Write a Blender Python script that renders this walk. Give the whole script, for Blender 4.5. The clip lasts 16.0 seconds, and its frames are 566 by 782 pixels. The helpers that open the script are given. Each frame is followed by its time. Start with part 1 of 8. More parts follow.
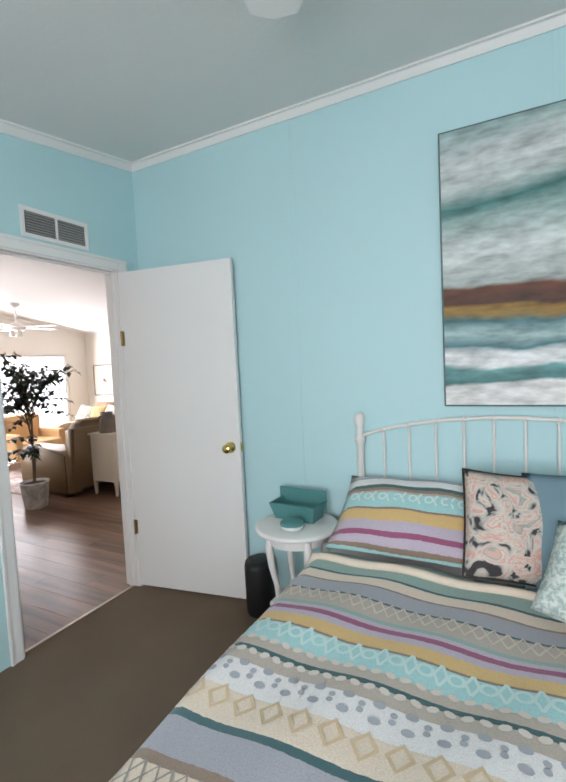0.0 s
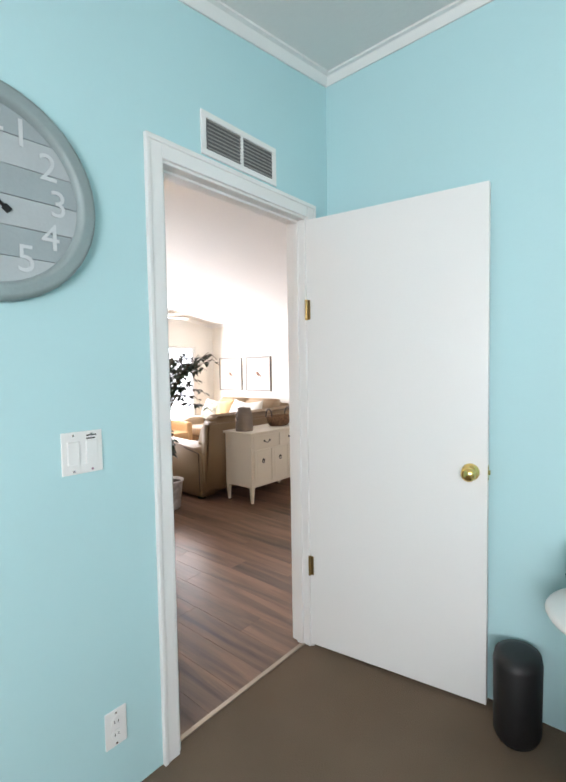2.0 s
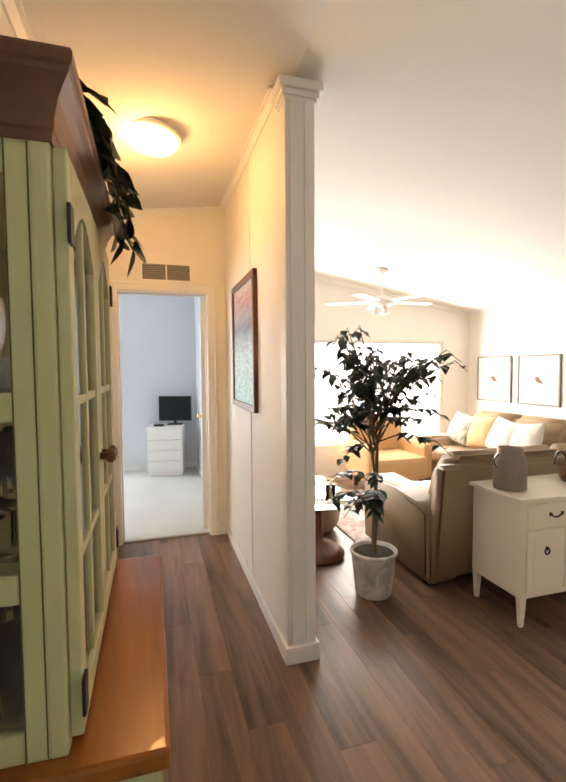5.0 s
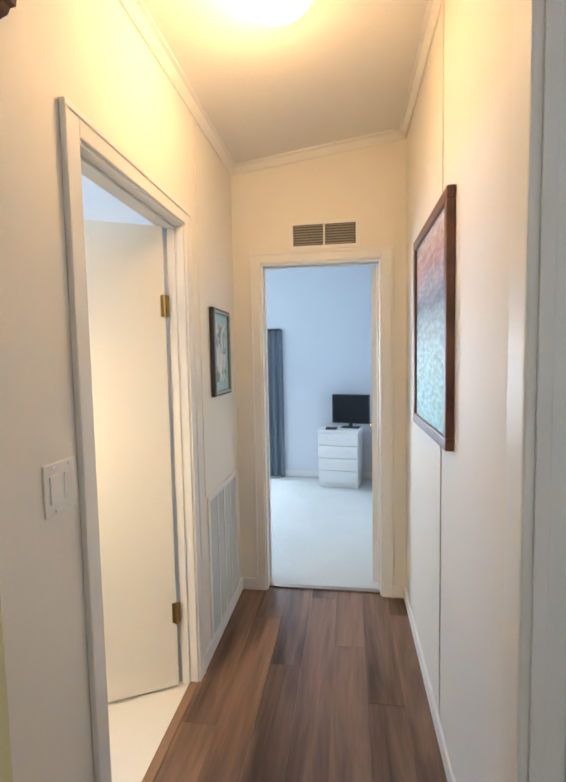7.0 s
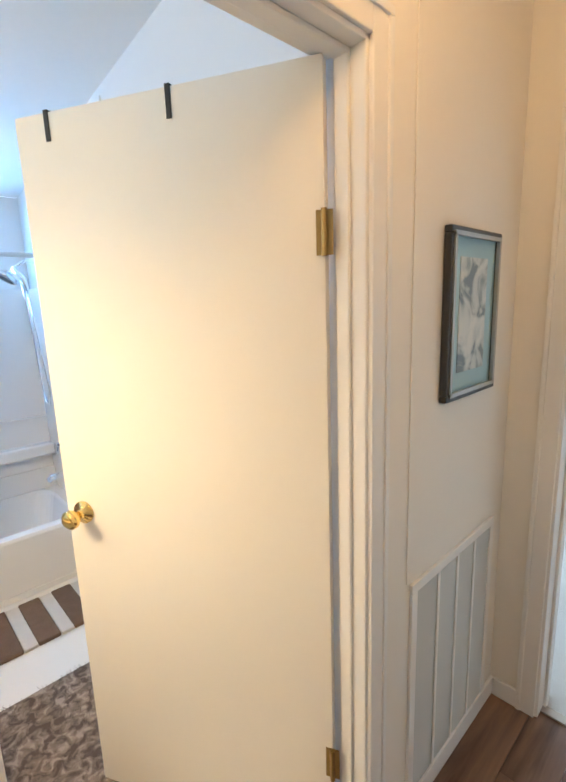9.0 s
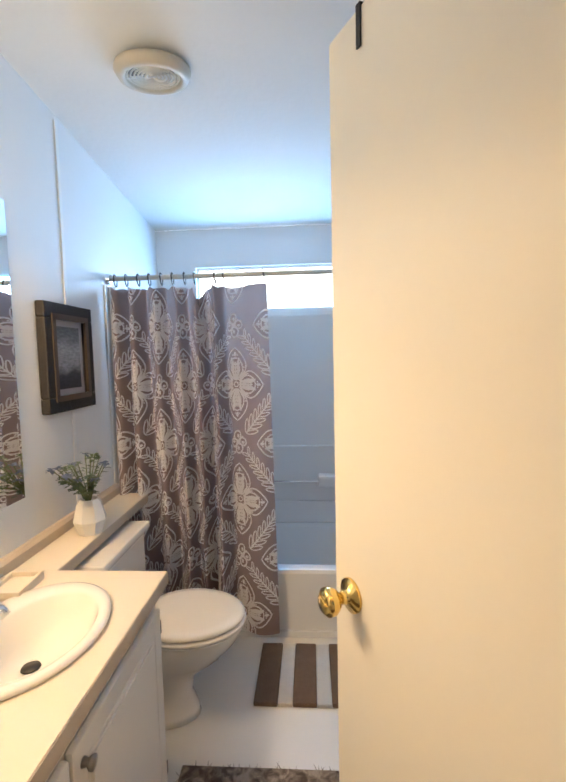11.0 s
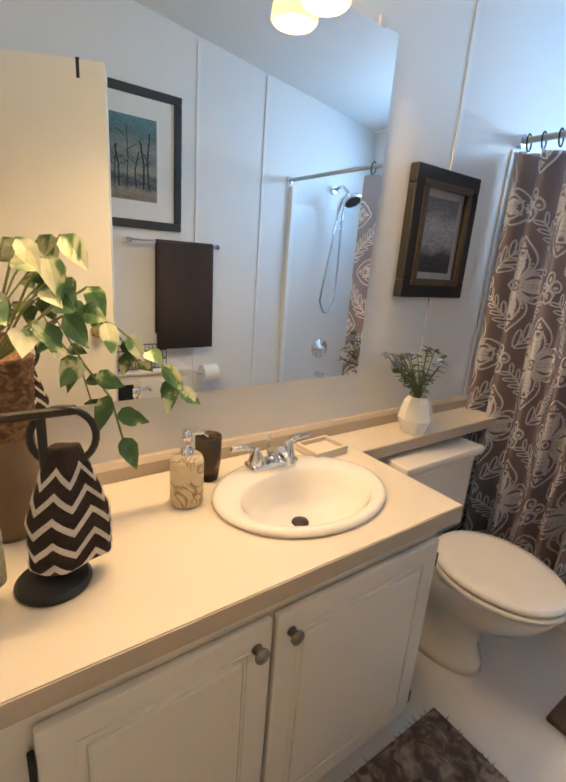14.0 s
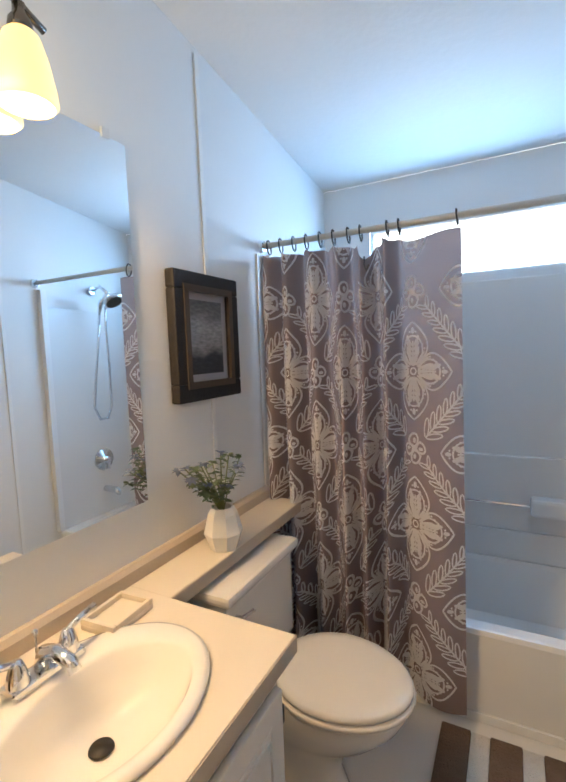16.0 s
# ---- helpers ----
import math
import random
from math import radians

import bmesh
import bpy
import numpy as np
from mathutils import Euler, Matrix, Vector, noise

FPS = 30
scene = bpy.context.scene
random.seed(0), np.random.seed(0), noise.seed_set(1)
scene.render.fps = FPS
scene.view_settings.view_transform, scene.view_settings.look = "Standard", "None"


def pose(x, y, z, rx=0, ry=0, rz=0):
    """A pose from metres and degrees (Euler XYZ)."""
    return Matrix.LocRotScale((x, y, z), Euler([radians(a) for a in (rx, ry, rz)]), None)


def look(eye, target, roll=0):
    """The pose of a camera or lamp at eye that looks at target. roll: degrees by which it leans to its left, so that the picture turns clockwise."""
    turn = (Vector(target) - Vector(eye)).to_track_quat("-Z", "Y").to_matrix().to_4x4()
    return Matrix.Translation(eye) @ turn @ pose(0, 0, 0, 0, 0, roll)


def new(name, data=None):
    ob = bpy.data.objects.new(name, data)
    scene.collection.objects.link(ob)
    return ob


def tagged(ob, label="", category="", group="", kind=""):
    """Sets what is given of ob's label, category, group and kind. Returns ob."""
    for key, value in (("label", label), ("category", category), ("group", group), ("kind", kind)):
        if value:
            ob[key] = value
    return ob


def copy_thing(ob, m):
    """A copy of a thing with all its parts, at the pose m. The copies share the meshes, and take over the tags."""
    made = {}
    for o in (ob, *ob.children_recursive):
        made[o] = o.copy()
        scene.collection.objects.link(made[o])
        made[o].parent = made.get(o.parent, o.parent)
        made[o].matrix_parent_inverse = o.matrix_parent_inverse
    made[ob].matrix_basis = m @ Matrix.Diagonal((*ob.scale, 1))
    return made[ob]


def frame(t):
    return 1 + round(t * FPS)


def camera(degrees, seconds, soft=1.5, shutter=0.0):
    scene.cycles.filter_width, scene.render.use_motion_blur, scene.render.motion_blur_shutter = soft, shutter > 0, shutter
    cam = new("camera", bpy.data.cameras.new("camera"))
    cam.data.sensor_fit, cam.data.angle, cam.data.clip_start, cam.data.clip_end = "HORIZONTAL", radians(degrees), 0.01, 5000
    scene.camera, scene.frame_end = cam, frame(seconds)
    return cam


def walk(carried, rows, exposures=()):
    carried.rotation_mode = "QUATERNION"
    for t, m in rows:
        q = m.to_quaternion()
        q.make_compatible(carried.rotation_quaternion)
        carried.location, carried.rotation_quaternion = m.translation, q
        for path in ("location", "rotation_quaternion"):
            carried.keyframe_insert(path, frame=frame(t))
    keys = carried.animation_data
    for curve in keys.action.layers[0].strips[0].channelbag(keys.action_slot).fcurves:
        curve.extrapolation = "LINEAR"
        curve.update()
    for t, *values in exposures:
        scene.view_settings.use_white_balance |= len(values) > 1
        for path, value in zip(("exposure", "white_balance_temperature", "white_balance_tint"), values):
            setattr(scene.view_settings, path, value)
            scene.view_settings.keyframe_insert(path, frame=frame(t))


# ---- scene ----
# camera and its walk
cam = camera(65.32, 16.0, soft=2.4)
PATH = [
    (0, 2.196, -2.193, 1.406, 86.43, 2.76, 27.73),
    (0.5, 1.966, -2.154, 1.356, 86.86, 3, 31.77),
    (1, 1.703, -2.15, 1.345, 87.22, 2.38, 35.43),
    (1.5, 1.509, -1.996, 1.349, 87.72, 1.21, 38.29),
    (2, 1.266, -1.827, 1.341, 87.09, 0.96, 40.67),
    (2.5, 1.012, -1.621, 1.327, 87.08, 0.95, 40.84),
    (3, 0.766, -1.378, 1.324, 87.57, 2.3, 43.14),
    (3.5, 0.547, -1.157, 1.316, 88, 1.86, 47.06),
    (4, 0.35, -0.928, 1.379, 87.56, 2.06, 54.02),
    (4.5, 0.192, -0.76, 1.406, 86.89, 1.24, 64.39),
    (5, 0.069, -0.646, 1.414, 87, 0.38, 73.5),
    (5.2, -0.013, -0.638, 1.385, 87.82, 0.4, 75.78),
    (5.8, -0.185, -0.546, 1.408, 87.17, 0.59, 82.29),
    (6.6, -0.695, -0.428, 1.443, 86.11, 0.87, 93.63),
    (7.3, -1.166, -0.375, 1.47, 85.23, 1.13, 102.24),
    (7.5, -1.291, -0.369, 1.479, 84.46, 1.06, 105.45),
    (8, -1.565, -0.352, 1.491, 83.76, 0.46, 112.41),
    (8.5, -1.815, -0.371, 1.528, 81.8, 0.71, 123.41),
    (9, -2.031, -0.518, 1.548, 78.86, 1.97, 136.35),
    (9.5, -2.155, -0.616, 1.504, 80.5, 1.67, 149.08),
    (10, -2.266, -0.747, 1.468, 84.54, 2.42, 165.04),
    (10.8, -2.332, -0.918, 1.445, 85.41, 1.58, 179.25),
    (11.7, -2.385, -1.099, 1.443, 85.54, 0.96, 200.25),
    (12.3, -2.387, -1.197, 1.421, 86.16, 0.7, 210.44),
    (12.5, -2.383, -1.216, 1.421, 85.73, 0.2, 214.63),
    (13, -2.408, -1.251, 1.417, 82.93, -1.92, 224.65),
    (13.5, -2.41, -1.263, 1.374, 77.52, -3.85, 232.41),
    (14, -2.409, -1.296, 1.334, 73.62, -4.13, 234.9),
    (14.5, -2.405, -1.309, 1.334, 76.1, -3.09, 232.32),
    (15, -2.351, -1.306, 1.387, 80.19, -1.39, 224.91),
    (15.5, -2.294, -1.338, 1.382, 82.88, 0.53, 216.53),
    (16, -2.303, -1.449, 1.403, 84.73, 2.06, 207.37),
]
EXPOSURES = [(0, -0.22, 6350, 18), (1, -0.02, 6200, 18), (2, 0.2, 6300, 16), (3.5, 0.12, 6550, 14), (4.3, 0.1, 7400, 15), (5.2, 0.14, 7400, 15), (7.3, 0.08, 5600, 6), (8.2, 0.0, 5600, 5), (9, -0.04, 6000, 9), (10.2, -0.22, 6300, 11), (12.3, -0.95, 7200, 13), (13.5, -0.92, 7200, 13), (15, -0.62, 7100, 13), (16, -0.8, 7000, 13)]
walk(cam, [(t, pose(x, y, z, rx, ry, rz)) for t, x, y, z, rx, ry, rz in PATH], EXPOSURES)

# world, window light and lamps
world = bpy.data.worlds.new("world")
scene.world = world
world.use_nodes = True
_nt = world.node_tree
_sky = _nt.nodes.new("ShaderNodeTexSky")
_sky.sky_type = "NISHITA"
_sky.sun_disc = False
_sky.sun_elevation, _sky.sun_rotation = radians(42), radians(200)
_nt.links.new(_sky.outputs[0], _nt.nodes["Background"].inputs[0])
_nt.nodes["Background"].inputs[1].default_value = 0.12


def area_lamp(name, m, sx, sy, watts, colour):
    data = bpy.data.lights.new(name, "AREA")
    data.shape, data.size, data.size_y, data.energy, data.color = "RECTANGLE", sx, sy, watts, colour
    ob = new(name, data)
    ob.matrix_world = m
    return ob


def point_lamp(name, place, watts, colour, radius=0.04):
    data = bpy.data.lights.new(name, "POINT")
    data.energy, data.color, data.shadow_soft_size = watts, colour, radius
    ob = new(name, data)
    ob.location = place
    return ob


def spot_lamp(name, place, watts, colour, radius=0.04):
    """A lamp inside a shade that throws its light downwards."""
    data = bpy.data.lights.new(name, "SPOT")
    data.energy, data.color, data.shadow_soft_size, data.spot_size, data.spot_blend = watts, colour, radius, radians(165), 0.7
    ob = new(name, data)
    ob.location = place
    return ob


DAY = (1.0, 0.97, 0.93)
WARM = (1.0, 0.53, 0.18)
area_lamp("bedroom_window_light", look((2.15, -3.66, 1.45), (1.9, 0, 1.2)), 1.5, 1.2, 68, DAY)
area_lamp("living_window_light", look((-4.92, 1.9, 1.25), (-1, 1.7, 0.9)), 2.6, 1.7, 112, (0.97, 0.97, 0.97))
area_lamp("bathroom_window_light", look((-2.05, -3.84, 1.87), (-2.05, -1, 1.75)), 0.95, 0.28, 33, (0.23, 0.54, 1.0))
area_lamp("far_room_window_light", look((-6.28, -2.2, 1.3), (-4, -1, 0.9)), 1.2, 1.4, 66, (0.8, 0.92, 1.0))
point_lamp("hall_lamp_light", (-2.44, -0.63, 2.42), 12, WARM, 0.1)

# materials
def _mat(name):
    m = bpy.data.materials.new(name)
    m.use_nodes = True
    return m, m.node_tree, m.node_tree.nodes["Principled BSDF"]


def link(nt, a, b):
    nt.links.new(a, b)


def surface(name, rgb, rough=0.5, metal=0.0, vary=0.06, scale=6.0, grain=120.0, bump=0.05, rand=0.0, coat=0.0):
    """A plain surface with stains at one scale, grain at another, and fine relief."""
    m, nt, b = _mat(name)
    tc = nt.nodes.new("ShaderNodeTexCoord")
    n1 = nt.nodes.new("ShaderNodeTexNoise")
    n1.inputs["Scale"].default_value, n1.inputs["Detail"].default_value = scale, 4
    n2 = nt.nodes.new("ShaderNodeTexNoise")
    n2.inputs["Scale"].default_value, n2.inputs["Detail"].default_value = grain, 3
    for n in (n1, n2):
        link(nt, tc.outputs["Object"], n.inputs["Vector"])
    mix = nt.nodes.new("ShaderNodeMix")
    mix.data_type = "RGBA"
    dark = tuple(c * (1 - vary) for c in rgb)
    light = tuple(min(1, c * (1 + vary)) for c in rgb)
    mix.inputs["A"].default_value, mix.inputs["B"].default_value = (*dark, 1), (*light, 1)
    add = nt.nodes.new("ShaderNodeMath")
    add.operation = "MULTIPLY_ADD"
    add.inputs[1].default_value = 0.35
    link(nt, n2.outputs[0], add.inputs[0])
    sub = nt.nodes.new("ShaderNodeMath")
    sub.operation = "MULTIPLY"
    sub.inputs[1].default_value = 0.65
    link(nt, n1.outputs[0], sub.inputs[0])
    link(nt, sub.outputs[0], add.inputs[2])
    last = add.outputs[0]
    if rand:
        oi = nt.nodes.new("ShaderNodeObjectInfo")
        r = nt.nodes.new("ShaderNodeMath")
        r.operation = "MULTIPLY_ADD"
        r.inputs[1].default_value = rand
        link(nt, oi.outputs["Random"], r.inputs[0])
        link(nt, last, r.inputs[2])
        last = r.outputs[0]
    link(nt, last, mix.inputs["Factor"])
    link(nt, mix.outputs["Result"], b.inputs["Base Color"])
    b.inputs["Roughness"].default_value = rough
    b.inputs["Metallic"].default_value = metal
    b.inputs["Coat Weight"].default_value = coat
    if bump:
        bp = nt.nodes.new("ShaderNodeBump")
        bp.inputs["Strength"].default_value, bp.inputs["Distance"].default_value = bump, 0.01
        link(nt, n2.outputs[0], bp.inputs["Height"])
        link(nt, bp.outputs[0], b.inputs["Normal"])
    return m


def wood(name, dark, light, rough=0.4, axis="Y", scale=1.0, rand=0.6, bump=0.15, coat=0.0, lo=0.40, hi=0.78):
    """Wood with a long grain along one axis; each board shifts by Object Info's Random."""
    m, nt, b = _mat(name)
    tc = nt.nodes.new("ShaderNodeTexCoord")
    mp = nt.nodes.new("ShaderNodeMapping")
    s = {"X": (1.2, 14, 14), "Y": (14, 1.2, 14), "Z": (14, 14, 1.2)}[axis]
    mp.inputs["Scale"].default_value = tuple(v * scale for v in s)
    link(nt, tc.outputs["Object"], mp.inputs["Vector"])
    oi = nt.nodes.new("ShaderNodeObjectInfo")
    mul = nt.nodes.new("ShaderNodeMath")
    mul.operation = "MULTIPLY"
    mul.inputs[1].default_value = 40.0
    link(nt, oi.outputs["Random"], mul.inputs[0])
    n = nt.nodes.new("ShaderNodeTexNoise")
    n.noise_dimensions = "4D"
    n.inputs["Scale"].default_value, n.inputs["Detail"].default_value, n.inputs["Roughness"].default_value = 1.0, 7, 0.62
    n.inputs["Distortion"].default_value = 0.6
    link(nt, mp.outputs[0], n.inputs["Vector"])
    link(nt, mul.outputs[0], n.inputs["W"])
    big = nt.nodes.new("ShaderNodeTexNoise")
    big.inputs["Scale"].default_value, big.inputs["Detail"].default_value = 0.35, 2
    link(nt, mp.outputs[0], big.inputs["Vector"])
    r = nt.nodes.new("ShaderNodeMath")
    r.operation = "MULTIPLY_ADD"
    r.inputs[1].default_value = rand
    link(nt, oi.outputs["Random"], r.inputs[0])
    off = nt.nodes.new("ShaderNodeMath")
    off.operation = "SUBTRACT"
    off.inputs[1].default_value = rand * 0.5
    link(nt, n.outputs[0], r.inputs[2])
    link(nt, r.outputs[0], off.inputs[0])
    avg = nt.nodes.new("ShaderNodeMath")
    avg.operation = "MULTIPLY_ADD"
    avg.inputs[1].default_value = 0.5
    link(nt, big.outputs[0], avg.inputs[0])
    half = nt.nodes.new("ShaderNodeMath")
    half.operation = "MULTIPLY"
    half.inputs[1].default_value = 0.75
    link(nt, off.outputs[0], half.inputs[0])
    link(nt, half.outputs[0], avg.inputs[2])
    ramp = nt.nodes.new("ShaderNodeValToRGB")
    e = ramp.color_ramp.elements
    e[0].position, e[0].color = lo, (*dark, 1)
    e[1].position, e[1].color = hi, (*light, 1)
    link(nt, avg.outputs[0], ramp.inputs[0])
    link(nt, ramp.outputs[0], b.inputs["Base Color"])
    b.inputs["Roughness"].default_value = rough
    b.inputs["Coat Weight"].default_value = coat
    bp = nt.nodes.new("ShaderNodeBump")
    bp.inputs["Strength"].default_value, bp.inputs["Distance"].default_value = bump, 0.004
    link(nt, n.outputs[0], bp.inputs["Height"])
    link(nt, bp.outputs[0], b.inputs["Normal"])
    return m


def glass(name, rgb=(1, 1, 1), rough=0.0):
    m, nt, b = _mat(name)
    b.inputs["Base Color"].default_value = (*rgb, 1)
    b.inputs["Transmission Weight"].default_value = 1
    b.inputs["Roughness"].default_value = rough
    b.inputs["IOR"].default_value = 1.45
    return m


def glow(name, rgb, strength):
    m, nt, b = _mat(name)
    b.inputs["Base Color"].default_value = (*rgb, 1)
    b.inputs["Emission Color"].default_value = (*rgb, 1)
    b.inputs["Emission Strength"].default_value = strength
    return m


def see_through(m, share):
    """Lets part of the light pass through a cloth."""
    nt = m.node_tree
    b, out = nt.nodes["Principled BSDF"], nt.nodes["Material Output"]
    t, x = nt.nodes.new("ShaderNodeBsdfTranslucent"), nt.nodes.new("ShaderNodeMixShader")
    link(nt, b.inputs["Base Color"].links[0].from_socket, t.inputs["Color"])
    x.inputs[0].default_value = share
    link(nt, b.outputs[0], x.inputs[1])
    link(nt, t.outputs[0], x.inputs[2])
    link(nt, x.outputs[0], out.inputs["Surface"])
    return m


CYAN = surface("cyan_wall_paint", (0.47, 0.70, 0.725), 0.6, vary=0.03, scale=1.5, grain=60, bump=0.04)
CREAM_WALL = surface("warm_white_wall_paint", (0.80, 0.77, 0.71), 0.6, vary=0.03, scale=1.5, grain=60, bump=0.04)
BATH_WALL = surface("pale_grey_wall_panel", (0.76, 0.76, 0.75), 0.5, vary=0.03, scale=1.5, grain=60, bump=0.03)
GREY_WALL = surface("pale_blue_grey_paint", (0.66, 0.69, 0.74), 0.6, vary=0.03, scale=1.5, grain=60, bump=0.03)
WHITE = surface("white_satin_paint", (0.80, 0.79, 0.77), 0.4, vary=0.025, scale=3, grain=90, bump=0.03)
CEIL = surface("textured_ceiling_paint", (0.78, 0.77, 0.75), 0.9, vary=0.04, scale=2, grain=45, bump=0.10)
CARPET = surface("tan_cut_pile_carpet", (0.178, 0.128, 0.086), 1.0, vary=0.36, scale=2.2, grain=260, bump=0.8)
PALE_CARPET = surface("pale_grey_carpet", (0.60, 0.60, 0.58), 1.0, vary=0.15, scale=2.4, grain=260, bump=0.8)
VINYL = surface("white_vinyl_floor", (0.74, 0.71, 0.66), 0.35, vary=0.05, scale=4, grain=90, bump=0.03)
PLANK = wood("brown_laminate", (0.020, 0.011, 0.008), (0.28, 0.165, 0.108), 0.32, "X", scale=1.0, rand=0.16, lo=0.40, hi=0.74)
BRASS = surface("polished_brass", (0.86, 0.62, 0.22), 0.16, 1.0, vary=0.08, bump=0)
CHROME = surface("chrome", (0.80, 0.82, 0.85), 0.07, 1.0, vary=0.03, bump=0)
DARK_METAL = surface("dark_bronze_metal", (0.05, 0.045, 0.04), 0.4, 0.8, vary=0.1)
MIRROR = surface("mirror_silver", (0.93, 0.95, 0.95), 0.0, 1.0, vary=0.0, bump=0)
BLACK = surface("black_plastic", (0.012, 0.012, 0.013), 0.5, vary=0.1)


def thin_glass(name, rough=0.02):
    """A thin flat pane: clear, with a reflection that grows towards grazing angles."""
    m, nt, b = _mat(name)
    nt.nodes.remove(b)
    t, g, x, f = (nt.nodes.new("ShaderNode" + k) for k in ("BsdfTransparent", "BsdfGlossy", "MixShader", "Fresnel"))
    g.inputs["Roughness"].default_value = rough
    f.inputs["IOR"].default_value = 1.45
    link(nt, f.outputs[0], x.inputs[0])
    link(nt, t.outputs[0], x.inputs[1])
    link(nt, g.outputs[0], x.inputs[2])
    link(nt, x.outputs[0], nt.nodes["Material Output"].inputs["Surface"])
    return m


PANE = thin_glass("window_glass")

# mesh helpers
def part(name, bm, material, parent=None, label="", smooth=False):
    """Link a bmesh as one mesh object under a thing or a part."""
    me = bpy.data.meshes.new(name)
    bmesh.ops.recalc_face_normals(bm, faces=bm.faces)
    bm.to_mesh(me)
    bm.free()
    me.materials.append(material)
    if smooth:
        for p in me.polygons:
            p.use_smooth = True
    ob = new(name, me)
    ob.parent = parent
    if label:
        ob["label"] = label
    return ob


def thing(name, label, category, m=None, group="", kind=""):
    ob = new(name)
    if m is not None:
        ob.matrix_basis = m
    return tagged(ob, label, category, group, kind)


def box(bm, x0, x1, y0, y1, z0, z1, bevel=0.0, m=None):
    r = bmesh.ops.create_cube(bm, size=1)
    vs = r["verts"]
    t = Matrix.Translation(((x0 + x1) / 2, (y0 + y1) / 2, (z0 + z1) / 2)) @ Matrix.Diagonal((abs(x1 - x0), abs(y1 - y0), abs(z1 - z0), 1))
    bmesh.ops.transform(bm, matrix=t, verts=vs)
    if bevel:
        es = list({e for v in vs for e in v.link_edges})
        out = bmesh.ops.bevel(bm, geom=es, offset=bevel, segments=2, affect="EDGES", profile=0.6)
        vs = list({v for f in out["faces"] for v in f.verts} | {v for v in vs if v.is_valid})
    if m is not None:
        bmesh.ops.transform(bm, matrix=m, verts=vs)
    return vs


def boxes(*specs, bevel=0.0):
    bm = bmesh.new()
    for s in specs:
        box(bm, *s, bevel=bevel)
    return bm


def lathe(bm, profile, n=24, centre=(0, 0, 0), sx=1.0, sy=1.0, start=0.0, turn=2 * math.pi):
    """Turn a profile of (radius, height) about z."""
    cx, cy, cz = centre
    full = abs(turn - 2 * math.pi) < 1e-6
    rings = []
    cols = n if full else n + 1
    for r, z in profile:
        if r < 1e-6:
            rings.append([bm.verts.new((cx, cy, cz + z))])
        else:
            rings.append([bm.verts.new((cx + sx * r * math.cos(start + turn * i / n), cy + sy * r * math.sin(start + turn * i / n), cz + z)) for i in range(cols)])
    for a, b in zip(rings, rings[1:]):
        for i in range(n):
            j = (i + 1) % cols
            if len(a) == 1 and len(b) == 1:
                continue
            if len(a) == 1:
                bm.faces.new((a[0], b[i], b[j]))
            elif len(b) == 1:
                bm.faces.new((a[i], a[j], b[0]))
            else:
                bm.faces.new((a[i], a[j], b[j], b[i]))
    return bm


def tube(bm, points, radius, n=8, closed=False):
    """A round tube through points; radius may be one number or one for each point."""
    pts = [Vector(p) for p in points]
    rad = radius if isinstance(radius, (list, tuple)) else [radius] * len(pts)
    rings = []
    up = Vector((0, 0, 1))
    for i, p in enumerate(pts):
        if closed:
            d = pts[(i + 1) % len(pts)] - pts[i - 1]
        else:
            d = pts[min(i + 1, len(pts) - 1)] - pts[max(i - 1, 0)]
        d.normalize()
        if abs(d.dot(up)) > 0.95:
            up = Vector((1, 0, 0)) if abs(d.x) < 0.9 else Vector((0, 1, 0))
        a = d.cross(up).normalized()
        b = a.cross(d).normalized()
        up = b
        rings.append([bm.verts.new(p + rad[i] * (math.cos(2 * math.pi * k / n) * a + math.sin(2 * math.pi * k / n) * b)) for k in range(n)])
    m = len(rings)
    for i in range(m if closed else m - 1):
        a, b = rings[i], rings[(i + 1) % m]
        for k in range(n):
            bm.faces.new((a[k], a[(k + 1) % n], b[(k + 1) % n], b[k]))
    if not closed:
        bm.faces.new(rings[0][::-1])
        bm.faces.new(rings[-1])
    return bm


def arc(cx, cz, r, a0, a1, n, y=0.0):
    return [(cx + r * math.cos(a0 + (a1 - a0) * i / n), y, cz + r * math.sin(a0 + (a1 - a0) * i / n)) for i in range(n + 1)]


def prism(bm, poly, d0, d1, axis):
    """Extrude a polygon of (along, z) between d0 and d1 across axis 'x' or 'y'."""
    def at(a, z, d):
        return (d, a, z) if axis == "x" else (a, d, z)
    v0 = [bm.verts.new(at(a, z, d0)) for a, z in poly]
    v1 = [bm.verts.new(at(a, z, d1)) for a, z in poly]
    bm.faces.new(v0)
    bm.faces.new(v1[::-1])
    for i in range(len(poly)):
        j = (i + 1) % len(poly)
        bm.faces.new((v0[j], v0[i], v1[i], v1[j]))


RIDGE = 2.74


def roof(y):
    """The underside of the vaulted ceiling."""
    return RIDGE - (0.125 * -y if y < 0 else 0.172 * y)


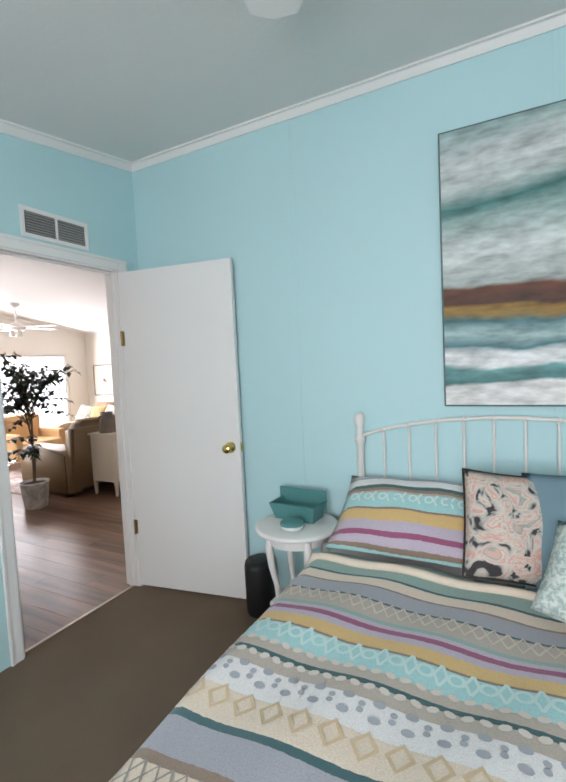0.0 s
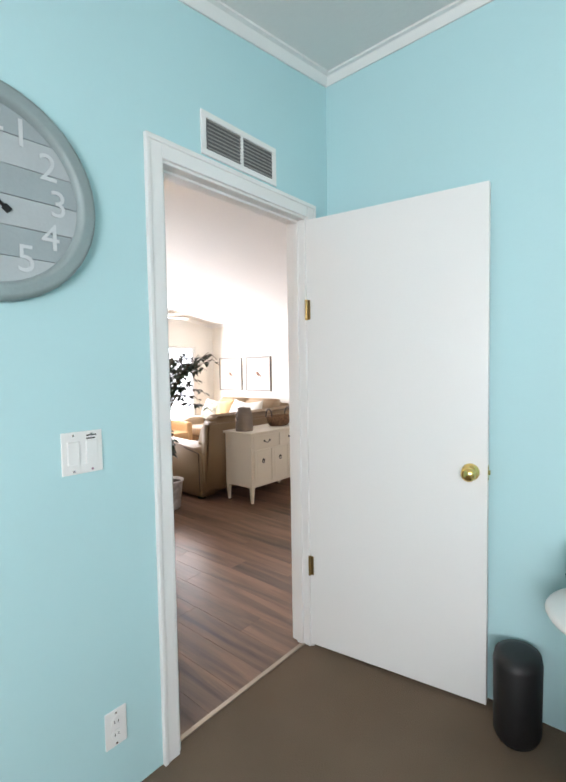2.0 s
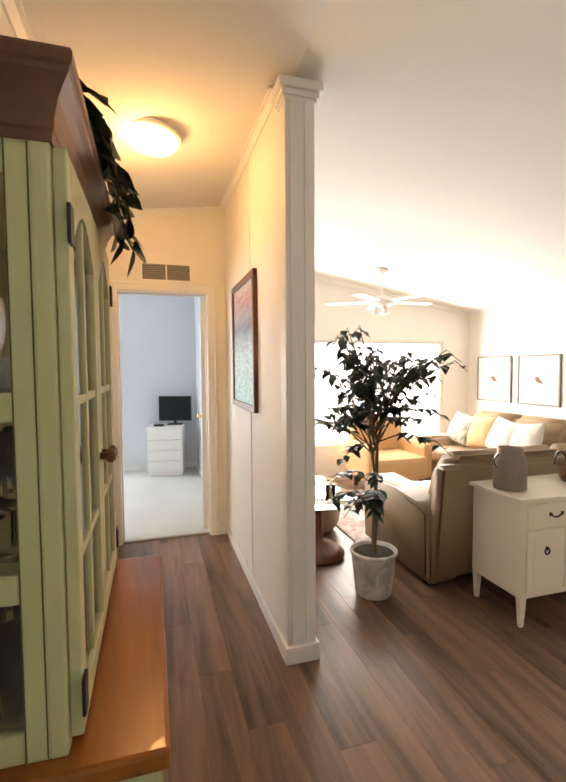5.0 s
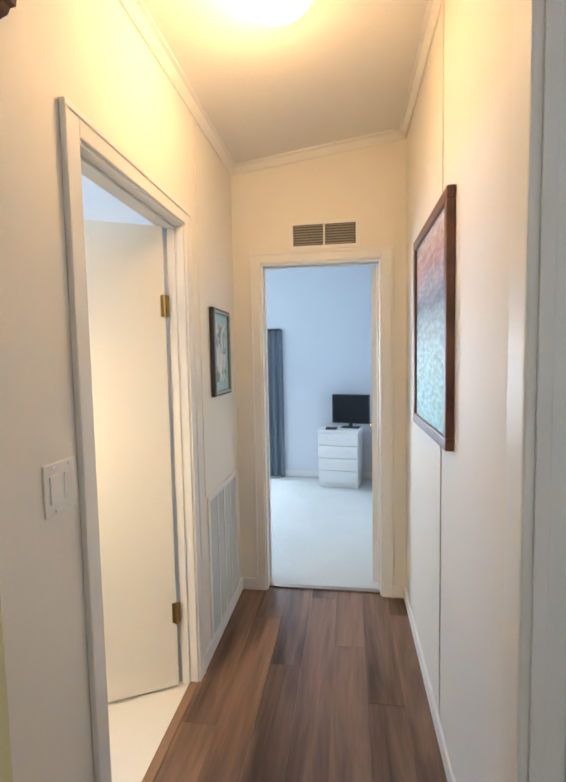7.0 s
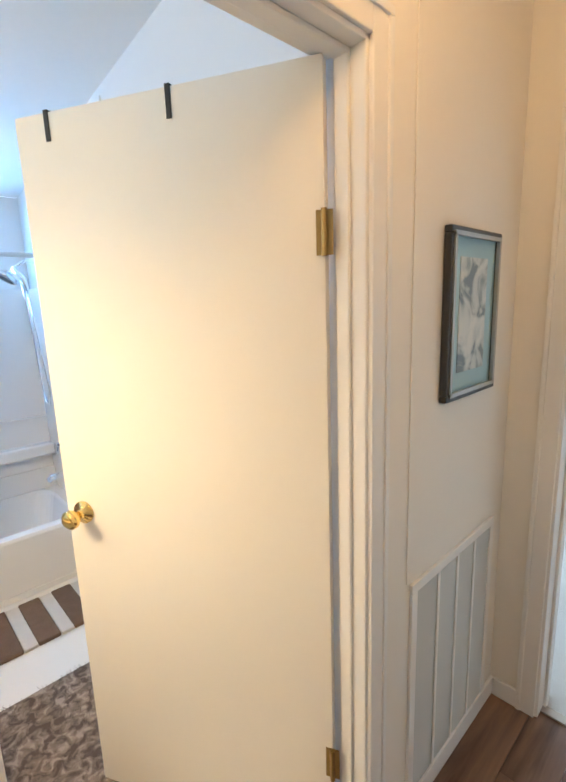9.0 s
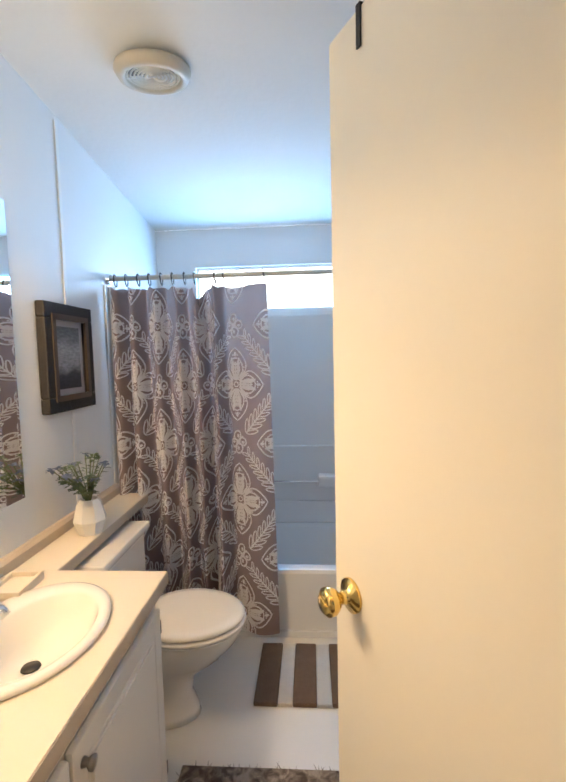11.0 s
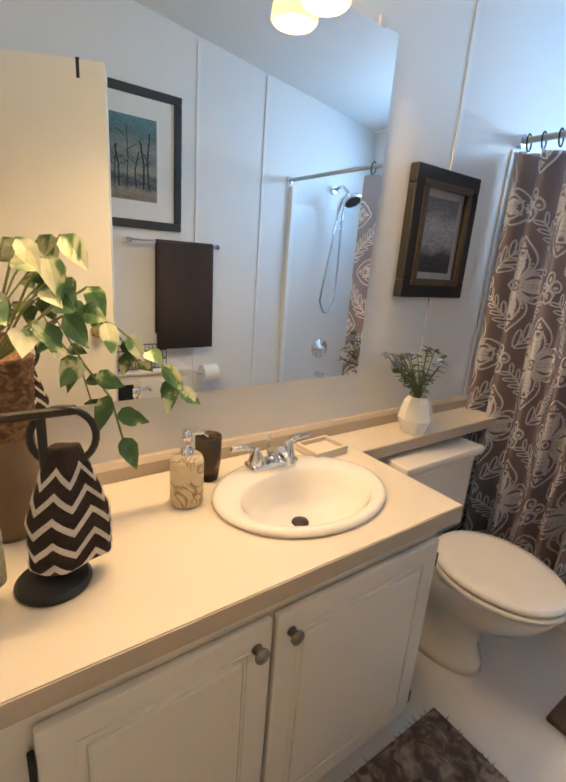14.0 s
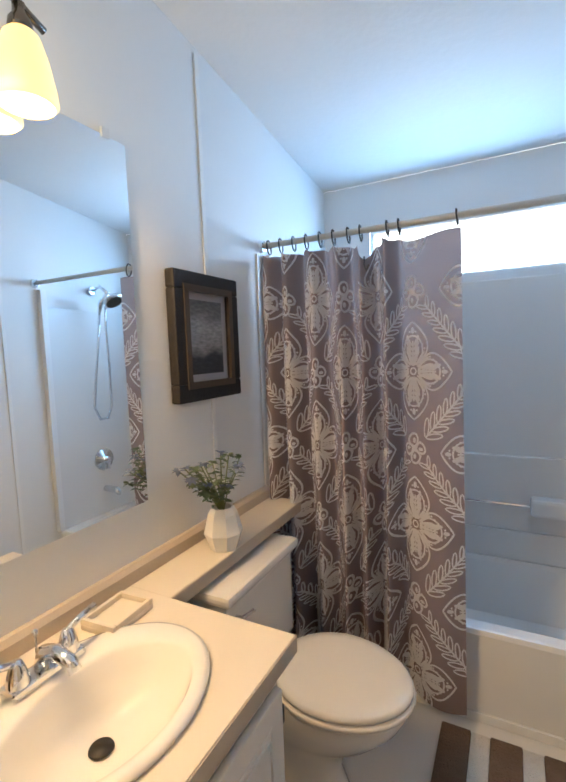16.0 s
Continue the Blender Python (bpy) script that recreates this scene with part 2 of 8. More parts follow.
def wall(name, axis, d0, d1, a0, a1, material, openings=(), label="", extra=0.03):
    """A wall across axis between d0 and d1, from a0 to a1, with openings (a0, a1, z0, z1) through it, up to the ceiling."""
    bm = bmesh.new()
    def top(a):
        return (roof(a) if axis == "x" else min(roof(d0), roof(d1))) + (extra if axis == "x" else 0.012)
    cuts = sorted({a0, a1, *[o[0] for o in openings], *[o[1] for o in openings]} | ({0.0} if axis == "x" and a0 < 0 < a1 else set()))
    for p, q in zip(cuts, cuts[1:]):
        inside = [o for o in openings if o[0] <= p + 1e-6 and o[1] >= q - 1e-6]
        if not inside:
            prism(bm, [(p, 0), (q, 0), (q, top(q)), (p, top(p))], d0, d1, axis)
        for o in inside:
            prism(bm, [(p, o[3]), (q, o[3]), (q, top(q)), (p, top(p))], d0, d1, axis)
            if o[2] > 0:
                prism(bm, [(p, 0), (q, 0), (q, o[2]), (p, o[2])], d0, d1, axis)
    bmesh.ops.remove_doubles(bm, verts=bm.verts, dist=1e-5)
    return tagged(part(name, bm, material), label, "wall", kind="structure")


def slab(name, x0, x1, y0, y1, material, label):
    bm = bmesh.new()
    ys = [y0, y1] if not y0 < 0 < y1 else [y0, 0.0, y1]
    for p, q in zip(ys, ys[1:]):
        prism(bm, [(p, roof(p)), (q, roof(q)), (q, roof(q) + 0.1), (p, roof(p) + 0.1)], x0, x1, "x")
    return tagged(part(name, bm, material), label, "ceiling", kind="structure")


def floor_slab(name, x0, x1, y0, y1, material, label, top=0.0):
    return tagged(part(name, boxes((x0, x1, y0, y1, top - 0.1, top)), material), label, "floor", kind="structure")


# the shell of the house
HALL_Y = -1.075
END_X = -3.635
DOOR_H = 2.04
wall("wall_bedroom_west", "x", -0.05, 0.0, -3.7, 0.0, CYAN, [(-0.96, -0.175, 0, DOOR_H)], "cyan painted bedroom wall with a doorway")
wall("wall_bedroom_north", "y", 0.0, 0.05, 0.0, 3.75, CYAN, (), "cyan painted wall panels behind the bed")
wall("wall_bedroom_east", "x", 3.7, 3.8, -3.7, 0.0, CYAN, (), "cyan painted bedroom wall")
wall("wall_bedroom_south", "y", -3.8, -3.7, -0.1, 3.8, CYAN, [(1.4, 2.9, 0.85, 2.05)], "cyan painted outer wall with a window")
wall("wall_hall_east", "x", -0.10, -0.05, -1.175, 3.5, CREAM_WALL, [(-0.96, -0.175, 0, DOOR_H)], "warm white wall round the bedroom doorway")
wall("wall_hall_south", "y", HALL_Y - 0.05, HALL_Y, -3.635, -0.1, CREAM_WALL, [(-2.81, -2.05, 0, DOOR_H)], "warm white hallway wall with the bathroom doorway")
wall("wall_bathroom_north", "y", HALL_Y - 0.1, HALL_Y - 0.05, -3.635, -0.1, BATH_WALL, [(-2.81, -2.05, 0, DOOR_H)], "pale bathroom wall round the doorway")
wall("wall_partition", "y", -0.05, 0.09, -3.735, -1.98, CREAM_WALL, (), "warm white partition between hallway and living room")
wall("wall_hall_end", "x", END_X - 0.1, END_X, -1.175, -0.05, CREAM_WALL, [(-0.915, -0.185, 0, DOOR_H)], "warm white wall at the end of the hallway with a doorway")
wall("wall_bathroom_east", "x", -1.365, -1.265, -3.82, -1.175, BATH_WALL, (), "pale grey panelled wall behind the mirror")
wall("wall_bathroom_west", "x", -2.985, -2.885, -3.82, -1.175, BATH_WALL, (), "pale grey panelled bathroom wall")
wall("wall_bathroom_south", "y", -3.92, -3.82, -2.985, -1.265, BATH_WALL, [(-2.54, -1.62, 1.74, 2.02)], "pale outer wall with a high window above the tub")
wall("wall_living_north", "y", 3.5, 3.6, -5.1, -0.05, CREAM_WALL, [(-2.93, -2.16, 0, 1.95)], "warm white living room wall with the front door")
wall("wall_living_west", "x", -5.1, -5.0, 0.09, 3.5, CREAM_WALL, [(0.5, 3.1, 0.45, 1.75)], "warm white living room wall with a wide window")
wall("wall_living_south", "y", -0.05, 0.09, -5.1, -3.735, CREAM_WALL, (), "warm white living room wall")
wall("wall_far_room_west", "x", -6.45, -6.35, -3.8, 0.7, GREY_WALL, [(-2.9, -1.38, 0.5, 1.85)], "pale blue-grey wall of the far bedroom with a window")
wall("wall_far_room_north", "y", -0.05, 0.05, -6.35, -5.1, GREY_WALL, (), "pale blue-grey wall of the far bedroom")
wall("wall_far_room_south", "y", -3.9, -3.8, -6.45, -3.735, GREY_WALL, (), "pale blue-grey wall of the far bedroom")
wall("wall_far_room_east", "x", -3.785, -3.735, -3.8, -0.05, GREY_WALL, [(-0.915, -0.185, 0, DOOR_H)], "pale blue-grey wall round the far doorway")
slab("ceiling_bedroom", -0.02, 3.7, -3.7, 0.0, CEIL, "textured grey-white vaulted bedroom ceiling")
slab("ceiling_hall_and_living", -5.0, -0.08, HALL_Y, 3.5, CEIL, "textured white vaulted ceiling over hallway and living room")
slab("ceiling_bathroom", -2.885, -1.365, -3.82, HALL_Y - 0.1, CEIL, "textured white sloping bathroom ceiling")
slab("ceiling_far_room", -6.35, -3.785, -3.8, 0.0, CEIL, "white sloping ceiling of the far bedroom")
floor_slab("floor_bedroom", -0.03, 3.8, -3.8, 0.05, CARPET, "tan cut-pile carpet over the bedroom floor")
floor_slab("floor_base", -5.1, -0.03, -1.1, 3.6, BLACK, "dark underlay below the laminate floor", -0.012)
floor_slab("floor_bathroom", -2.985, -1.265, -3.92, -1.1, VINYL, "white vinyl bathroom floor")
floor_slab("floor_far_room", -6.45, -3.69, -3.9, 0.05, PALE_CARPET, "pale grey carpet of the far bedroom", 0.002)
# trim, casings, doors, vents and plates
def casing(name, axis, d_front, d_back, a0, a1, h, side, label, w=0.062):
    """Door lining with casings on both faces of a wall. d_front: the wall face that side (+1 or -1) points out of."""
    ob = thing(name, label, "door frame", kind="structure")
    lo, hi = min(d_front, d_back), max(d_front, d_back)
    def put(nm, b0, b1, c0, c1, z0, z1):
        s = (c0, c1, b0, b1, z0, z1) if axis == "x" else (b0, b1, c0, c1, z0, z1)
        part(nm, boxes(s, bevel=0.004), WHITE, ob)
    t = 0.016
    put("jamb", a0, a0 + t, lo - 0.004, hi + 0.004, 0, h)
    put("jamb", a1 - t, a1, lo - 0.004, hi + 0.004, 0, h)
    put("head_jamb", a0, a1, lo - 0.004, hi + 0.004, h - t, h)
    mid = (lo + hi) / 2
    put("stop", a0 + t, a0 + t + 0.011, mid - 0.018, mid + 0.018, 0, h - t)
    put("stop", a1 - t - 0.011, a1 - t, mid - 0.018, mid + 0.018, 0, h - t)
    put("stop", a0 + t, a1 - t, mid - 0.018, mid + 0.018, h - t - 0.011, h - t)
    for c0, c1, c2 in ((hi + 0.001, hi + 0.014, hi + 0.019), (lo - 0.001, lo - 0.014, lo - 0.019)):
        put("casing", a0 - w + 0.006, a0 + 0.006, c0, c1, 0, h + w - 0.006)
        put("casing", a1 - 0.006, a1 + w - 0.006, c0, c1, 0, h + w - 0.006)
        put("head_casing", a0 + 0.006, a1 - 0.006, c0, c1, h - 0.006, h + w - 0.006)
        put("casing_bead", a0 - w + 0.004, a0 - w + 0.020, c0, c2, 0, h + w - 0.022)
        put("casing_bead", a1 + w - 0.020, a1 + w - 0.004, c0, c2, 0, h + w - 0.022)
        put("casing_bead", a0 - w + 0.004, a1 + w - 0.004, c0, c2, h + w - 0.022, h + w - 0.004)
    return ob


casing("door_frame_1", "x", 0.0, -0.10, -0.96, -0.175, DOOR_H, 1, "white painted door frame in the cyan wall")
casing("door_frame_2", "y", HALL_Y, HALL_Y - 0.10, -2.81, -2.05, DOOR_H, 1, "white painted door frame of the bathroom")
casing("door_frame_3", "x", END_X, END_X - 0.15, -0.915, -0.185, DOOR_H, 1, "white painted door frame at the end of the hallway")


def knob(parent, m, material, label=""):
    bm = bmesh.new()
    lathe(bm, [(0, 0), (0.033, 0), (0.033, 0.006), (0.014, 0.012), (0.011, 0.03), (0.020, 0.036), (0.027, 0.047), (0.027, 0.058), (0.018, 0.066), (0, 0.068)], 20)
    ob = part("door_knob", bm, material, parent, label, True)
    ob.matrix_basis = m
    return ob


def hinge(parent, m):
    bm = boxes((0, 0.018, -0.002, 0.001, -0.045, 0.045), (-0.018, 0, -0.002, 0.001, -0.045, 0.045))
    tube(bm, [(0, -0.006, -0.047), (0, -0.006, 0.047)], 0.0065, 8)
    ob = part("hinge", bm, HINGE, parent, "dull brass hinge")
    ob.matrix_basis = m


def flush_door(name, label, m, width, height=2.02, knob_z=0.93, material=WHITE, hooks=False, near=-1):
    """A plain slab door; local x runs from the hinge to the free edge, the leaf's face towards -y."""
    ob = thing(name, label, "door", m, kind="structure")
    part("leaf", boxes((0, width, 0, 0.035, 0.014, height), bevel=0.002), material, ob)
    for z in ((0.35, 1.69) if hooks else (0.40, 1.61)):
        hinge(ob, pose(0.0, -0.001, z) if near < 0 else pose(0.0, 0.036, z, 0, 0, 180))
    knob(ob, pose(width - 0.06, -0.001, knob_z, 90), BRASS, "polished brass knob")
    knob(ob, pose(width - 0.06, 0.036, knob_z, -90), BRASS, "polished brass knob")
    part("latch", boxes((width, width + 0.002, 0.007, 0.028, knob_z - 0.028, knob_z + 0.028), (width, width + 0.008, 0.012, 0.023, knob_z - 0.008, knob_z + 0.008)), BRASS, ob)
    if hooks:
        for x in (width * 0.44, width - 0.10):
            part("over_door_hook", boxes((x - 0.006, x + 0.006, 0.036, 0.039, height - 0.065, height + 0.003), (x - 0.006, x + 0.006, -0.004, 0.039, height + 0.001, height + 0.004)), BLACK, ob, "black over-door hook strap")
    return ob


HINGE = surface("aged_brass", (0.36, 0.25, 0.10), 0.38, 1.0, vary=0.25, scale=30)
CREAM_DOOR = surface("cream_door_paint", (0.80, 0.76, 0.68), 0.42, vary=0.025, scale=3, grain=90, bump=0.02)
_a = math.degrees(math.atan2(0.118, 0.765))
flush_door("door_1", "plain white flush bedroom door standing open", pose(0.006, -0.183, 0, 0, 0, _a), 0.772)
_b = math.degrees(math.atan2(-0.70, 0.375))
flush_door("door_2", "plain cream flush bathroom door standing open inwards", pose(-2.79, -1.165, 0, 0, 0, _b), 0.78, knob_z=0.98, material=CREAM_DOOR, hooks=True, near=1)
flush_door("door_3", "plain white flush door of the far bedroom standing open", pose(-3.79, -0.205, 0, 0, 0, 172), 0.70)

for _z in (0.36, 1.62):
    tagged(part("jamb_hinge", boxes((-3.752, -3.706, -0.2035, -0.2008, _z - 0.045, _z + 0.045), bevel=0.0008), HINGE, bpy.data.objects["door_frame_3"], "dull brass hinge leaf"))

# thresholds
tagged(part("threshold_1", boxes((-0.046, -0.026, -0.96, -0.175, 0.0, 0.006), bevel=0.002), surface("threshold_metal", (0.45, 0.38, 0.30), 0.3, 0.8)), "narrow metal strip where carpet meets laminate", "threshold", kind="structure")
tagged(part("threshold_2", boxes((-2.81, -2.05, -1.11, -1.07, 0.0, 0.006), bevel=0.002), surface("threshold_brown", (0.25, 0.15, 0.09), 0.4)), "brown strip under the bathroom door", "threshold", kind="structure")
tagged(part("threshold_3", boxes((-3.705, -3.665, -0.915, -0.185, 0.002, 0.009), bevel=0.002), surface("threshold_grey", (0.35, 0.30, 0.26), 0.35, 0.6)), "narrow strip where laminate meets pale carpet", "threshold", kind="structure")


def baseboard(name, specs, label, h=0.075):
    ob = thing(name, label, "baseboard", kind="structure")
    for x0, x1, y0, y1 in specs:
        part("board", boxes((x0, x1, y0, y1, 0.0, h), bevel=0.004), WHITE, ob)


baseboard("baseboard_hall", [(-3.632, -2.872, HALL_Y + 0.001, HALL_Y + 0.014), (-1.988, -0.101, HALL_Y + 0.001, HALL_Y + 0.014), (-3.632, -1.99, -0.064, -0.051), (END_X + 0.001, END_X + 0.014, HALL_Y + 0.015, -0.972), (END_X + 0.001, END_X + 0.014, -0.128, -0.065),
                            (-5.0, -1.99, 0.091, 0.104), (-4.999, -4.986, 0.105, 3.499), (-4.985, -3.0, 3.486, 3.499), (-2.1, -0.101, 3.486, 3.499), (-0.114, -0.101, -0.118, 3.485)], "white painted baseboard along the hallway and living room")
baseboard("baseboard_far_room", [(-6.349, -6.336, -3.799, -0.051), (-6.335, -3.786, -0.064, -0.051)], "white baseboard of the far bedroom")


def crown(name, runs, label, s=0.045):
    """Ceiling moulding: runs of (axis, wall face, a0, a1, outward)."""
    ob = thing(name, label, "moulding", kind="structure")
    for axis, d, a0, a1, out in runs:
        bm = bmesh.new()
        prof = [(0.001, -s), (0.008, -s), (0.016, -s * 0.72), (s * 0.62, -0.012), (s, -0.009), (s, 0.008), (0.001, 0.008)]
        ends = []
        for a in ((a0, 0.0, a1) if axis == "x" and a0 < 0 < a1 else (a0, a1)):
            vs = []
            for o, z in prof:
                if axis == "x":
                    vs.append(bm.verts.new((d + out * o, a, roof(a) + z)))
                else:
                    vs.append(bm.verts.new((a, d + out * o, roof(d + out * o) + z)))
            ends.append(vs)
        for e0, e1 in zip(ends, ends[1:]):
            for i in range(len(prof)):
                j = (i + 1) % len(prof)
                bm.faces.new((e0[i], e0[j], e1[j], e1[i]))
        bm.faces.new(ends[0])
        bm.faces.new(ends[-1])
        part("moulding", bm, WHITE, ob)


crown("trim_ceiling_bedroom", [("x", 0.0, -3.7, 0.0, 1), ("y", 0.0, 0.0, 3.7, -1), ("x", 3.7, -3.7, 0.0, -1), ("y", -3.7, 0.0, 3.7, 1)], "white ceiling moulding round the bedroom")
crown("trim_ceiling_hall", [("y", HALL_Y, -3.635, -0.1, 1), ("y", -0.05, -3.635, -1.99, -1), ("x", END_X, HALL_Y, -0.05, 1), ("x", -0.1, HALL_Y, 3.5, -1), ("y", 3.5, -5.0, -0.1, -1), ("y", 0.09, -5.0, -1.99, 1), ("x", -5.0, 0.09, 3.5, 1)], "white ceiling moulding in the hallway and living room")

# battens over the panel joints
def battens(name, specs, material, label):
    ob = thing(name, label, "trim", kind="structure")
    for s in specs:
        part("batten", boxes(s, bevel=0.0015), material, ob)


battens("trim_bedroom_battens", [(1.128, 1.150, -0.0035, -0.0005, 0.0, 2.69), (2.345, 2.367, -0.0035, -0.0005, 0, 2.69), (0.0005, 0.0035, -2.21, -2.188, 0, 2.42)], CYAN, "flat cyan strips over the wall panel joints")
battens("trim_bathroom_battens", [(-1.371, -1.3655, -2.715, -2.695, 0.84, 2.38), (-1.371, -1.3655, -1.285, -1.265, 0.84, 0.985), (-2.8845, -2.879, -2.46, -2.44, 0, 2.4), (-1.40, -1.3655, -3.135, -3.10, 0.36, 1.80), (-1.373, -1.3655, -3.06, -3.045, 0.36, 1.80), (-2.8845, -2.85, -3.135, -3.10, 0.36, 1.80), (-2.8845, -2.878, -2.90, -2.88, 0.0, 2.36)], WHITE, "white strips over the bathroom panel joints")
battens("trim_hall_battens", [(-2.665, -2.648, -0.0545, -0.0505, 0.075, 2.69), (-2.995, -2.98, HALL_Y + 0.0005, HALL_Y + 0.0035, 0.8, 2.55)], CREAM_WALL, "flat strips over the hallway panel joints")

# the post that ends the partition
_o = thing("trim_partition_post", "white square post with moulded cap at the end of the partition", "post", kind="structure")
part("shaft", boxes((-1.98, -1.885, -0.052, 0.092, 0.0, RIDGE - 0.03), bevel=0.006), WHITE, _o)
part("reed", boxes((-1.8855, -1.879, -0.03, 0.0, 0.09, 2.62), (-1.8855, -1.879, 0.04, 0.07, 0.09, 2.62), bevel=0.003), WHITE, _o)
part("plinth", boxes((-2.0, -1.868, -0.066, 0.106, 0.0, 0.085), bevel=0.004), WHITE, _o)
_bm = bmesh.new()
for _k, (_e, _z0, _z1) in enumerate(((0.008, 2.615, 2.635), (0.018, 2.635, 2.66), (0.034, 2.66, 2.70))):
    box(_bm, -1.98 - _e, -1.885 + _e, -0.052 - _e, 0.092 + _e, _z0, _z1, bevel=0.005)
part("cap", _bm, WHITE, _o)


def vent(name, label, m, w, h, panels=2, slats=7, upright=False, kind="structure", material=WHITE):
    """A wall register: frame, backing and slats; local x along, z up, facing -y."""
    ob = thing(name, label, "vent", m, kind=kind)
    b = 0.022
    part("frame", boxes((-w / 2, w / 2, -0.008, 0, h / 2 - b, h / 2), (-w / 2, w / 2, -0.008, 0, -h / 2, -h / 2 + b), (-w / 2, -w / 2 + b, -0.008, 0, -h / 2 + b, h / 2 - b), (w / 2 - b, w / 2, -0.008, 0, -h / 2 + b, h / 2 - b), bevel=0.002), material, ob)
    part("backing", boxes((-w / 2 + b, w / 2 - b, -0.002, -0.0005, -h / 2 + b, h / 2 - b)), DUCT, ob, "dark duct behind the slats")
    iw = w - 2 * b
    pw = iw / panels
    for i in range(1, panels):
        x = -w / 2 + b + pw * i
        part("mullion", boxes((x - 0.006, x + 0.006, -0.008, -0.002, -h / 2 + b, h / 2 - b)), material, ob)
    for i in range(panels):
        x0 = -w / 2 + b + pw * i + 0.007
        for k in range(slats):
            if upright:
                continue
            z = -h / 2 + b + (h - 2 * b) * (k + 0.5) / slats
            s = part("slat", boxes((x0, x0 + pw - 0.014, -0.007, -0.0055, -0.005, 0.005)), LOUVRE, ob)
            s.matrix_basis = pose(0, 0, z, 0, 0, 0) @ pose(0, -0.006, 0, -35) @ pose(0, 0.006, 0)
    return ob


DUCT = surface("dark_duct", (0.16, 0.16, 0.16), 0.8)
LOUVRE = surface("grey_louvre", (0.34, 0.33, 0.31), 0.6)
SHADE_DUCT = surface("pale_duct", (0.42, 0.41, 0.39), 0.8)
vent("vent_1", "white wall register with louvres above the bedroom door", pose(0.0, -0.584, 2.19, 0, 0, 90), 0.40, 0.155, slats=8)
vent("vent_2", "white wall register with louvres above the hallway end door", pose(END_X, -0.52, 2.185, 0, 0, 90), 0.41, 0.165, slats=8)

# white slats of the return grille, their shade put into a grey colour
SHADED_SLAT = surface("white_slat_with_shade", (0.50, 0.51, 0.50), 0.5)
# the return air grille low on the hallway wall
_o = thing("vent_3", "tall white return air grille low on the hallway wall", "vent", pose(-3.275, HALL_Y, 0.41, 0, 0, 180), kind="structure")
_w, _h = 0.55, 0.76
part("frame", boxes((-_w / 2, _w / 2, -0.010, 0, _h / 2 - 0.03, _h / 2), (-_w / 2, _w / 2, -0.010, 0, -_h / 2, -_h / 2 + 0.03), (-_w / 2, -_w / 2 + 0.03, -0.010, 0, -_h / 2 + 0.03, _h / 2 - 0.03), (_w / 2 - 0.03, _w / 2, -0.010, 0, -_h / 2 + 0.03, _h / 2 - 0.03), bevel=0.003), WHITE, _o)
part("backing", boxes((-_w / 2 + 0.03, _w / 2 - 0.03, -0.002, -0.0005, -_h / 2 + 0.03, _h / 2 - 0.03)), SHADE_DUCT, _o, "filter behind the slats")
for _i in range(1, 4):
    _x = -_w / 2 + 0.03 + (_w - 0.06) * _i / 4
    part("bar", boxes((_x - 0.007, _x + 0.007, -0.010, -0.0065, -_h / 2 + 0.03, _h / 2 - 0.03), bevel=0.001), WHITE, _o)
for _k in range(44):
    _z = -_h / 2 + 0.03 + (_h - 0.06) * (_k + 0.5) / 44
    _s = part("slat", boxes((-_w / 2 + 0.03, _w / 2 - 0.03, -0.0005, 0.0005, -0.0075, 0.0075)), SHADED_SLAT, _o)
    _s.matrix_basis = pose(0, -0.0045, _z, -22)


def plate(name, label, m, w, h, kindof="switch", gangs=2):
    ob = thing(name, label, "wall plate", m)
    part("plate", boxes((-w / 2, w / 2, -0.006, 0, -h / 2, h / 2), bevel=0.0025), WHITE, ob)
    for g in range(gangs):
        x = (g - (gangs - 1) / 2) * w / max(gangs, 1) * 0.9
        if kindof == "switch":
            part("rocker", boxes((x - 0.017, x + 0.017, -0.010, -0.005, -0.033, 0.033), bevel=0.002), WHITE, ob)
        for s in (-1, 1):
            part("screw", boxes((x - 0.003, x + 0.003, -0.0075, -0.005, s * h * 0.42 - 0.003, s * h * 0.42 + 0.003)), CHROME, ob)
    if kindof == "outlet":
        for s in (-1, 1):
            bm = bmesh.new()
            lathe(bm, [(0, 0), (0.017, 0), (0.017, 0.003), (0, 0.003)], 16)
            r = part("socket", bm, WHITE, ob)
            r.matrix_basis = pose(0, -0.005, s * 0.02, 90)
            for dx in (-0.006, 0.006):
                part("slot", boxes((dx - 0.001, dx + 0.001, -0.0088, -0.0079, s * 0.02 - 0.004, s * 0.02 + 0.005)), BLACK, ob)
    return ob


_o = plate("light_switch", "white double switch plate with a timer label on the cyan wall", pose(0.0, -1.25, 1.11, 0, 0, 90), 0.118, 0.122)
for _k in range(4):
    part("label_line", boxes((0.012, 0.042 - 0.004 * _k, -0.0064, -0.0059, 0.046 - 0.009 * _k, 0.050 - 0.009 * _k)), BLACK, _o, "dark illegible label line")
plate("wall_outlet", "white duplex outlet low on the cyan wall", pose(0.0, -1.18, 0.24, 0, 0, 90), 0.07, 0.115, "outlet", 1)
plate("light_switch", "white double switch plate beside the bathroom door", pose(-1.92, HALL_Y, 1.165, 0, 0, 180), 0.118, 0.122)
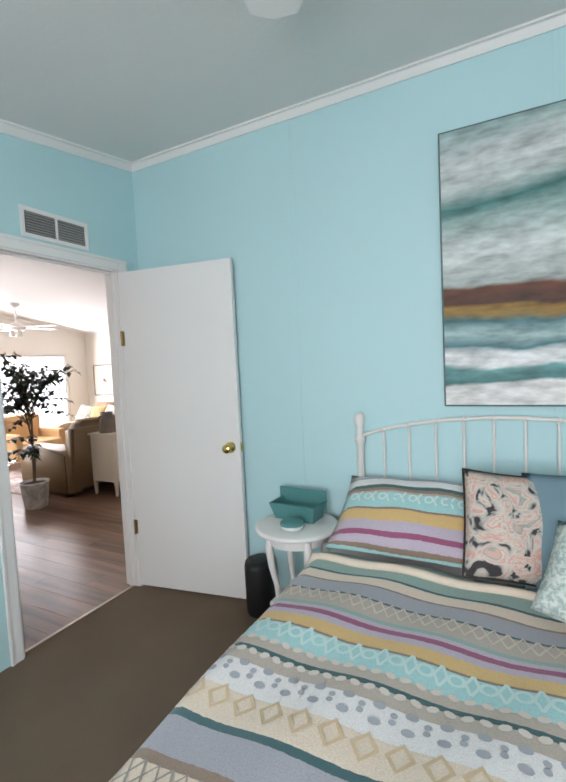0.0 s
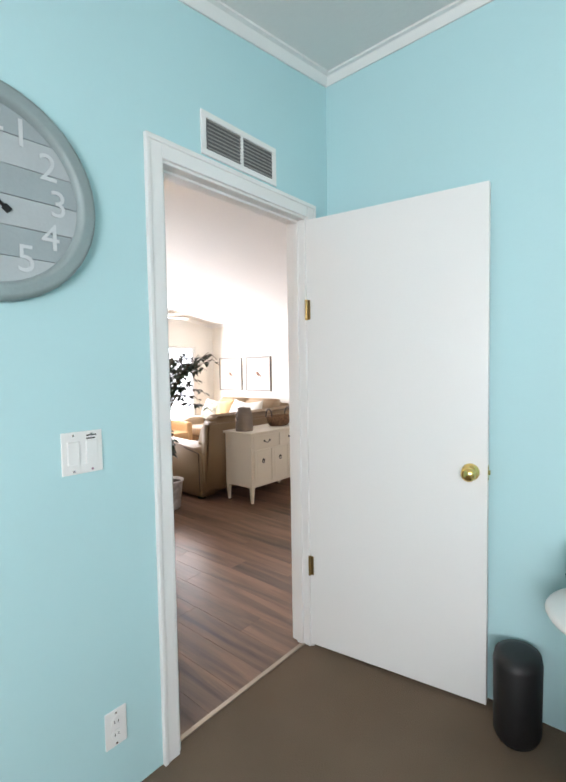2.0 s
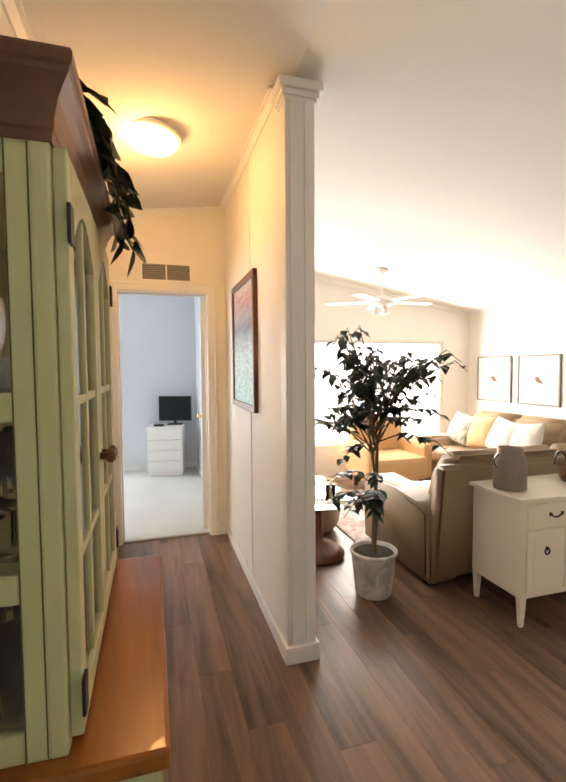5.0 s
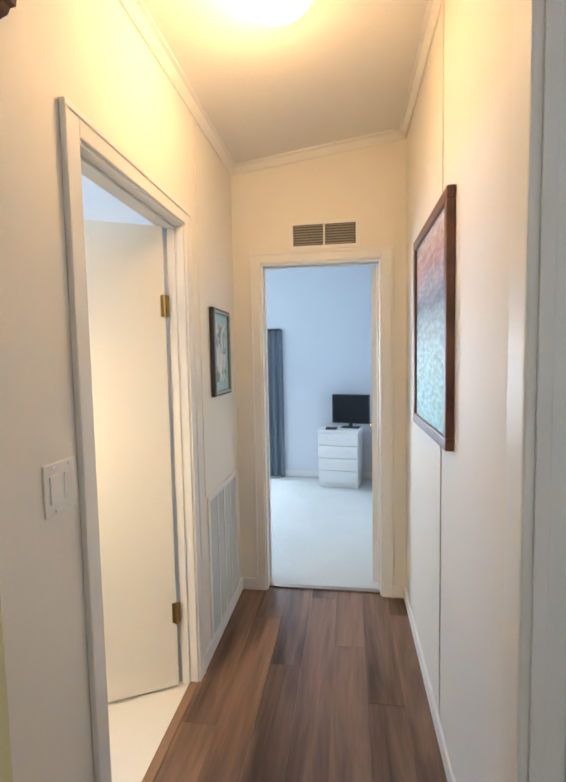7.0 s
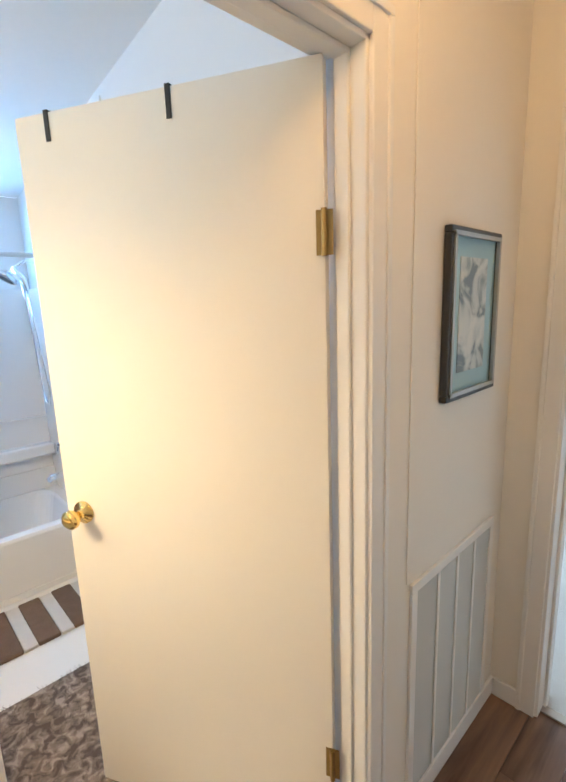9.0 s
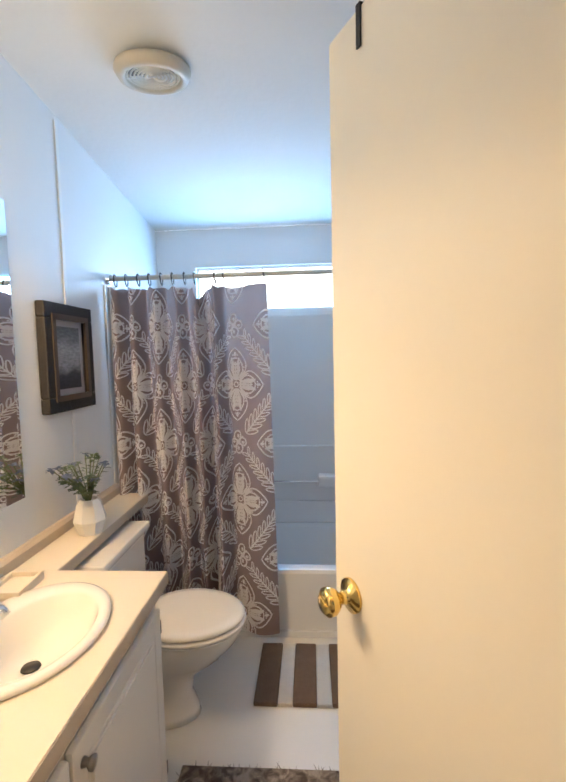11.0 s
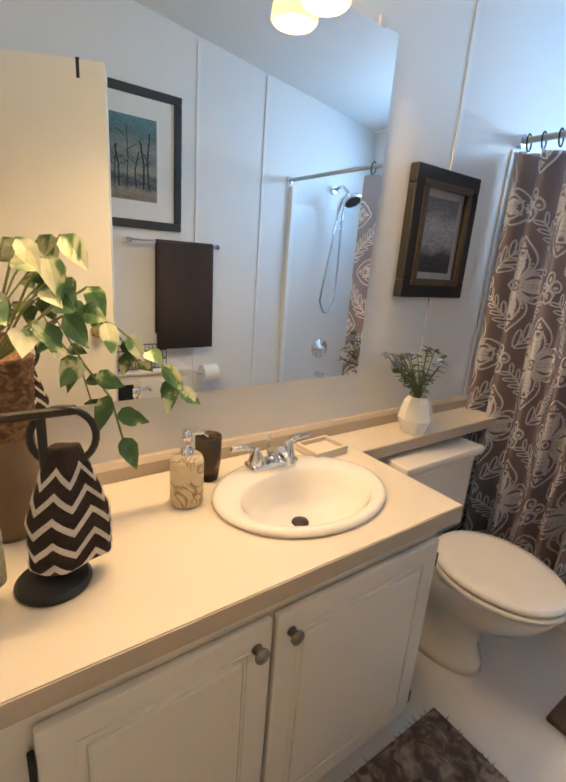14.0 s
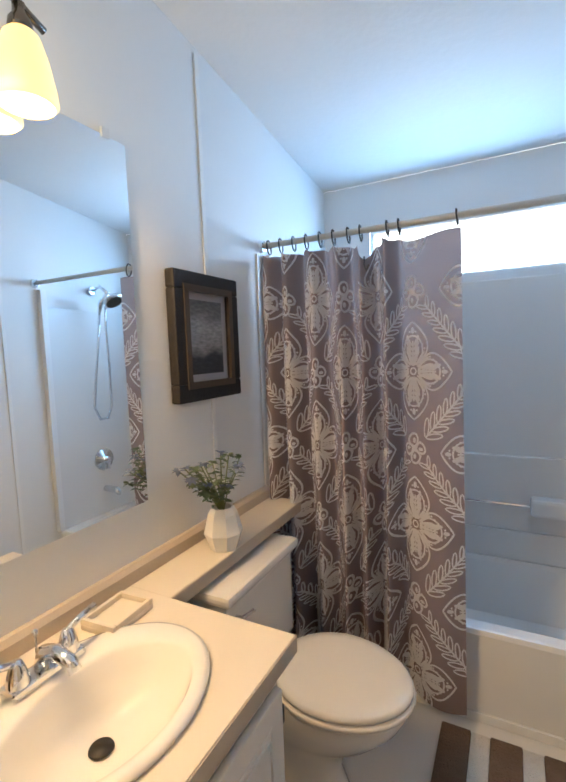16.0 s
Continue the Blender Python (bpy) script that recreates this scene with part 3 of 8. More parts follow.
# ---- bedroom things
def ribbon(bm, pts, width, at, closed=False):
    """A flat strip that follows 2D points (u, v) on a surface given by at(u, v)."""
    n = len(pts)
    rows = []
    for i in range(n):
        a = pts[i - 1] if (i or closed) else pts[i]
        b = pts[(i + 1) % n] if (i < n - 1 or closed) else pts[i]
        dx, dy = b[0] - a[0], b[1] - a[1]
        l = math.hypot(dx, dy) or 1
        nx, ny = -dy / l * width / 2, dx / l * width / 2
        u, v = pts[i]
        rows.append((bm.verts.new(at(u + nx, v + ny)), bm.verts.new(at(u - nx, v - ny))))
    for i in range(n if closed else n - 1):
        p, q = rows[i], rows[(i + 1) % n]
        bm.faces.new((p[0], p[1], q[1], q[0]))


def blob(bm, u, v, ru, rv, at, n=8, ang=0.0):
    c, s = math.cos(ang), math.sin(ang)
    vs = []
    for i in range(n):
        a = 2 * math.pi * i / n
        x, y = ru * math.cos(a), rv * math.sin(a)
        vs.append(bm.verts.new(at(u + x * c - y * s, v + x * s + y * c)))
    bm.faces.new(vs)


def ring_pts(u, v, ru, rv, n=16, ang=0.0):
    c, s = math.cos(ang), math.sin(ang)
    return [(u + ru * math.cos(2 * math.pi * i / n) * c - rv * math.sin(2 * math.pi * i / n) * s, v + ru * math.cos(2 * math.pi * i / n) * s + rv * math.sin(2 * math.pi * i / n) * c) for i in range(n)]


def striped_cloth(name, stripes, total, axis="Y", offset=0.0):
    """Woven stripes along one axis of the object's own coordinates. stripes: (width, colour)."""
    m, nt, b = _mat(name)
    tc = nt.nodes.new("ShaderNodeTexCoord")
    sep = nt.nodes.new("ShaderNodeSeparateXYZ")
    link(nt, tc.outputs["Object"], sep.inputs[0])
    nz = nt.nodes.new("ShaderNodeTexNoise")
    nz.inputs["Scale"].default_value = 70
    link(nt, tc.outputs["Object"], nz.inputs["Vector"])
    j = nt.nodes.new("ShaderNodeMath")
    j.operation = "MULTIPLY_ADD"
    j.inputs[1].default_value = 0.006
    link(nt, nz.outputs[0], j.inputs[0])
    link(nt, sep.outputs[axis], j.inputs[2])
    mr = nt.nodes.new("ShaderNodeMath")
    mr.operation = "MULTIPLY_ADD"
    mr.inputs[1].default_value, mr.inputs[2].default_value = 1 / total, offset / total
    link(nt, j.outputs[0], mr.inputs[0])
    fr = nt.nodes.new("ShaderNodeMath")
    fr.operation = "FRACT"
    link(nt, mr.outputs[0], fr.inputs[0])
    ramp = nt.nodes.new("ShaderNodeValToRGB")
    ramp.color_ramp.interpolation = "CONSTANT"
    e = ramp.color_ramp.elements
    full, pos = sum(w for w, c in stripes), 0.0
    for i, (w, c) in enumerate(stripes):
        el = e[i] if i < 2 else e.new(pos / full)
        el.position, el.color = pos / full, (*c, 1)
        pos += w
    link(nt, fr.outputs[0], ramp.inputs[0])
    n2 = nt.nodes.new("ShaderNodeTexNoise")
    n2.inputs["Scale"].default_value, n2.inputs["Detail"].default_value = 260, 2
    link(nt, tc.outputs["Object"], n2.inputs["Vector"])
    hsv = nt.nodes.new("ShaderNodeHueSaturation")
    mv = nt.nodes.new("ShaderNodeMath")
    mv.operation = "MULTIPLY_ADD"
    mv.inputs[1].default_value, mv.inputs[2].default_value = 0.5, 0.75
    link(nt, n2.outputs[0], mv.inputs[0])
    link(nt, mv.outputs[0], hsv.inputs["Value"])
    link(nt, ramp.outputs[0], hsv.inputs["Color"])
    link(nt, hsv.outputs[0], b.inputs["Base Color"])
    b.inputs["Roughness"].default_value = 0.95
    b.inputs["Sheen Weight"].default_value = 0.2
    bp = nt.nodes.new("ShaderNodeBump")
    bp.inputs["Strength"].default_value, bp.inputs["Distance"].default_value = 0.3, 0.004
    link(nt, n2.outputs[0], bp.inputs["Height"])
    link(nt, bp.outputs[0], b.inputs["Normal"])
    return m


TEAL_D, TEAL_L = (0.045, 0.12, 0.13), (0.38, 0.66, 0.66)
SAGE, CREAMC, GREYC, LILAC = (0.27, 0.40, 0.36), (0.72, 0.62, 0.50), (0.36, 0.37, 0.41), (0.48, 0.42, 0.50)
GOLD, BROWN, PLUM, WHITEC, TAUPE = (0.66, 0.45, 0.19), (0.27, 0.20, 0.15), (0.30, 0.09, 0.17), (0.76, 0.75, 0.74), (0.46, 0.41, 0.35)
# from the head of the bed to its foot
STRIPES = [(0.16, SAGE), (0.012, TEAL_D), (0.055, CREAMC), (0.012, BROWN), (0.075, GREYC), (0.012, TEAL_D), (0.085, TAUPE), (0.018, SAGE), (0.020, LILAC), (0.020, PLUM), (0.030, LILAC), (0.050, GOLD), (0.012, BROWN),
           (0.095, TEAL_L), (0.035, TAUPE), (0.022, TEAL_D), (0.045, TAUPE), (0.10, WHITEC), (0.10, CREAMC), (0.022, TEAL_D), (0.10, GREYC), (0.03, BROWN), (0.10, CREAMC)]
SPAN = sum(w for w, c in STRIPES)
BED_X0, BED_X1, BED_Y0, BED_Y1, BED_Z = 1.385, 2.90, -1.85, -0.06, 0.555


def quilt_at(u, v, lift=0.0):
    """The quilt's surface: u across the bed, v along it from the head; it hangs over both sides and the foot."""
    x = BED_X0 + u
    y = -0.42 - v
    z = BED_Z + 0.012 * math.sin(5.1 * u + 1.3 * v) * math.sin(3.3 * v + 0.8) + 0.006 * math.sin(17 * u + 9 * v)
    r = 0.06
    for edge, sgn in ((BED_X0, -1), (BED_X1, 1)):
        o = (x - edge) * sgn
        if o > -r:
            k = o + r
            if k < r * math.pi / 2:
                a = k / r
                x, z = edge + sgn * (-r + r * math.sin(a)), z - r * (1 - math.cos(a))
            else:
                h = k - r * math.pi / 2
                x, z = edge + sgn * (0.012 * math.sin(14 * v) + (0.10 + 0.35 * math.exp(-(v / 0.4) ** 2) * (1 if sgn < 0 else 0)) * h), z - r - h
    foot = BED_Y0 - 0.0
    if y < foot:
        z -= (foot - y)
        y = foot - 0.012 * math.sin(11 * u)
    return Vector((x, y, z + lift))


def build_quilt(bed_material):
    bm = bmesh.new()
    us = [-0.42 + 2.34 * i / 70 for i in range(71)]
    vs = [1.95 * j / 60 for j in range(61)]
    grid = [[bm.verts.new(quilt_at(u, v)) for v in vs] for u in us]
    for i in range(70):
        for j in range(60):
            bm.faces.new((grid[i][j], grid[i + 1][j], grid[i + 1][j + 1], grid[i][j + 1]))
    ob = thing("quilt", "striped teal, cream and grey patterned quilt spread over the bed", "quilt", pose(0, 0, 0))
    cloth = part("cover", bm, bed_material, ob, smooth=True)
    mod = cloth.modifiers.new("thickness", "SOLIDIFY")
    mod.thickness, mod.offset = 0.012, -1
    fold = bmesh.new()
    pts = []
    for i in range(40):
        u = -0.38 + 2.26 * i / 39
        pts.append(quilt_at(u, 0.075 + 0.010 * math.sin(4 * u), 0.010))
    tube(fold, pts, 0.017, 8)
    part("rolled_hem", fold, surface("cream_hem_cloth", CREAMC, 0.95, vary=0.12, grain=200, bump=0.3), ob, "cream rolled hem", True)
    starts, p = [], 0.0
    for w, c in STRIPES:
        starts.append(p)
        p += w
    def band(i):
        return starts[i] - 0.16 + STRIPES[i][0] / 2 + 0.145, STRIPES[i][0]
    def at(u, v):
        return quilt_at(u, v, 0.0025)
    for nm, idx, rgb, draw in (("zigzag_print", 13, (0.60, 0.76, 0.74), "ring"), ("lattice_print", 6, (0.62, 0.57, 0.48), "lattice"), ("lattice_print", 22, (0.33, 0.30, 0.27), "lattice"),
                               ("diamond_print", 18, (0.60, 0.47, 0.30), "diamond"), ("dot_print", 17, (0.36, 0.38, 0.42), "dots"), ("leaf_print", 16, (0.66, 0.62, 0.56), "dots1"), ("leaf_print", 14, (0.66, 0.62, 0.56), "dots1")):
        v, w = band(idx)
        bm = bmesh.new()
        n = int(2.2 / 0.078)
        for k in range(n):
            u = -0.36 + 2.2 * k / n
            if draw == "ring":
                ribbon(bm, ring_pts(u, v, 0.020, 0.020, 10), 0.010, at, True)
                ribbon(bm, [(u + 0.039, v - 0.04), (u + 0.022, v), (u + 0.039, v + 0.04)], 0.009, at)
                ribbon(bm, [(u + 0.039, v - 0.04), (u + 0.056, v), (u + 0.039, v + 0.04)], 0.009, at)
            elif draw == "lattice":
                ribbon(bm, [(u - 0.039, v - 0.034), (u, v + 0.034), (u + 0.039, v - 0.034)], 0.007, at)
                ribbon(bm, [(u - 0.039, v + 0.034), (u, v - 0.034), (u + 0.039, v + 0.034)], 0.007, at)
            elif draw == "diamond":
                ribbon(bm, [(u, v - 0.036), (u + 0.028, v), (u, v + 0.036), (u - 0.028, v)], 0.012, at, True)
            elif draw == "dots":
                for s in (-0.025, 0.025):
                    blob(bm, u, v + s, 0.016, 0.012, at)
                    blob(bm, u + 0.039, v + s * 0.4, 0.009, 0.009, at)
            else:
                blob(bm, u, v, 0.016, 0.011, at, ang=0.5)
                blob(bm, u + 0.039, v, 0.016, 0.011, at, ang=-0.5)
        part(nm, bm, surface(nm, rgb, 0.95, vary=0.15, grain=200), ob)
    return ob


QUILT = striped_cloth("striped_quilt", [(w, c) for w, c in reversed(STRIPES)], SPAN, "Y", 0.42 + SPAN - 0.16 + 0.162 + 0.0)
build_quilt(QUILT)

IRON = surface("white_enamelled_iron", (0.76, 0.74, 0.70), 0.35, vary=0.05, scale=20, bump=0.02)
_bed = thing("bed", "white iron double bed with an arched spindle headboard", "bed")
for _x in (BED_X0 + 0.10, BED_X1 - 0.05):
    _bm = bmesh.new()
    lathe(_bm, [(0.019, 0.0), (0.019, 0.98), (0.027, 0.99), (0.027, 1.01), (0.017, 1.03), (0.021, 1.05), (0.017, 1.065), (0.028, 1.085), (0.029, 1.11), (0.018, 1.135), (0, 1.14)], 14)
    _p = part("post", _bm, IRON, _bed, smooth=True)
    _p.matrix_basis = pose(_x, -0.035, 0)
_bm = bmesh.new()
_pts = []
for _i in range(41):
    _f = _i / 40
    _pts.append((BED_X0 + 0.10 + (BED_X1 - BED_X0 - 0.15) * _f, -0.035, 1.01 + 0.11 * math.sin(math.pi * _f) ** 0.7))
tube(_bm, _pts, 0.009, 8)
part("top_rail", _bm, IRON, _bed, smooth=True)
part("lower_rail", tube(bmesh.new(), [(BED_X0 + 0.10, -0.035, 0.62), (BED_X1 - 0.05, -0.035, 0.62)], 0.009, 8), IRON, _bed)
for _i in range(1, 11):
    _f = _i / 11
    _x = BED_X0 + 0.10 + (BED_X1 - BED_X0 - 0.15) * _f
    _z = 1.01 + 0.11 * math.sin(math.pi * _f) ** 0.7
    _bm = tube(bmesh.new(), [(_x, -0.035, 0.62), (_x, -0.035, _z)], 0.0065, 7)
    lathe(_bm, [(0, -0.012), (0.013, -0.006), (0.014, 0.006), (0, 0.013)], 10, (_x, -0.035, _z))
    part("spindle", _bm, IRON, _bed, smooth=True)
part("mattress", boxes((BED_X0 + 0.02, BED_X1 - 0.02, BED_Y0 + 0.03, -0.075, 0.30, BED_Z - 0.02), bevel=0.04), surface("white_ticking", (0.75, 0.74, 0.72), 0.9), _bed)
part("box_spring", boxes((BED_X0 + 0.04, BED_X1 - 0.04, BED_Y0 + 0.05, -0.075, 0.12, 0.30), bevel=0.01), surface("grey_box_cloth", (0.3, 0.29, 0.28), 0.9), _bed)
for _x in (BED_X0 + 0.12, BED_X1 - 0.12):
    for _y in (BED_Y0 + 0.12, -0.2):
        part("leg", boxes((_x - 0.02, _x + 0.02, _y - 0.02, _y + 0.02, 0.0, 0.12)), BLACK, _bed)


def cushion_mesh(w, h, t, n=14, pinch=0.08):
    bm = bmesh.new()
    layers = []
    for s in (1, -1):
        g = []
        for i in range(n + 1):
            row = []
            for j in range(n + 1):
                a, b = 2 * i / n - 1, 2 * j / n - 1
                puff = max(0.0, (1 - abs(a) ** 2.6) * (1 - abs(b) ** 2.6)) ** 0.55
                x = a * w / 2 * (1 - pinch * (1 - b * b) * abs(a) ** 2 * 0.6)
                z = b * h / 2 * (1 - pinch * (1 - a * a) * abs(b) ** 2 * 0.6)
                y = s * t / 2 * puff + 0.006 * math.sin(9 * a + 4 * b) * puff
                row.append(bm.verts.new((x, y, z)))
            g.append(row)
        layers.append(g)
    for s, g in enumerate(layers):
        for i in range(n):
            for j in range(n):
                bm.faces.new((g[i][j], g[i + 1][j], g[i + 1][j + 1], g[i][j + 1]))
    bmesh.ops.remove_doubles(bm, verts=bm.verts, dist=0.0015)
    return bm


def cushion(name, label, category, m, w, h, t, material, piping=None):
    ob = thing(name, label, category, m)
    part("cover", cushion_mesh(w, h, t), material, ob, smooth=True)
    if piping:
        pts = []
        for i in range(48):
            k = i / 12
            s, f = int(k), k - int(k)
            a, b = [(-1 + 2 * f, -1), (1, -1 + 2 * f), (1 - 2 * f, 1), (-1, 1 - 2 * f)][s]
            pts.append((a * w / 2 * (1 - 0.08 * (1 - b * b) * 0.6), 0, b * h / 2 * (1 - 0.08 * (1 - a * a) * 0.6)))
        part("piping", tube(bmesh.new(), pts, 0.005, 6, True), piping, ob, smooth=True)
    return ob


SHAM = striped_cloth("striped_sham_cloth", [(0.03, TEAL_L), (0.012, BROWN), (0.03, LILAC), (0.022, PLUM), (0.045, LILAC), (0.055, GOLD), (0.012, BROWN), (0.085, TEAL_L), (0.012, TAUPE), (0.018, BROWN), (0.022, TEAL_D), (0.05, WHITEC), (0.02, GREYC), (0.05, WHITEC)], 0.475, "Z", 0.2375)
_p = cushion("pillow", "striped pillow sham leaning on the headboard", "pillow", pose(1.79, -0.245, 0.70, -60, 0, 0), 0.70, 0.45, 0.17, SHAM)
_bm = bmesh.new()
def _sham_at(u, v):
    a, b = u / 0.35, v / 0.235
    puff = max(0.0, (1 - abs(a) ** 2.6) * (1 - abs(b) ** 2.6)) ** 0.55
    return (u, -0.085 * puff - 0.004, v)
for _k in range(9):
    _u = -0.27 + 0.0675 * _k
    ribbon(_bm, ring_pts(_u, 0.030, 0.016, 0.018, 10), 0.008, _sham_at, True)
    ribbon(_bm, [(_u + 0.034, 0.0), (_u + 0.02, 0.03), (_u + 0.034, 0.06)], 0.008, _sham_at)
part("ring_print", _bm, surface("pale_aqua_print", (0.70, 0.80, 0.78), 0.95), _p)
cushion("pillow", "striped pillow sham leaning on the headboard", "pillow", pose(2.56, -0.245, 0.70, -60, 0, 0), 0.70, 0.45, 0.17, SHAM)


def mottled(name, colours, scale, rough=0.95, distortion=1.0):
    m, nt, b = _mat(name)
    tc = nt.nodes.new("ShaderNodeTexCoord")
    n = nt.nodes.new("ShaderNodeTexNoise")
    n.inputs["Scale"].default_value, n.inputs["Detail"].default_value, n.inputs["Distortion"].default_value = scale, 3, distortion
    link(nt, tc.outputs["Object"], n.inputs["Vector"])
    ramp = nt.nodes.new("ShaderNodeValToRGB")
    e = ramp.color_ramp.elements
    for i, (p, c) in enumerate(colours):
        el = e[i] if i < 2 else e.new(p)
        el.position, el.color = p, (*c, 1)
    link(nt, n.outputs[0], ramp.inputs[0])
    link(nt, ramp.outputs[0], b.inputs["Base Color"])
    b.inputs["Roughness"].default_value = rough
    n2 = nt.nodes.new("ShaderNodeTexNoise")
    n2.inputs["Scale"].default_value = 240
    link(nt, tc.outputs["Object"], n2.inputs["Vector"])
    bp = nt.nodes.new("ShaderNodeBump")
    bp.inputs["Strength"].default_value, bp.inputs["Distance"].default_value = 0.25, 0.004
    link(nt, n2.outputs[0], bp.inputs["Height"])
    link(nt, bp.outputs[0], b.inputs["Normal"])
    return m


FLORAL = mottled("floral_cloth", [(0.36, (0.05, 0.045, 0.05)), (0.40, (0.42, 0.40, 0.36)), (0.47, (0.62, 0.57, 0.50)), (0.52, (0.60, 0.32, 0.26)), (0.57, (0.66, 0.58, 0.50)), (0.62, (0.30, 0.36, 0.33)), (0.66, (0.62, 0.40, 0.34))], 11, distortion=1.4)
cushion("throw_pillow", "floral coral and cream throw pillow with dark piping", "pillow", pose(2.17, -0.40, 0.765, -30, 6, 14), 0.33, 0.40, 0.15, FLORAL, DARK_METAL)
cushion("throw_pillow", "dusty blue throw pillow", "pillow", pose(2.42, -0.40, 0.77, -28, -4, -6), 0.42, 0.42, 0.16, surface("dusty_blue_cloth", (0.17, 0.27, 0.32), 0.95, vary=0.12, grain=220, bump=0.3))
cushion("throw_pillow", "small pale sage speckled throw pillow", "pillow", pose(2.44, -0.66, 0.70, -40, 14, -10), 0.36, 0.30, 0.14, mottled("speckled_cloth", [(0.42, (0.34, 0.44, 0.42)), (0.55, (0.60, 0.66, 0.62))], 60))

# painting over the bed
def band_picture(name, stops, scale=2.2, warp=0.10, top=1.0, axis="Z"):
    """Brushed horizontal bands; stops: (height share, colour)."""
    m, nt, b = _mat(name)
    tc = nt.nodes.new("ShaderNodeTexCoord")
    mp = nt.nodes.new("ShaderNodeMapping")
    mp.inputs["Scale"].default_value = (scale, scale, scale * 3)
    link(nt, tc.outputs["Object"], mp.inputs["Vector"])
    n = nt.nodes.new("ShaderNodeTexNoise")
    n.inputs["Scale"].default_value, n.inputs["Detail"].default_value, n.inputs["Distortion"].default_value = 1.0, 6, 0.7
    link(nt, mp.outputs[0], n.inputs["Vector"])
    sep = nt.nodes.new("ShaderNodeSeparateXYZ")
    link(nt, tc.outputs["Object"], sep.inputs[0])
    h = nt.nodes.new("ShaderNodeMath")
    h.operation = "MULTIPLY_ADD"
    h.inputs[1].default_value, h.inputs[2].default_value = 1 / top, 0.5 - warp * 0.5
    link(nt, sep.outputs[axis], h.inputs[0])
    w = nt.nodes.new("ShaderNodeMath")
    w.operation = "MULTIPLY_ADD"
    w.inputs[1].default_value = warp
    link(nt, n.outputs[0], w.inputs[0])
    link(nt, h.outputs[0], w.inputs[2])
    ramp = nt.nodes.new("ShaderNodeValToRGB")
    e = ramp.color_ramp.elements
    for i, (p, c) in enumerate(stops):
        el = e[i] if i < 2 else e.new(p)
        el.position, el.color = p, (*c, 1)
    link(nt, w.outputs[0], ramp.inputs[0])
    n2 = nt.nodes.new("ShaderNodeTexNoise")
    n2.inputs["Scale"].default_value, n2.inputs["Detail"].default_value = 7, 5
    link(nt, mp.outputs[0], n2.inputs["Vector"])
    hsv = nt.nodes.new("ShaderNodeHueSaturation")
    mv = nt.nodes.new("ShaderNodeMath")
    mv.operation = "MULTIPLY_ADD"
    mv.inputs[1].default_value, mv.inputs[2].default_value = 1.5, 0.22
    link(nt, n2.outputs[0], mv.inputs[0])
    link(nt, mv.outputs[0], hsv.inputs["Value"])
    link(nt, ramp.outputs[0], hsv.inputs["Color"])
    link(nt, hsv.outputs[0], b.inputs["Base Color"])
    b.inputs["Roughness"].default_value = 0.6
    bp = nt.nodes.new("ShaderNodeBump")
    bp.inputs["Strength"].default_value, bp.inputs["Distance"].default_value = 0.4, 0.004
    link(nt, n2.outputs[0], bp.inputs["Height"])
    link(nt, bp.outputs[0], b.inputs["Normal"])
    return m


SEA = band_picture("painted_seascape", [(0.0, (0.70, 0.70, 0.68)), (0.075, (0.72, 0.71, 0.70)), (0.085, (0.06, 0.18, 0.18)), (0.13, (0.12, 0.30, 0.30)), (0.145, (0.74, 0.76, 0.76)), (0.19, (0.72, 0.74, 0.74)), (0.215, (0.05, 0.17, 0.19)), (0.26, (0.36, 0.50, 0.50)),
                                        (0.31, (0.05, 0.16, 0.18)), (0.335, (0.26, 0.17, 0.05)), (0.365, (0.30, 0.17, 0.03)), (0.38, (0.07, 0.03, 0.02)), (0.435, (0.13, 0.045, 0.02)), (0.45, (0.40, 0.45, 0.43)), (0.56, (0.55, 0.60, 0.58)), (0.66, (0.28, 0.40, 0.38)), (0.73, (0.04, 0.17, 0.16)), (0.80, (0.46, 0.52, 0.50)), (0.89, (0.52, 0.56, 0.55)), (1.0, (0.20, 0.34, 0.33))], 1.6, 0.13, 1.23)
_o = thing("painting", "large unframed seascape canvas in teal, white and rust above the bed", "painting", pose(2.46, -0.002, 1.785))
part("canvas", boxes((-0.56, 0.56, -0.036, 0, -0.614, 0.614), bevel=0.004), surface("dark_canvas_edge", (0.10, 0.15, 0.15), 0.8), _o)
part("picture", boxes((-0.552, 0.552, -0.038, -0.0365, -0.606, 0.606)), SEA, _o, "painted seascape bands")

# wall clock
_o = thing("wall_clock", "large round grey-framed clock with a whitewashed plank face", "clock", pose(0.0, -1.465, 1.79, 0, 0, 90))
_bm = bmesh.new()
lathe(_bm, [(0.225, 0.0), (0.268, 0.0), (0.272, 0.012), (0.267, 0.030), (0.256, 0.036), (0.246, 0.031), (0.240, 0.034), (0.228, 0.028), (0.222, 0.012)], 56)
_r = part("rim", _bm, surface("weathered_grey_metal", (0.30, 0.36, 0.36), 0.55, 0.3, vary=0.15, scale=14), _o, smooth=True)
_r.matrix_basis = pose(0, 0, 0, 90)
_wash = [surface("whitewashed_plank", (0.42, 0.46, 0.47), 0.8, vary=0.12, scale=12), surface("grey_plank", (0.32, 0.37, 0.38), 0.8, vary=0.12, scale=12)]
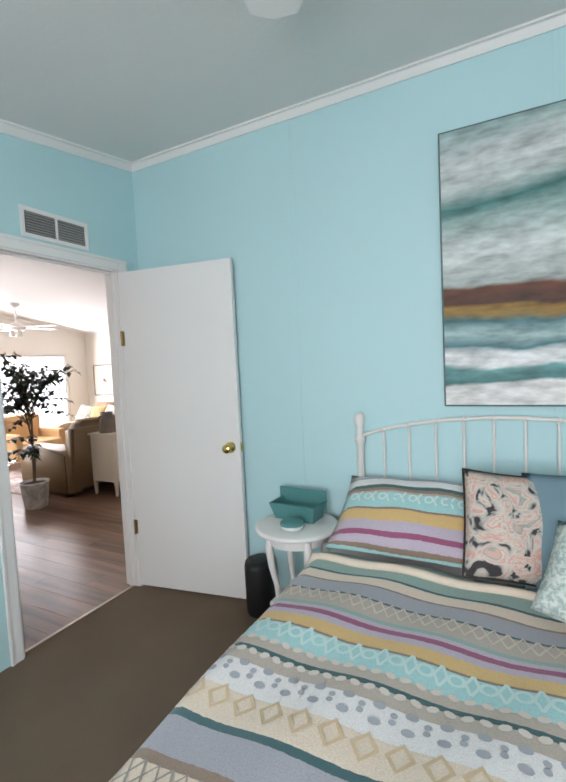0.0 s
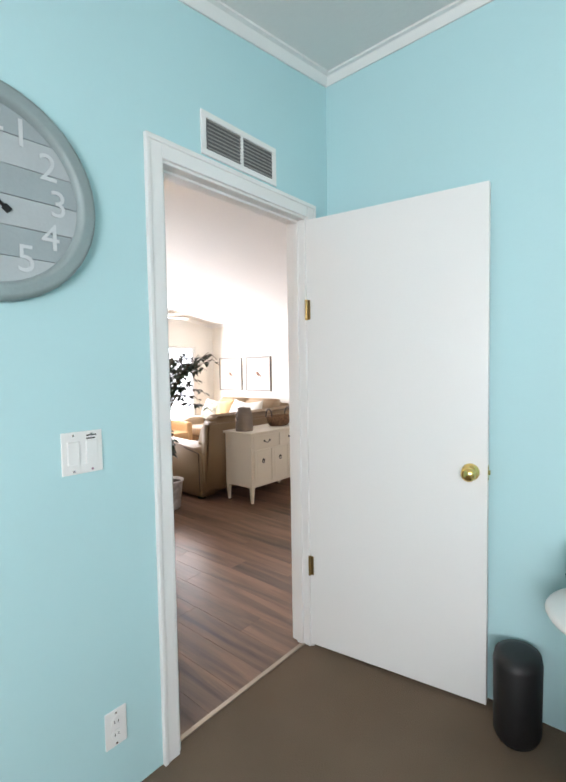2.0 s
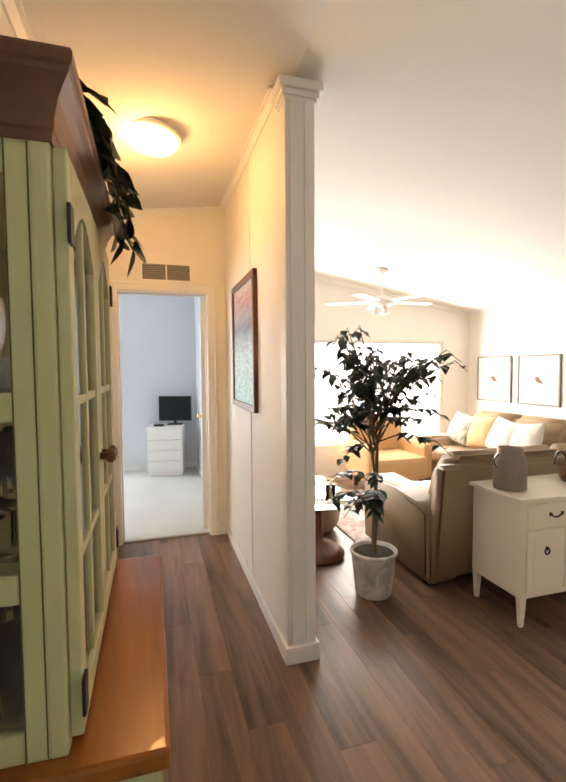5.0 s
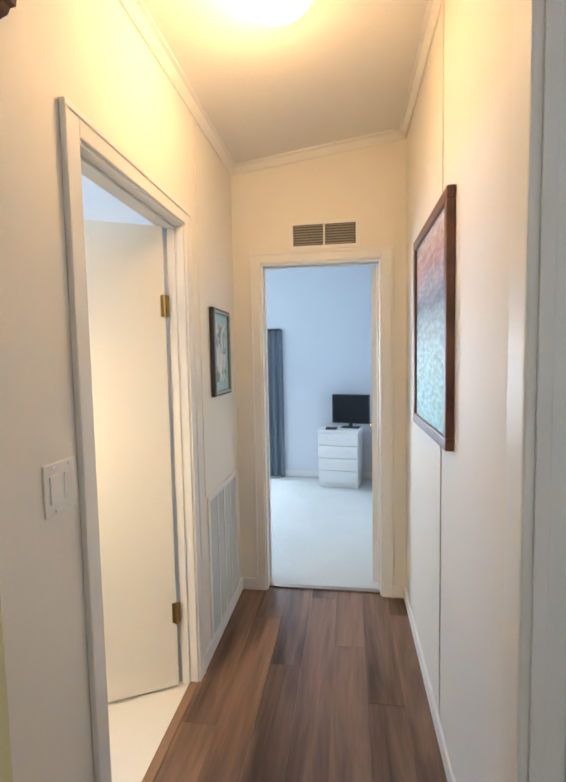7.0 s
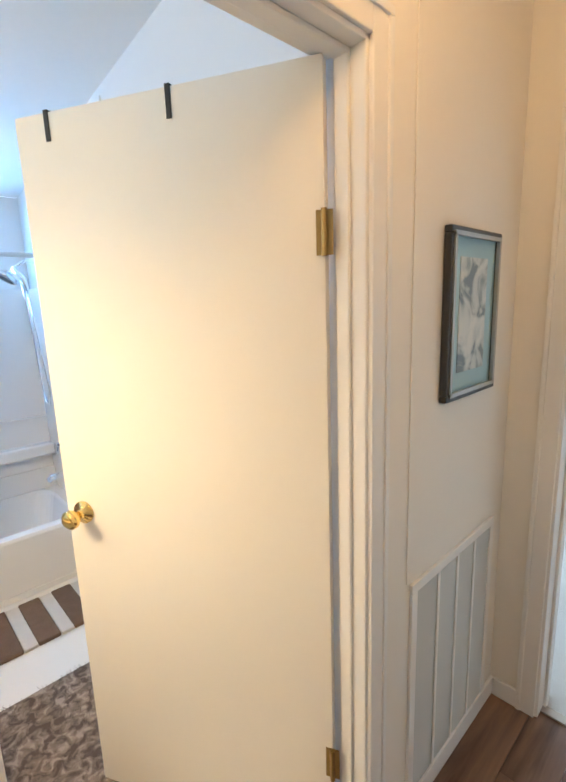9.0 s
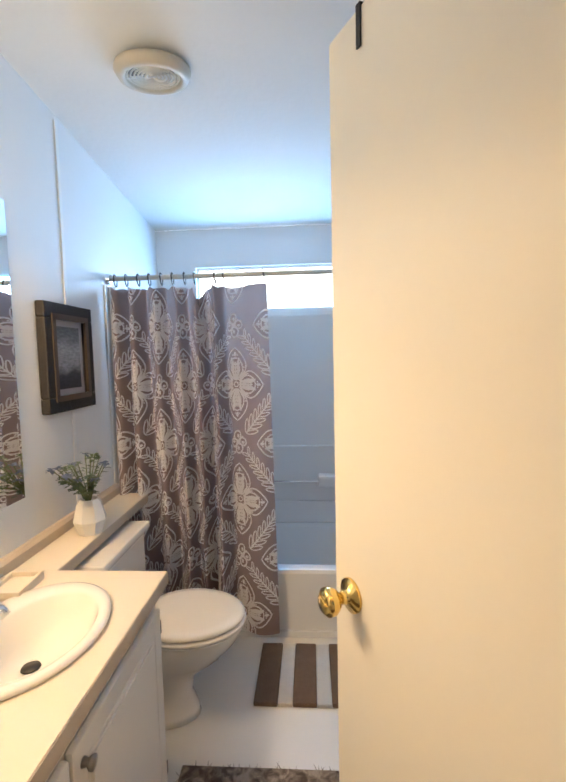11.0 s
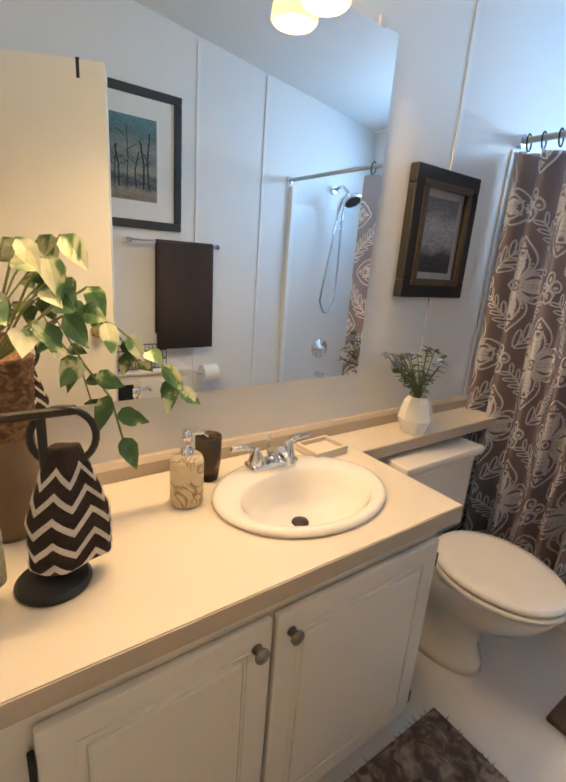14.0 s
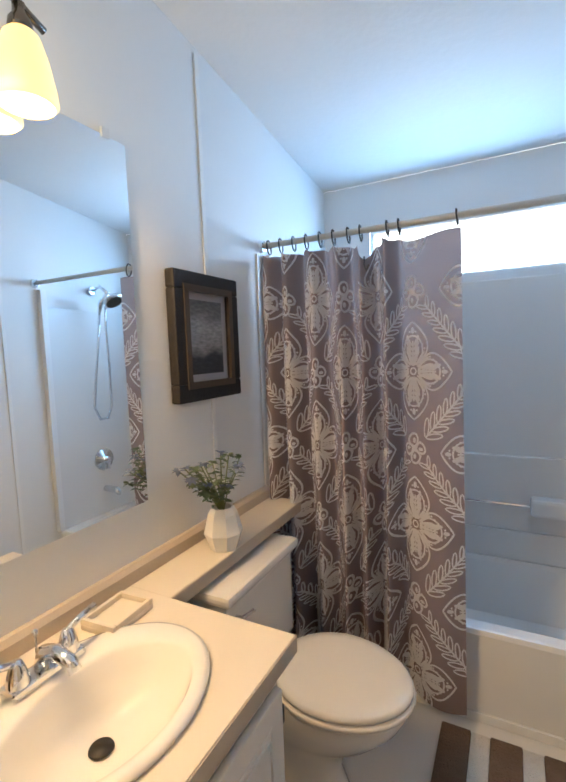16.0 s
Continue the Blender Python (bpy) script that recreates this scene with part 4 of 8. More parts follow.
for _k in range(6):
    _z0, _z1 = -0.228 + 0.076 * _k, -0.228 + 0.076 * (_k + 1) - 0.002
    _bm = bmesh.new()
    _n = 10
    _zs = [_z0 + (_z1 - _z0) * i / _n for i in range(_n + 1)]
    _poly = [(-math.sqrt(max(0.0, 0.228 ** 2 - z * z)), z) for z in _zs] + [(math.sqrt(max(0.0, 0.228 ** 2 - z * z)), z) for z in reversed(_zs)]
    prism(_bm, [(x, z) for x, z in _poly], -0.012, -0.004, "y")
    bmesh.ops.remove_doubles(_bm, verts=_bm.verts, dist=1e-4)
    part("face_plank", _bm, _wash[_k % 2], _o)


def text_part(name, body, size, material, parent, m, label=""):
    cu = bpy.data.curves.new(name, "FONT")
    cu.body, cu.size, cu.align_x, cu.align_y, cu.extrude = body, size, "CENTER", "CENTER", 0.0008
    tmp = bpy.data.objects.new(name, cu)
    scene.collection.objects.link(tmp)
    me = bpy.data.meshes.new_from_object(tmp.evaluated_get(bpy.context.evaluated_depsgraph_get()))
    bpy.data.objects.remove(tmp)
    bm = bmesh.new()
    bm.from_mesh(me)
    bmesh.ops.remove_doubles(bm, verts=bm.verts, dist=1e-5)
    bm.to_mesh(me)
    bm.free()
    me.materials.append(material)
    ob = new(name, me)
    ob.parent, ob.matrix_basis = parent, m
    if label:
        ob["label"] = label
    return ob


PALE = surface("pale_numeral_paint", (0.56, 0.59, 0.59), 0.7)
for _k in range(12):
    _a = math.radians(90 - 30 * (_k + 1))
    text_part("numeral", str(_k + 1), 0.10, PALE, _o, pose(0.172 * math.cos(_a), -0.0135, 0.182 * math.sin(_a), 90))
def _pointer(length, width, ang, y):
    bm = boxes((-width / 2, width / 2, y - 0.0015, y, -0.05, length * 0.62))
    lathe(bm, [(0, 0), (0.014, 0), (0.014, 0.0015), (0, 0.0015)], 14, (0, 0, 0))
    vs = [bm.verts.new(p) for p in ((-width, y - 0.001, length * 0.62), (width, y - 0.001, length * 0.62), (0, y - 0.001, length))]
    bm.faces.new(vs)
    box(bm, -0.009, 0.009, y - 0.0015, y, -0.068, -0.05, bevel=0.0005)
    h = part("pointer", bm, BLACK, _o)
    h.matrix_basis = pose(0, 0, 0, 0, ang, 0)
_pointer(0.095, 0.009, -50, -0.016)
_pointer(0.16, 0.007, -14, -0.019)
_bm = bmesh.new()
lathe(_bm, [(0, 0), (0.016, 0), (0.016, 0.005), (0, 0.007)], 16)
_p = part("hub", _bm, BLACK, _o)
_p.matrix_basis = pose(0, -0.015, 0, 90)

# bedside table
TABLE_W = surface("white_furniture_paint", (0.78, 0.77, 0.75), 0.4, vary=0.03, scale=8)
_o = thing("side_table", "small round white side table with curved legs and a lower shelf", "table", pose(1.21, -0.25, 0))
_bm = bmesh.new()
lathe(_bm, [(0, 0.575), (0.195, 0.575), (0.208, 0.581), (0.212, 0.590), (0.207, 0.598), (0.196, 0.601), (0, 0.601)], 40)
part("tabletop", _bm, TABLE_W, _o, smooth=True)
part("apron", lathe(bmesh.new(), [(0.14, 0.52), (0.15, 0.52), (0.15, 0.575), (0.14, 0.575), (0.14, 0.52)], 32), TABLE_W, _o)
part("shelf", boxes((-0.115, 0.115, -0.115, 0.115, 0.205, 0.225), bevel=0.006), TABLE_W, _o)
for _k in range(4):
    _a = math.radians(45 + 90 * _k)
    _pr = [(0.135, 0.575), (0.150, 0.50), (0.140, 0.40), (0.118, 0.30), (0.112, 0.22), (0.125, 0.14), (0.160, 0.06), (0.185, 0.012)]
    _bm = tube(bmesh.new(), [(r * math.cos(_a), r * math.sin(_a), z) for r, z in _pr], [0.019, 0.021, 0.018, 0.015, 0.015, 0.015, 0.014, 0.015], 10)
    part("leg", _bm, TABLE_W, _o, smooth=True)
_o = thing("basket", "teal painted oblong tray basket with raised ends on the side table", "basket", pose(1.185, -0.175, 0.602, 0, 0, -4))
TEAL = surface("teal_paint", (0.075, 0.235, 0.235), 0.5, vary=0.15, scale=14)
_bm = bmesh.new()
def _trough(x0, x1, y0, y1, z0, z1, fl):
    a = [bm0.verts.new(p) for p in ((x0, y0, z0), (x1, y0, z0), (x1, y1, z0), (x0, y1, z0))]
    b = [bm0.verts.new(p) for p in ((x0 - fl, y0 - fl, z1), (x1 + fl, y0 - fl, z1), (x1 + fl, y1 + fl, z1), (x0 - fl, y1 + fl, z1))]
    bm0.faces.new(a[::-1])
    for i in range(4):
        bm0.faces.new((a[i], a[(i + 1) % 4], b[(i + 1) % 4], b[i]))
bm0 = bmesh.new()
_trough(-0.11, 0.11, -0.055, 0.055, 0.0, 0.085, 0.022)
_w = part("body", bm0, TEAL, _o)
_m = _w.modifiers.new("thickness", "SOLIDIFY")
_m.thickness = 0.008
part("back", boxes((-0.15, 0.13, 0.062, 0.070, 0.02, 0.135), bevel=0.004), TEAL, _o)
_o = thing("bowl", "small teal and white bowl on the side table", "bowl", pose(1.232, -0.345, 0.602))
part("body", lathe(bmesh.new(), [(0.025, 0), (0.05, 0.012), (0.058, 0.03), (0.054, 0.03), (0.03, 0.010), (0, 0.008)], 24), surface("pale_glaze", (0.62, 0.70, 0.68), 0.2), _o, smooth=True)
part("lid", lathe(bmesh.new(), [(0.059, 0.031), (0.057, 0.042), (0.045, 0.047), (0, 0.048)], 24), TEAL, _o, "teal lid", True)
_o = thing("waste_bin", "black rounded waste bin beside the side table", "bin", pose(0.89, -0.115, 0))
_bm = lathe(bmesh.new(), [(0, 0), (0.085, 0), (0.095, 0.02), (0.098, 0.275), (0.092, 0.30), (0.06, 0.308), (0, 0.309)], 28, sx=0.82, sy=1.0)
part("body", _bm, BLACK, _o, smooth=True)

# ceiling fan whose blade shows overhead
_o = thing("ceiling_fan", "white bedroom ceiling fan with pale blades", "ceiling fan", pose(1.83, -1.42, 0))
_z = roof(-1.42)
part("canopy", lathe(bmesh.new(), [(0, 0.02), (0.065, 0.02), (0.07, -0.02), (0.03, -0.06), (0, -0.06)], 24, (0, 0, _z)), WHITE, _o, smooth=True)
part("motor", lathe(bmesh.new(), [(0, -0.05), (0.05, -0.055), (0.10, -0.07), (0.11, -0.11), (0.08, -0.14), (0, -0.145)], 28, (0, 0, _z)), WHITE, _o, smooth=True)
for _k in range(4):
    _bm = bmesh.new()
    _pl = [(0.10, -0.03), (0.20, -0.055), (0.50, -0.085), (0.545, -0.07), (0.565, 0.0), (0.545, 0.07), (0.50, 0.085), (0.20, 0.055), (0.10, 0.03)]
    _v0 = [_bm.verts.new((x, y, _z - 0.105)) for x, y in _pl]
    _v1 = [_bm.verts.new((x, y, _z - 0.098)) for x, y in _pl]
    _bm.faces.new(_v0[::-1])
    _bm.faces.new(_v1)
    for _i in range(len(_pl)):
        _j = (_i + 1) % len(_pl)
        _bm.faces.new((_v0[_i], _v0[_j], _v1[_j], _v1[_i]))
    _b = part("blade", _bm, WHITE, _o)
    _b.matrix_basis = pose(0, 0, 0, 0, 0, 119 + 90 * _k)

# bedroom window behind the viewer
def window(name, axis, d0, d1, a0, a1, z0, z1, label, mid=True, f=0.035):
    ob = thing(name, label, "window", kind="structure")
    def put(nm, b0, b1, c0, c1, e0, e1, mt=WHITE):
        s = (c0, c1, b0, b1, e0, e1) if axis == "x" else (b0, b1, c0, c1, e0, e1)
        return part(nm, boxes(s), mt, ob)
    c = (d0 + d1) / 2
    put("window_frame", a0, a0 + f, c - 0.025, c + 0.025, z0, z1)
    put("window_frame", a1 - f, a1, c - 0.025, c + 0.025, z0, z1)
    put("window_frame", a0 + f, a1 - f, c - 0.025, c + 0.025, z0, z0 + f)
    put("window_frame", a0 + f, a1 - f, c - 0.025, c + 0.025, z1 - f, z1)
    if mid:
        put("mullion", (a0 + a1) / 2 - 0.015, (a0 + a1) / 2 + 0.015, c - 0.02, c + 0.02, z0 + f, z1 - f)
    g = put("pane", a0 + f, a1 - f, c - 0.002, c + 0.002, z0 + f, z1 - f, PANE)
    g.visible_shadow = False
    return ob


window("window_1", "y", -3.8, -3.7, 1.4, 2.9, 0.85, 2.05, "white framed bedroom window")
# ---- hallway things
HUTCH = surface("pale_green_cream_paint", (0.58, 0.54, 0.29), 0.45, vary=0.06, scale=6, grain=80, bump=0.04)
HONEY = wood("honey_wood", (0.18, 0.042, 0.006), (0.46, 0.135, 0.018), 0.28, "X", 0.8, rand=0.0, bump=0.05, coat=0.3)
CHERRY = wood("dark_cherry_wood", (0.055, 0.016, 0.008), (0.20, 0.07, 0.035), 0.35, "X", 0.8, rand=0.0, bump=0.05)
CLEAR = thin_glass("cabinet_glass")
GLASSWARE = thin_glass("clear_glassware", 0.03)
HX0, HX1, HB, HF = -1.395, -0.672, -1.068, -0.785   # upper case: ends, back, front
HZ0, HZ1 = 0.80, 1.775
_h = thing("hutch", "pale green china hutch with honey wood counter and glazed doors", "china hutch")
part("base_body", boxes((HX0, HX1, HB, -0.662, 0.06, 0.765), bevel=0.004), HUTCH, _h)
part("plinth", boxes((HX0 + 0.02, HX1 - 0.02, HB, -0.70, 0.0, 0.06)), HUTCH, _h)
part("base_corner_post", boxes((HX1 - 0.04, HX1 + 0.004, -0.702, -0.658, 0.0, 0.765), bevel=0.005), HUTCH, _h)
for _i in range(2):
    _x0 = HX0 + 0.02 + _i * 0.345
    _d = part("base_door", boxes((_x0, _x0 + 0.335, -0.662, -0.646, 0.09, 0.74), bevel=0.004), HUTCH, _h)
    part("base_panel", boxes((_x0 + 0.05, _x0 + 0.285, -0.646, -0.642, 0.15, 0.68), bevel=0.0015), HUTCH, _d)
    part("base_hinge", boxes((_x0 + 0.315, _x0 + 0.345, -0.646, -0.639, 0.60, 0.66), bevel=0.002), BLACK, _d, "black hinge")
part("counter", boxes((HX0 - 0.03, HX1 + 0.035, HB, -0.630, 0.765, 0.80), bevel=0.008), HONEY, _h, "honey brown wooden counter")
# upper case: back, top, shelves, ends with panes
part("back_panel", boxes((HX0 + 0.02, HX1 - 0.02, HB, HB + 0.01, HZ0 + 0.001, HZ1)), HUTCH, _h)
for _z in (HZ0 + 0.001, 1.075, 1.355, HZ1 - 0.02):
    part("shelf", boxes((HX0 + 0.02, HX1 - 0.02, HB + 0.01, HF - 0.024, _z, _z + 0.018)), HUTCH, _h)
for _x, _s in ((HX1, 1), (HX0, -1)):
    _a, _b = (_x - 0.022, _x) if _s > 0 else (_x, _x + 0.022)
    part("side_stile", boxes((_a, _b, HF - 0.062, HF - 0.005, HZ0 + 0.001, HZ1), bevel=0.003), HUTCH, _h)
    part("side_stile", boxes((_a, _b, HB, HB + 0.04, HZ0 + 0.001, HZ1), bevel=0.003), HUTCH, _h)
    for _z0, _z1 in ((HZ0 + 0.001, 0.85), (1.055, 1.10), (1.335, 1.38), (1.70, HZ1)):
        part("side_rail", boxes((_a + 0.002, _b - 0.002, HB + 0.04, HF - 0.062, _z0, _z1), bevel=0.003), HUTCH, _h)
    for _z0, _z1 in ((0.85, 1.055), (1.10, 1.335), (1.38, 1.70)):
        _g = part("side_pane", boxes((_a + 0.009, _a + 0.012, HB + 0.04, HF - 0.062, _z0, _z1)), CLEAR, _h, "clear glass side pane")
        _g.visible_shadow = False
part("corner_post", boxes((HX1 - 0.03, HX1 + 0.002, HF - 0.028, HF, HZ0 + 0.001, HZ1), bevel=0.004), HUTCH, _h)
part("corner_post", boxes((HX0 - 0.002, HX0 + 0.03, HF - 0.028, HF, HZ0 + 0.001, HZ1), bevel=0.004), HUTCH, _h)
_bm = bmesh.new()
_loops = []
for _e, _z in ((0.002, 1.748), (0.005, 1.748), (0.006, 1.762), (0.009, 1.766), (0.011, 1.785), (0.017, 1.806), (0.027, 1.824), (0.034, 1.834), (0.036, 1.842), (0.040, 1.846), (0.041, 1.860), (0.038, 1.866)):
    _loops.append([_bm.verts.new(p) for p in ((HX0 - _e, HB, _z), (HX0 - _e, HF + _e, _z), (HX1 + _e, HF + _e, _z), (HX1 + _e, HB, _z))])
for _p, _q in zip(_loops, _loops[1:]):
    for _i in range(4):
        _bm.faces.new((_p[_i], _p[(_i + 1) % 4], _q[(_i + 1) % 4], _q[_i]))
_bm.faces.new(_loops[-1])
part("cornice", _bm, CHERRY, _h, "dark cherry crown moulding")
GLAZE = surface("dark_antique_glaze", (0.10, 0.075, 0.03), 0.6, vary=0.3, scale=20)
for _y in (HF - 0.0605, HF - 0.030, HF - 0.0065):
    part("glaze_line", boxes((HX1 - 0.001, HX1 + 0.0006, _y - 0.0012, _y + 0.0012, HZ0 + 0.004, 1.747)), GLAZE, _h, "dark rubbed edge line")
_mid = (HX0 + HX1) / 2
for _i, (_x0, _x1) in enumerate(((HX0 + 0.012, _mid - 0.002), (_mid + 0.002, HX1 - 0.012))):
    _y0, _y1 = HF + 0.001, HF + 0.021
    _z0, _z1 = HZ0 + 0.02, HZ1 - 0.025
    _s = 0.042
    _d = part("door", boxes((_x0, _x0 + _s, _y0, _y1, _z0, _z1), (_x1 - _s, _x1, _y0, _y1, _z0, _z1), (_x0 + _s, _x1 - _s, _y0, _y1, _z0, _z0 + _s), bevel=0.003), HUTCH, _h)
    _bm = bmesh.new()
    _n = 14
    _w = _x1 - _x0 - 2 * _s
    _low = [(_x0 + _s + _w * k / _n, _z1 - 0.13 + 0.075 * math.sin(math.pi * k / _n)) for k in range(_n + 1)]
    prism(_bm, _low + [(_x1 - _s, _z1), (_x0 + _s, _z1)], _y0, _y1, "y")
    part("arched_rail", _bm, HUTCH, _d)
    part("muntin", boxes((_x0 + _s + _w / 2 - 0.008, _x0 + _s + _w / 2 + 0.008, _y0 + 0.003, _y1 - 0.003, _z0 + _s, _z1 - 0.06), bevel=0.002), HUTCH, _d)
    for _z in (1.095, 1.36):
        part("muntin", boxes((_x0 + _s, _x1 - _s, _y0 + 0.004, _y1 - 0.004, _z - 0.008, _z + 0.008), bevel=0.002), HUTCH, _d)
    _g = part("door_pane", boxes((_x0 + _s, _x1 - _s, _y0 + 0.008, _y0 + 0.0105, _z0 + _s, _z1 - 0.055)), CLEAR, _d, "clear glass door pane")
    _g.visible_shadow = False
    _hx = _x0 + 0.001 if _i == 0 else _x1 - 0.001
    for _z in (0.89, 1.635):
        part("hinge", boxes((_hx - 0.016, _hx + 0.016, _y1, _y1 + 0.006, _z - 0.03, _z + 0.03), bevel=0.002), BLACK, _d, "black iron hinge")
    _bm = lathe(bmesh.new(), [(0, 0), (0.009, 0), (0.008, 0.012), (0.016, 0.018), (0.017, 0.026), (0.010, 0.033), (0, 0.034)], 16)
    _k = part("knob", _bm, CHERRY, _d, "dark red wooden knob", True)
    _k.matrix_basis = pose(_x1 - 0.02 if _i == 0 else _x0 + 0.02, _y1, 1.215, -90)


def goblet(m, h=0.17, r=0.038):
    ob = thing("goblet", "clear stemmed drinking glass on a hutch shelf", "glass", m, "glasses in the hutch")
    part("bowl", lathe(bmesh.new(), [(0.004, h * 0.45), (r * 0.7, h * 0.52), (r, h * 0.7), (r * 0.92, h), (r * 0.86, h), (r * 0.93, h * 0.7), (r * 0.62, h * 0.55), (0, h * 0.49)], 16), GLASSWARE, ob, smooth=True)
    part("stem", lathe(bmesh.new(), [(0, 0), (r * 0.85, 0), (r * 0.8, 0.004), (0.005, 0.012), (0.004, h * 0.45), (0, h * 0.46)], 16), GLASSWARE, ob, smooth=True)
    return ob


def tumbler_glass(m, h=0.15, r=0.036):
    ob = thing("tumbler", "clear tall tumbler on a hutch shelf", "glass", m, "glasses in the hutch")
    part("body", lathe(bmesh.new(), [(0, 0), (r * 0.8, 0), (r, h), (r - 0.003, h), (r * 0.78, 0.012), (0, 0.012)], 16), GLASSWARE, ob, smooth=True)
    return ob


random.seed(4)
_g = goblet(pose(-0.78, -0.88, 1.0935))
_t = tumbler_glass(pose(-0.77, -0.88, 0.8195))
for _x in (-0.78, -0.89, -1.0, -1.12, -1.25):
    for _y in (-0.99, -0.88):
        if (_x, _y) != (-0.78, -0.88):
            copy_thing(_g, pose(_x + random.uniform(-0.01, 0.01), _y, 1.0935))
for _x in (-0.77, -0.88, -1.02, -1.16, -1.28):
    for _y in (-1.0, -0.88):
        if (_x, _y) != (-0.77, -0.88):
            copy_thing(_t, pose(_x + random.uniform(-0.01, 0.01), _y, 0.8195))
PORCELAIN = surface("white_porcelain", (0.80, 0.78, 0.74), 0.15, vary=0.03)
for _k, _x in enumerate((-0.82, -1.02, -1.22)):
    _o = thing("plate", "white dinner plate standing in the hutch", "plate", pose(_x, -1.02, 1.375 + 0.115, 78, 0, 0), "plates in the hutch")
    part("body", lathe(bmesh.new(), [(0, 0.006), (0.07, 0.006), (0.112, 0.02), (0.113, 0.024), (0.07, 0.011), (0, 0.011)], 28), PORCELAIN, _o, smooth=True)
    _o = thing("bowl", "white bowl on a hutch shelf", "bowl", pose(_x + 0.02, -0.89, 1.3735), "bowls in the hutch")
    part("body", lathe(bmesh.new(), [(0, 0), (0.03, 0), (0.065, 0.035), (0.07, 0.06), (0.066, 0.06), (0.06, 0.036), (0.028, 0.008), (0, 0.008)], 22), PORCELAIN, _o, smooth=True)


# trailing plants
def leaf_mesh(bm, place, d, up, length, width, droop=0.25, heart=False):
    """One folded leaf that starts at place and points along d."""
    d = Vector(d).normalized()
    side = d.cross(Vector(up))
    if side.length < 1e-3:
        side = d.cross(Vector((1, 0, 0)))
    side.normalize()
    n = side.cross(d).normalized()
    pr = [(0.0, 0.05), (0.18, 0.8 if heart else 0.55), (0.42, 1.0), (0.7, 0.66), (1.0, 0.02)]
    mid, l, r = [], [], []
    p = Vector(place)
    for t, w in pr:
        c = p + d * length * t - Vector((0, 0, 1)) * droop * length * t * t
        mid.append(bm.verts.new(c))
        l.append(bm.verts.new(c + side * width / 2 * w + n * width * 0.10 * w))
        r.append(bm.verts.new(c - side * width / 2 * w + n * width * 0.10 * w))
    for i in range(len(pr) - 1):
        bm.faces.new((mid[i], mid[i + 1], l[i + 1], l[i]))
        bm.faces.new((mid[i + 1], mid[i], r[i], r[i + 1]))


DARK_LEAF = mottled("dark_leaf", [(0.35, (0.008, 0.018, 0.010)), (0.65, (0.025, 0.055, 0.022))], 9, 0.4)
POTHOS = mottled("variegated_leaf", [(0.40, (0.035, 0.10, 0.03)), (0.50, (0.09, 0.19, 0.06)), (0.545, (0.55, 0.58, 0.33)), (0.65, (0.70, 0.68, 0.46))], 11, 0.35)
STEM = surface("brown_stem", (0.12, 0.08, 0.04), 0.7)
VINE = surface("green_vine", (0.16, 0.19, 0.07), 0.6)

_o = thing("trailing_plant", "dark green artificial ivy trailing over the hutch cornice", "plant", pose(0, 0, 0.056))
part("planter", lathe(bmesh.new(), [(0, 1.811), (0.07, 1.811), (0.09, 1.88), (0.085, 1.88), (0.0, 1.855)], 20, (-1.02, -0.90, 0)), surface("terracotta", (0.35, 0.16, 0.09), 0.8), _o, "terracotta planter", True)
random.seed(11)
_bm, _sm = bmesh.new(), bmesh.new()
# strands: where each crosses the cornice, how far it stands out and how far it hangs
for _ex, _out, _len in ((-1.34, 0.0, 0.10), (-1.27, 0.02, 0.16), (-1.20, 0.04, 0.20), (-1.12, 0.05, 0.27), (-1.06, 0.02, 0.10), (-1.0, 0.045, 0.12), (-0.95, 0.01, 0.06), (-1.10, 0.0, 0.06)):
    _x0 = -1.02 + random.uniform(-0.05, 0.05)
    _pts = [Vector((_x0, -0.88, 1.88)), Vector(((_x0 + _ex) / 2, -0.82, 1.90)), Vector((_ex, -0.755 + 0.5 * _out, 1.87))]
    for _k in range(int(_len / 0.04)):
        _pts.append(Vector((_ex + random.uniform(-0.02, 0.02), -0.75 + _out * min(1.3, 0.6 + 0.12 * _k) + random.uniform(-0.01, 0.01), 1.86 - 0.04 * _k)))
    tube(_sm, _pts, 0.003, 5)
    for _p in _pts[1:]:
        for _j in range(2):
            _a = random.uniform(0, 6.28)
            leaf_mesh(_bm, _p, (0.9 * math.cos(_a), 0.25 + 0.5 * math.sin(_a), random.uniform(-1.0, 0.1)), (random.uniform(-0.6, 0.6), 1, 0.5), random.uniform(0.05, 0.068), random.uniform(0.055, 0.07), 0.2, True)
for _k in range(34):
    _p = Vector((random.uniform(-1.16, -0.86), random.uniform(-0.86, -0.75), random.uniform(1.83, 1.90)))
    _a = random.uniform(0, 6.28)
    leaf_mesh(_bm, _p, (math.cos(_a), 0.4 + 0.6 * math.sin(_a), random.uniform(-0.6, 0.5)), (random.uniform(-0.5, 0.5), 0.6, 1), random.uniform(0.05, 0.07), random.uniform(0.055, 0.07), 0.2, True)
part("vine", _sm, STEM, _o)
part("leaves", _bm, DARK_LEAF, _o, "dark green leaves")

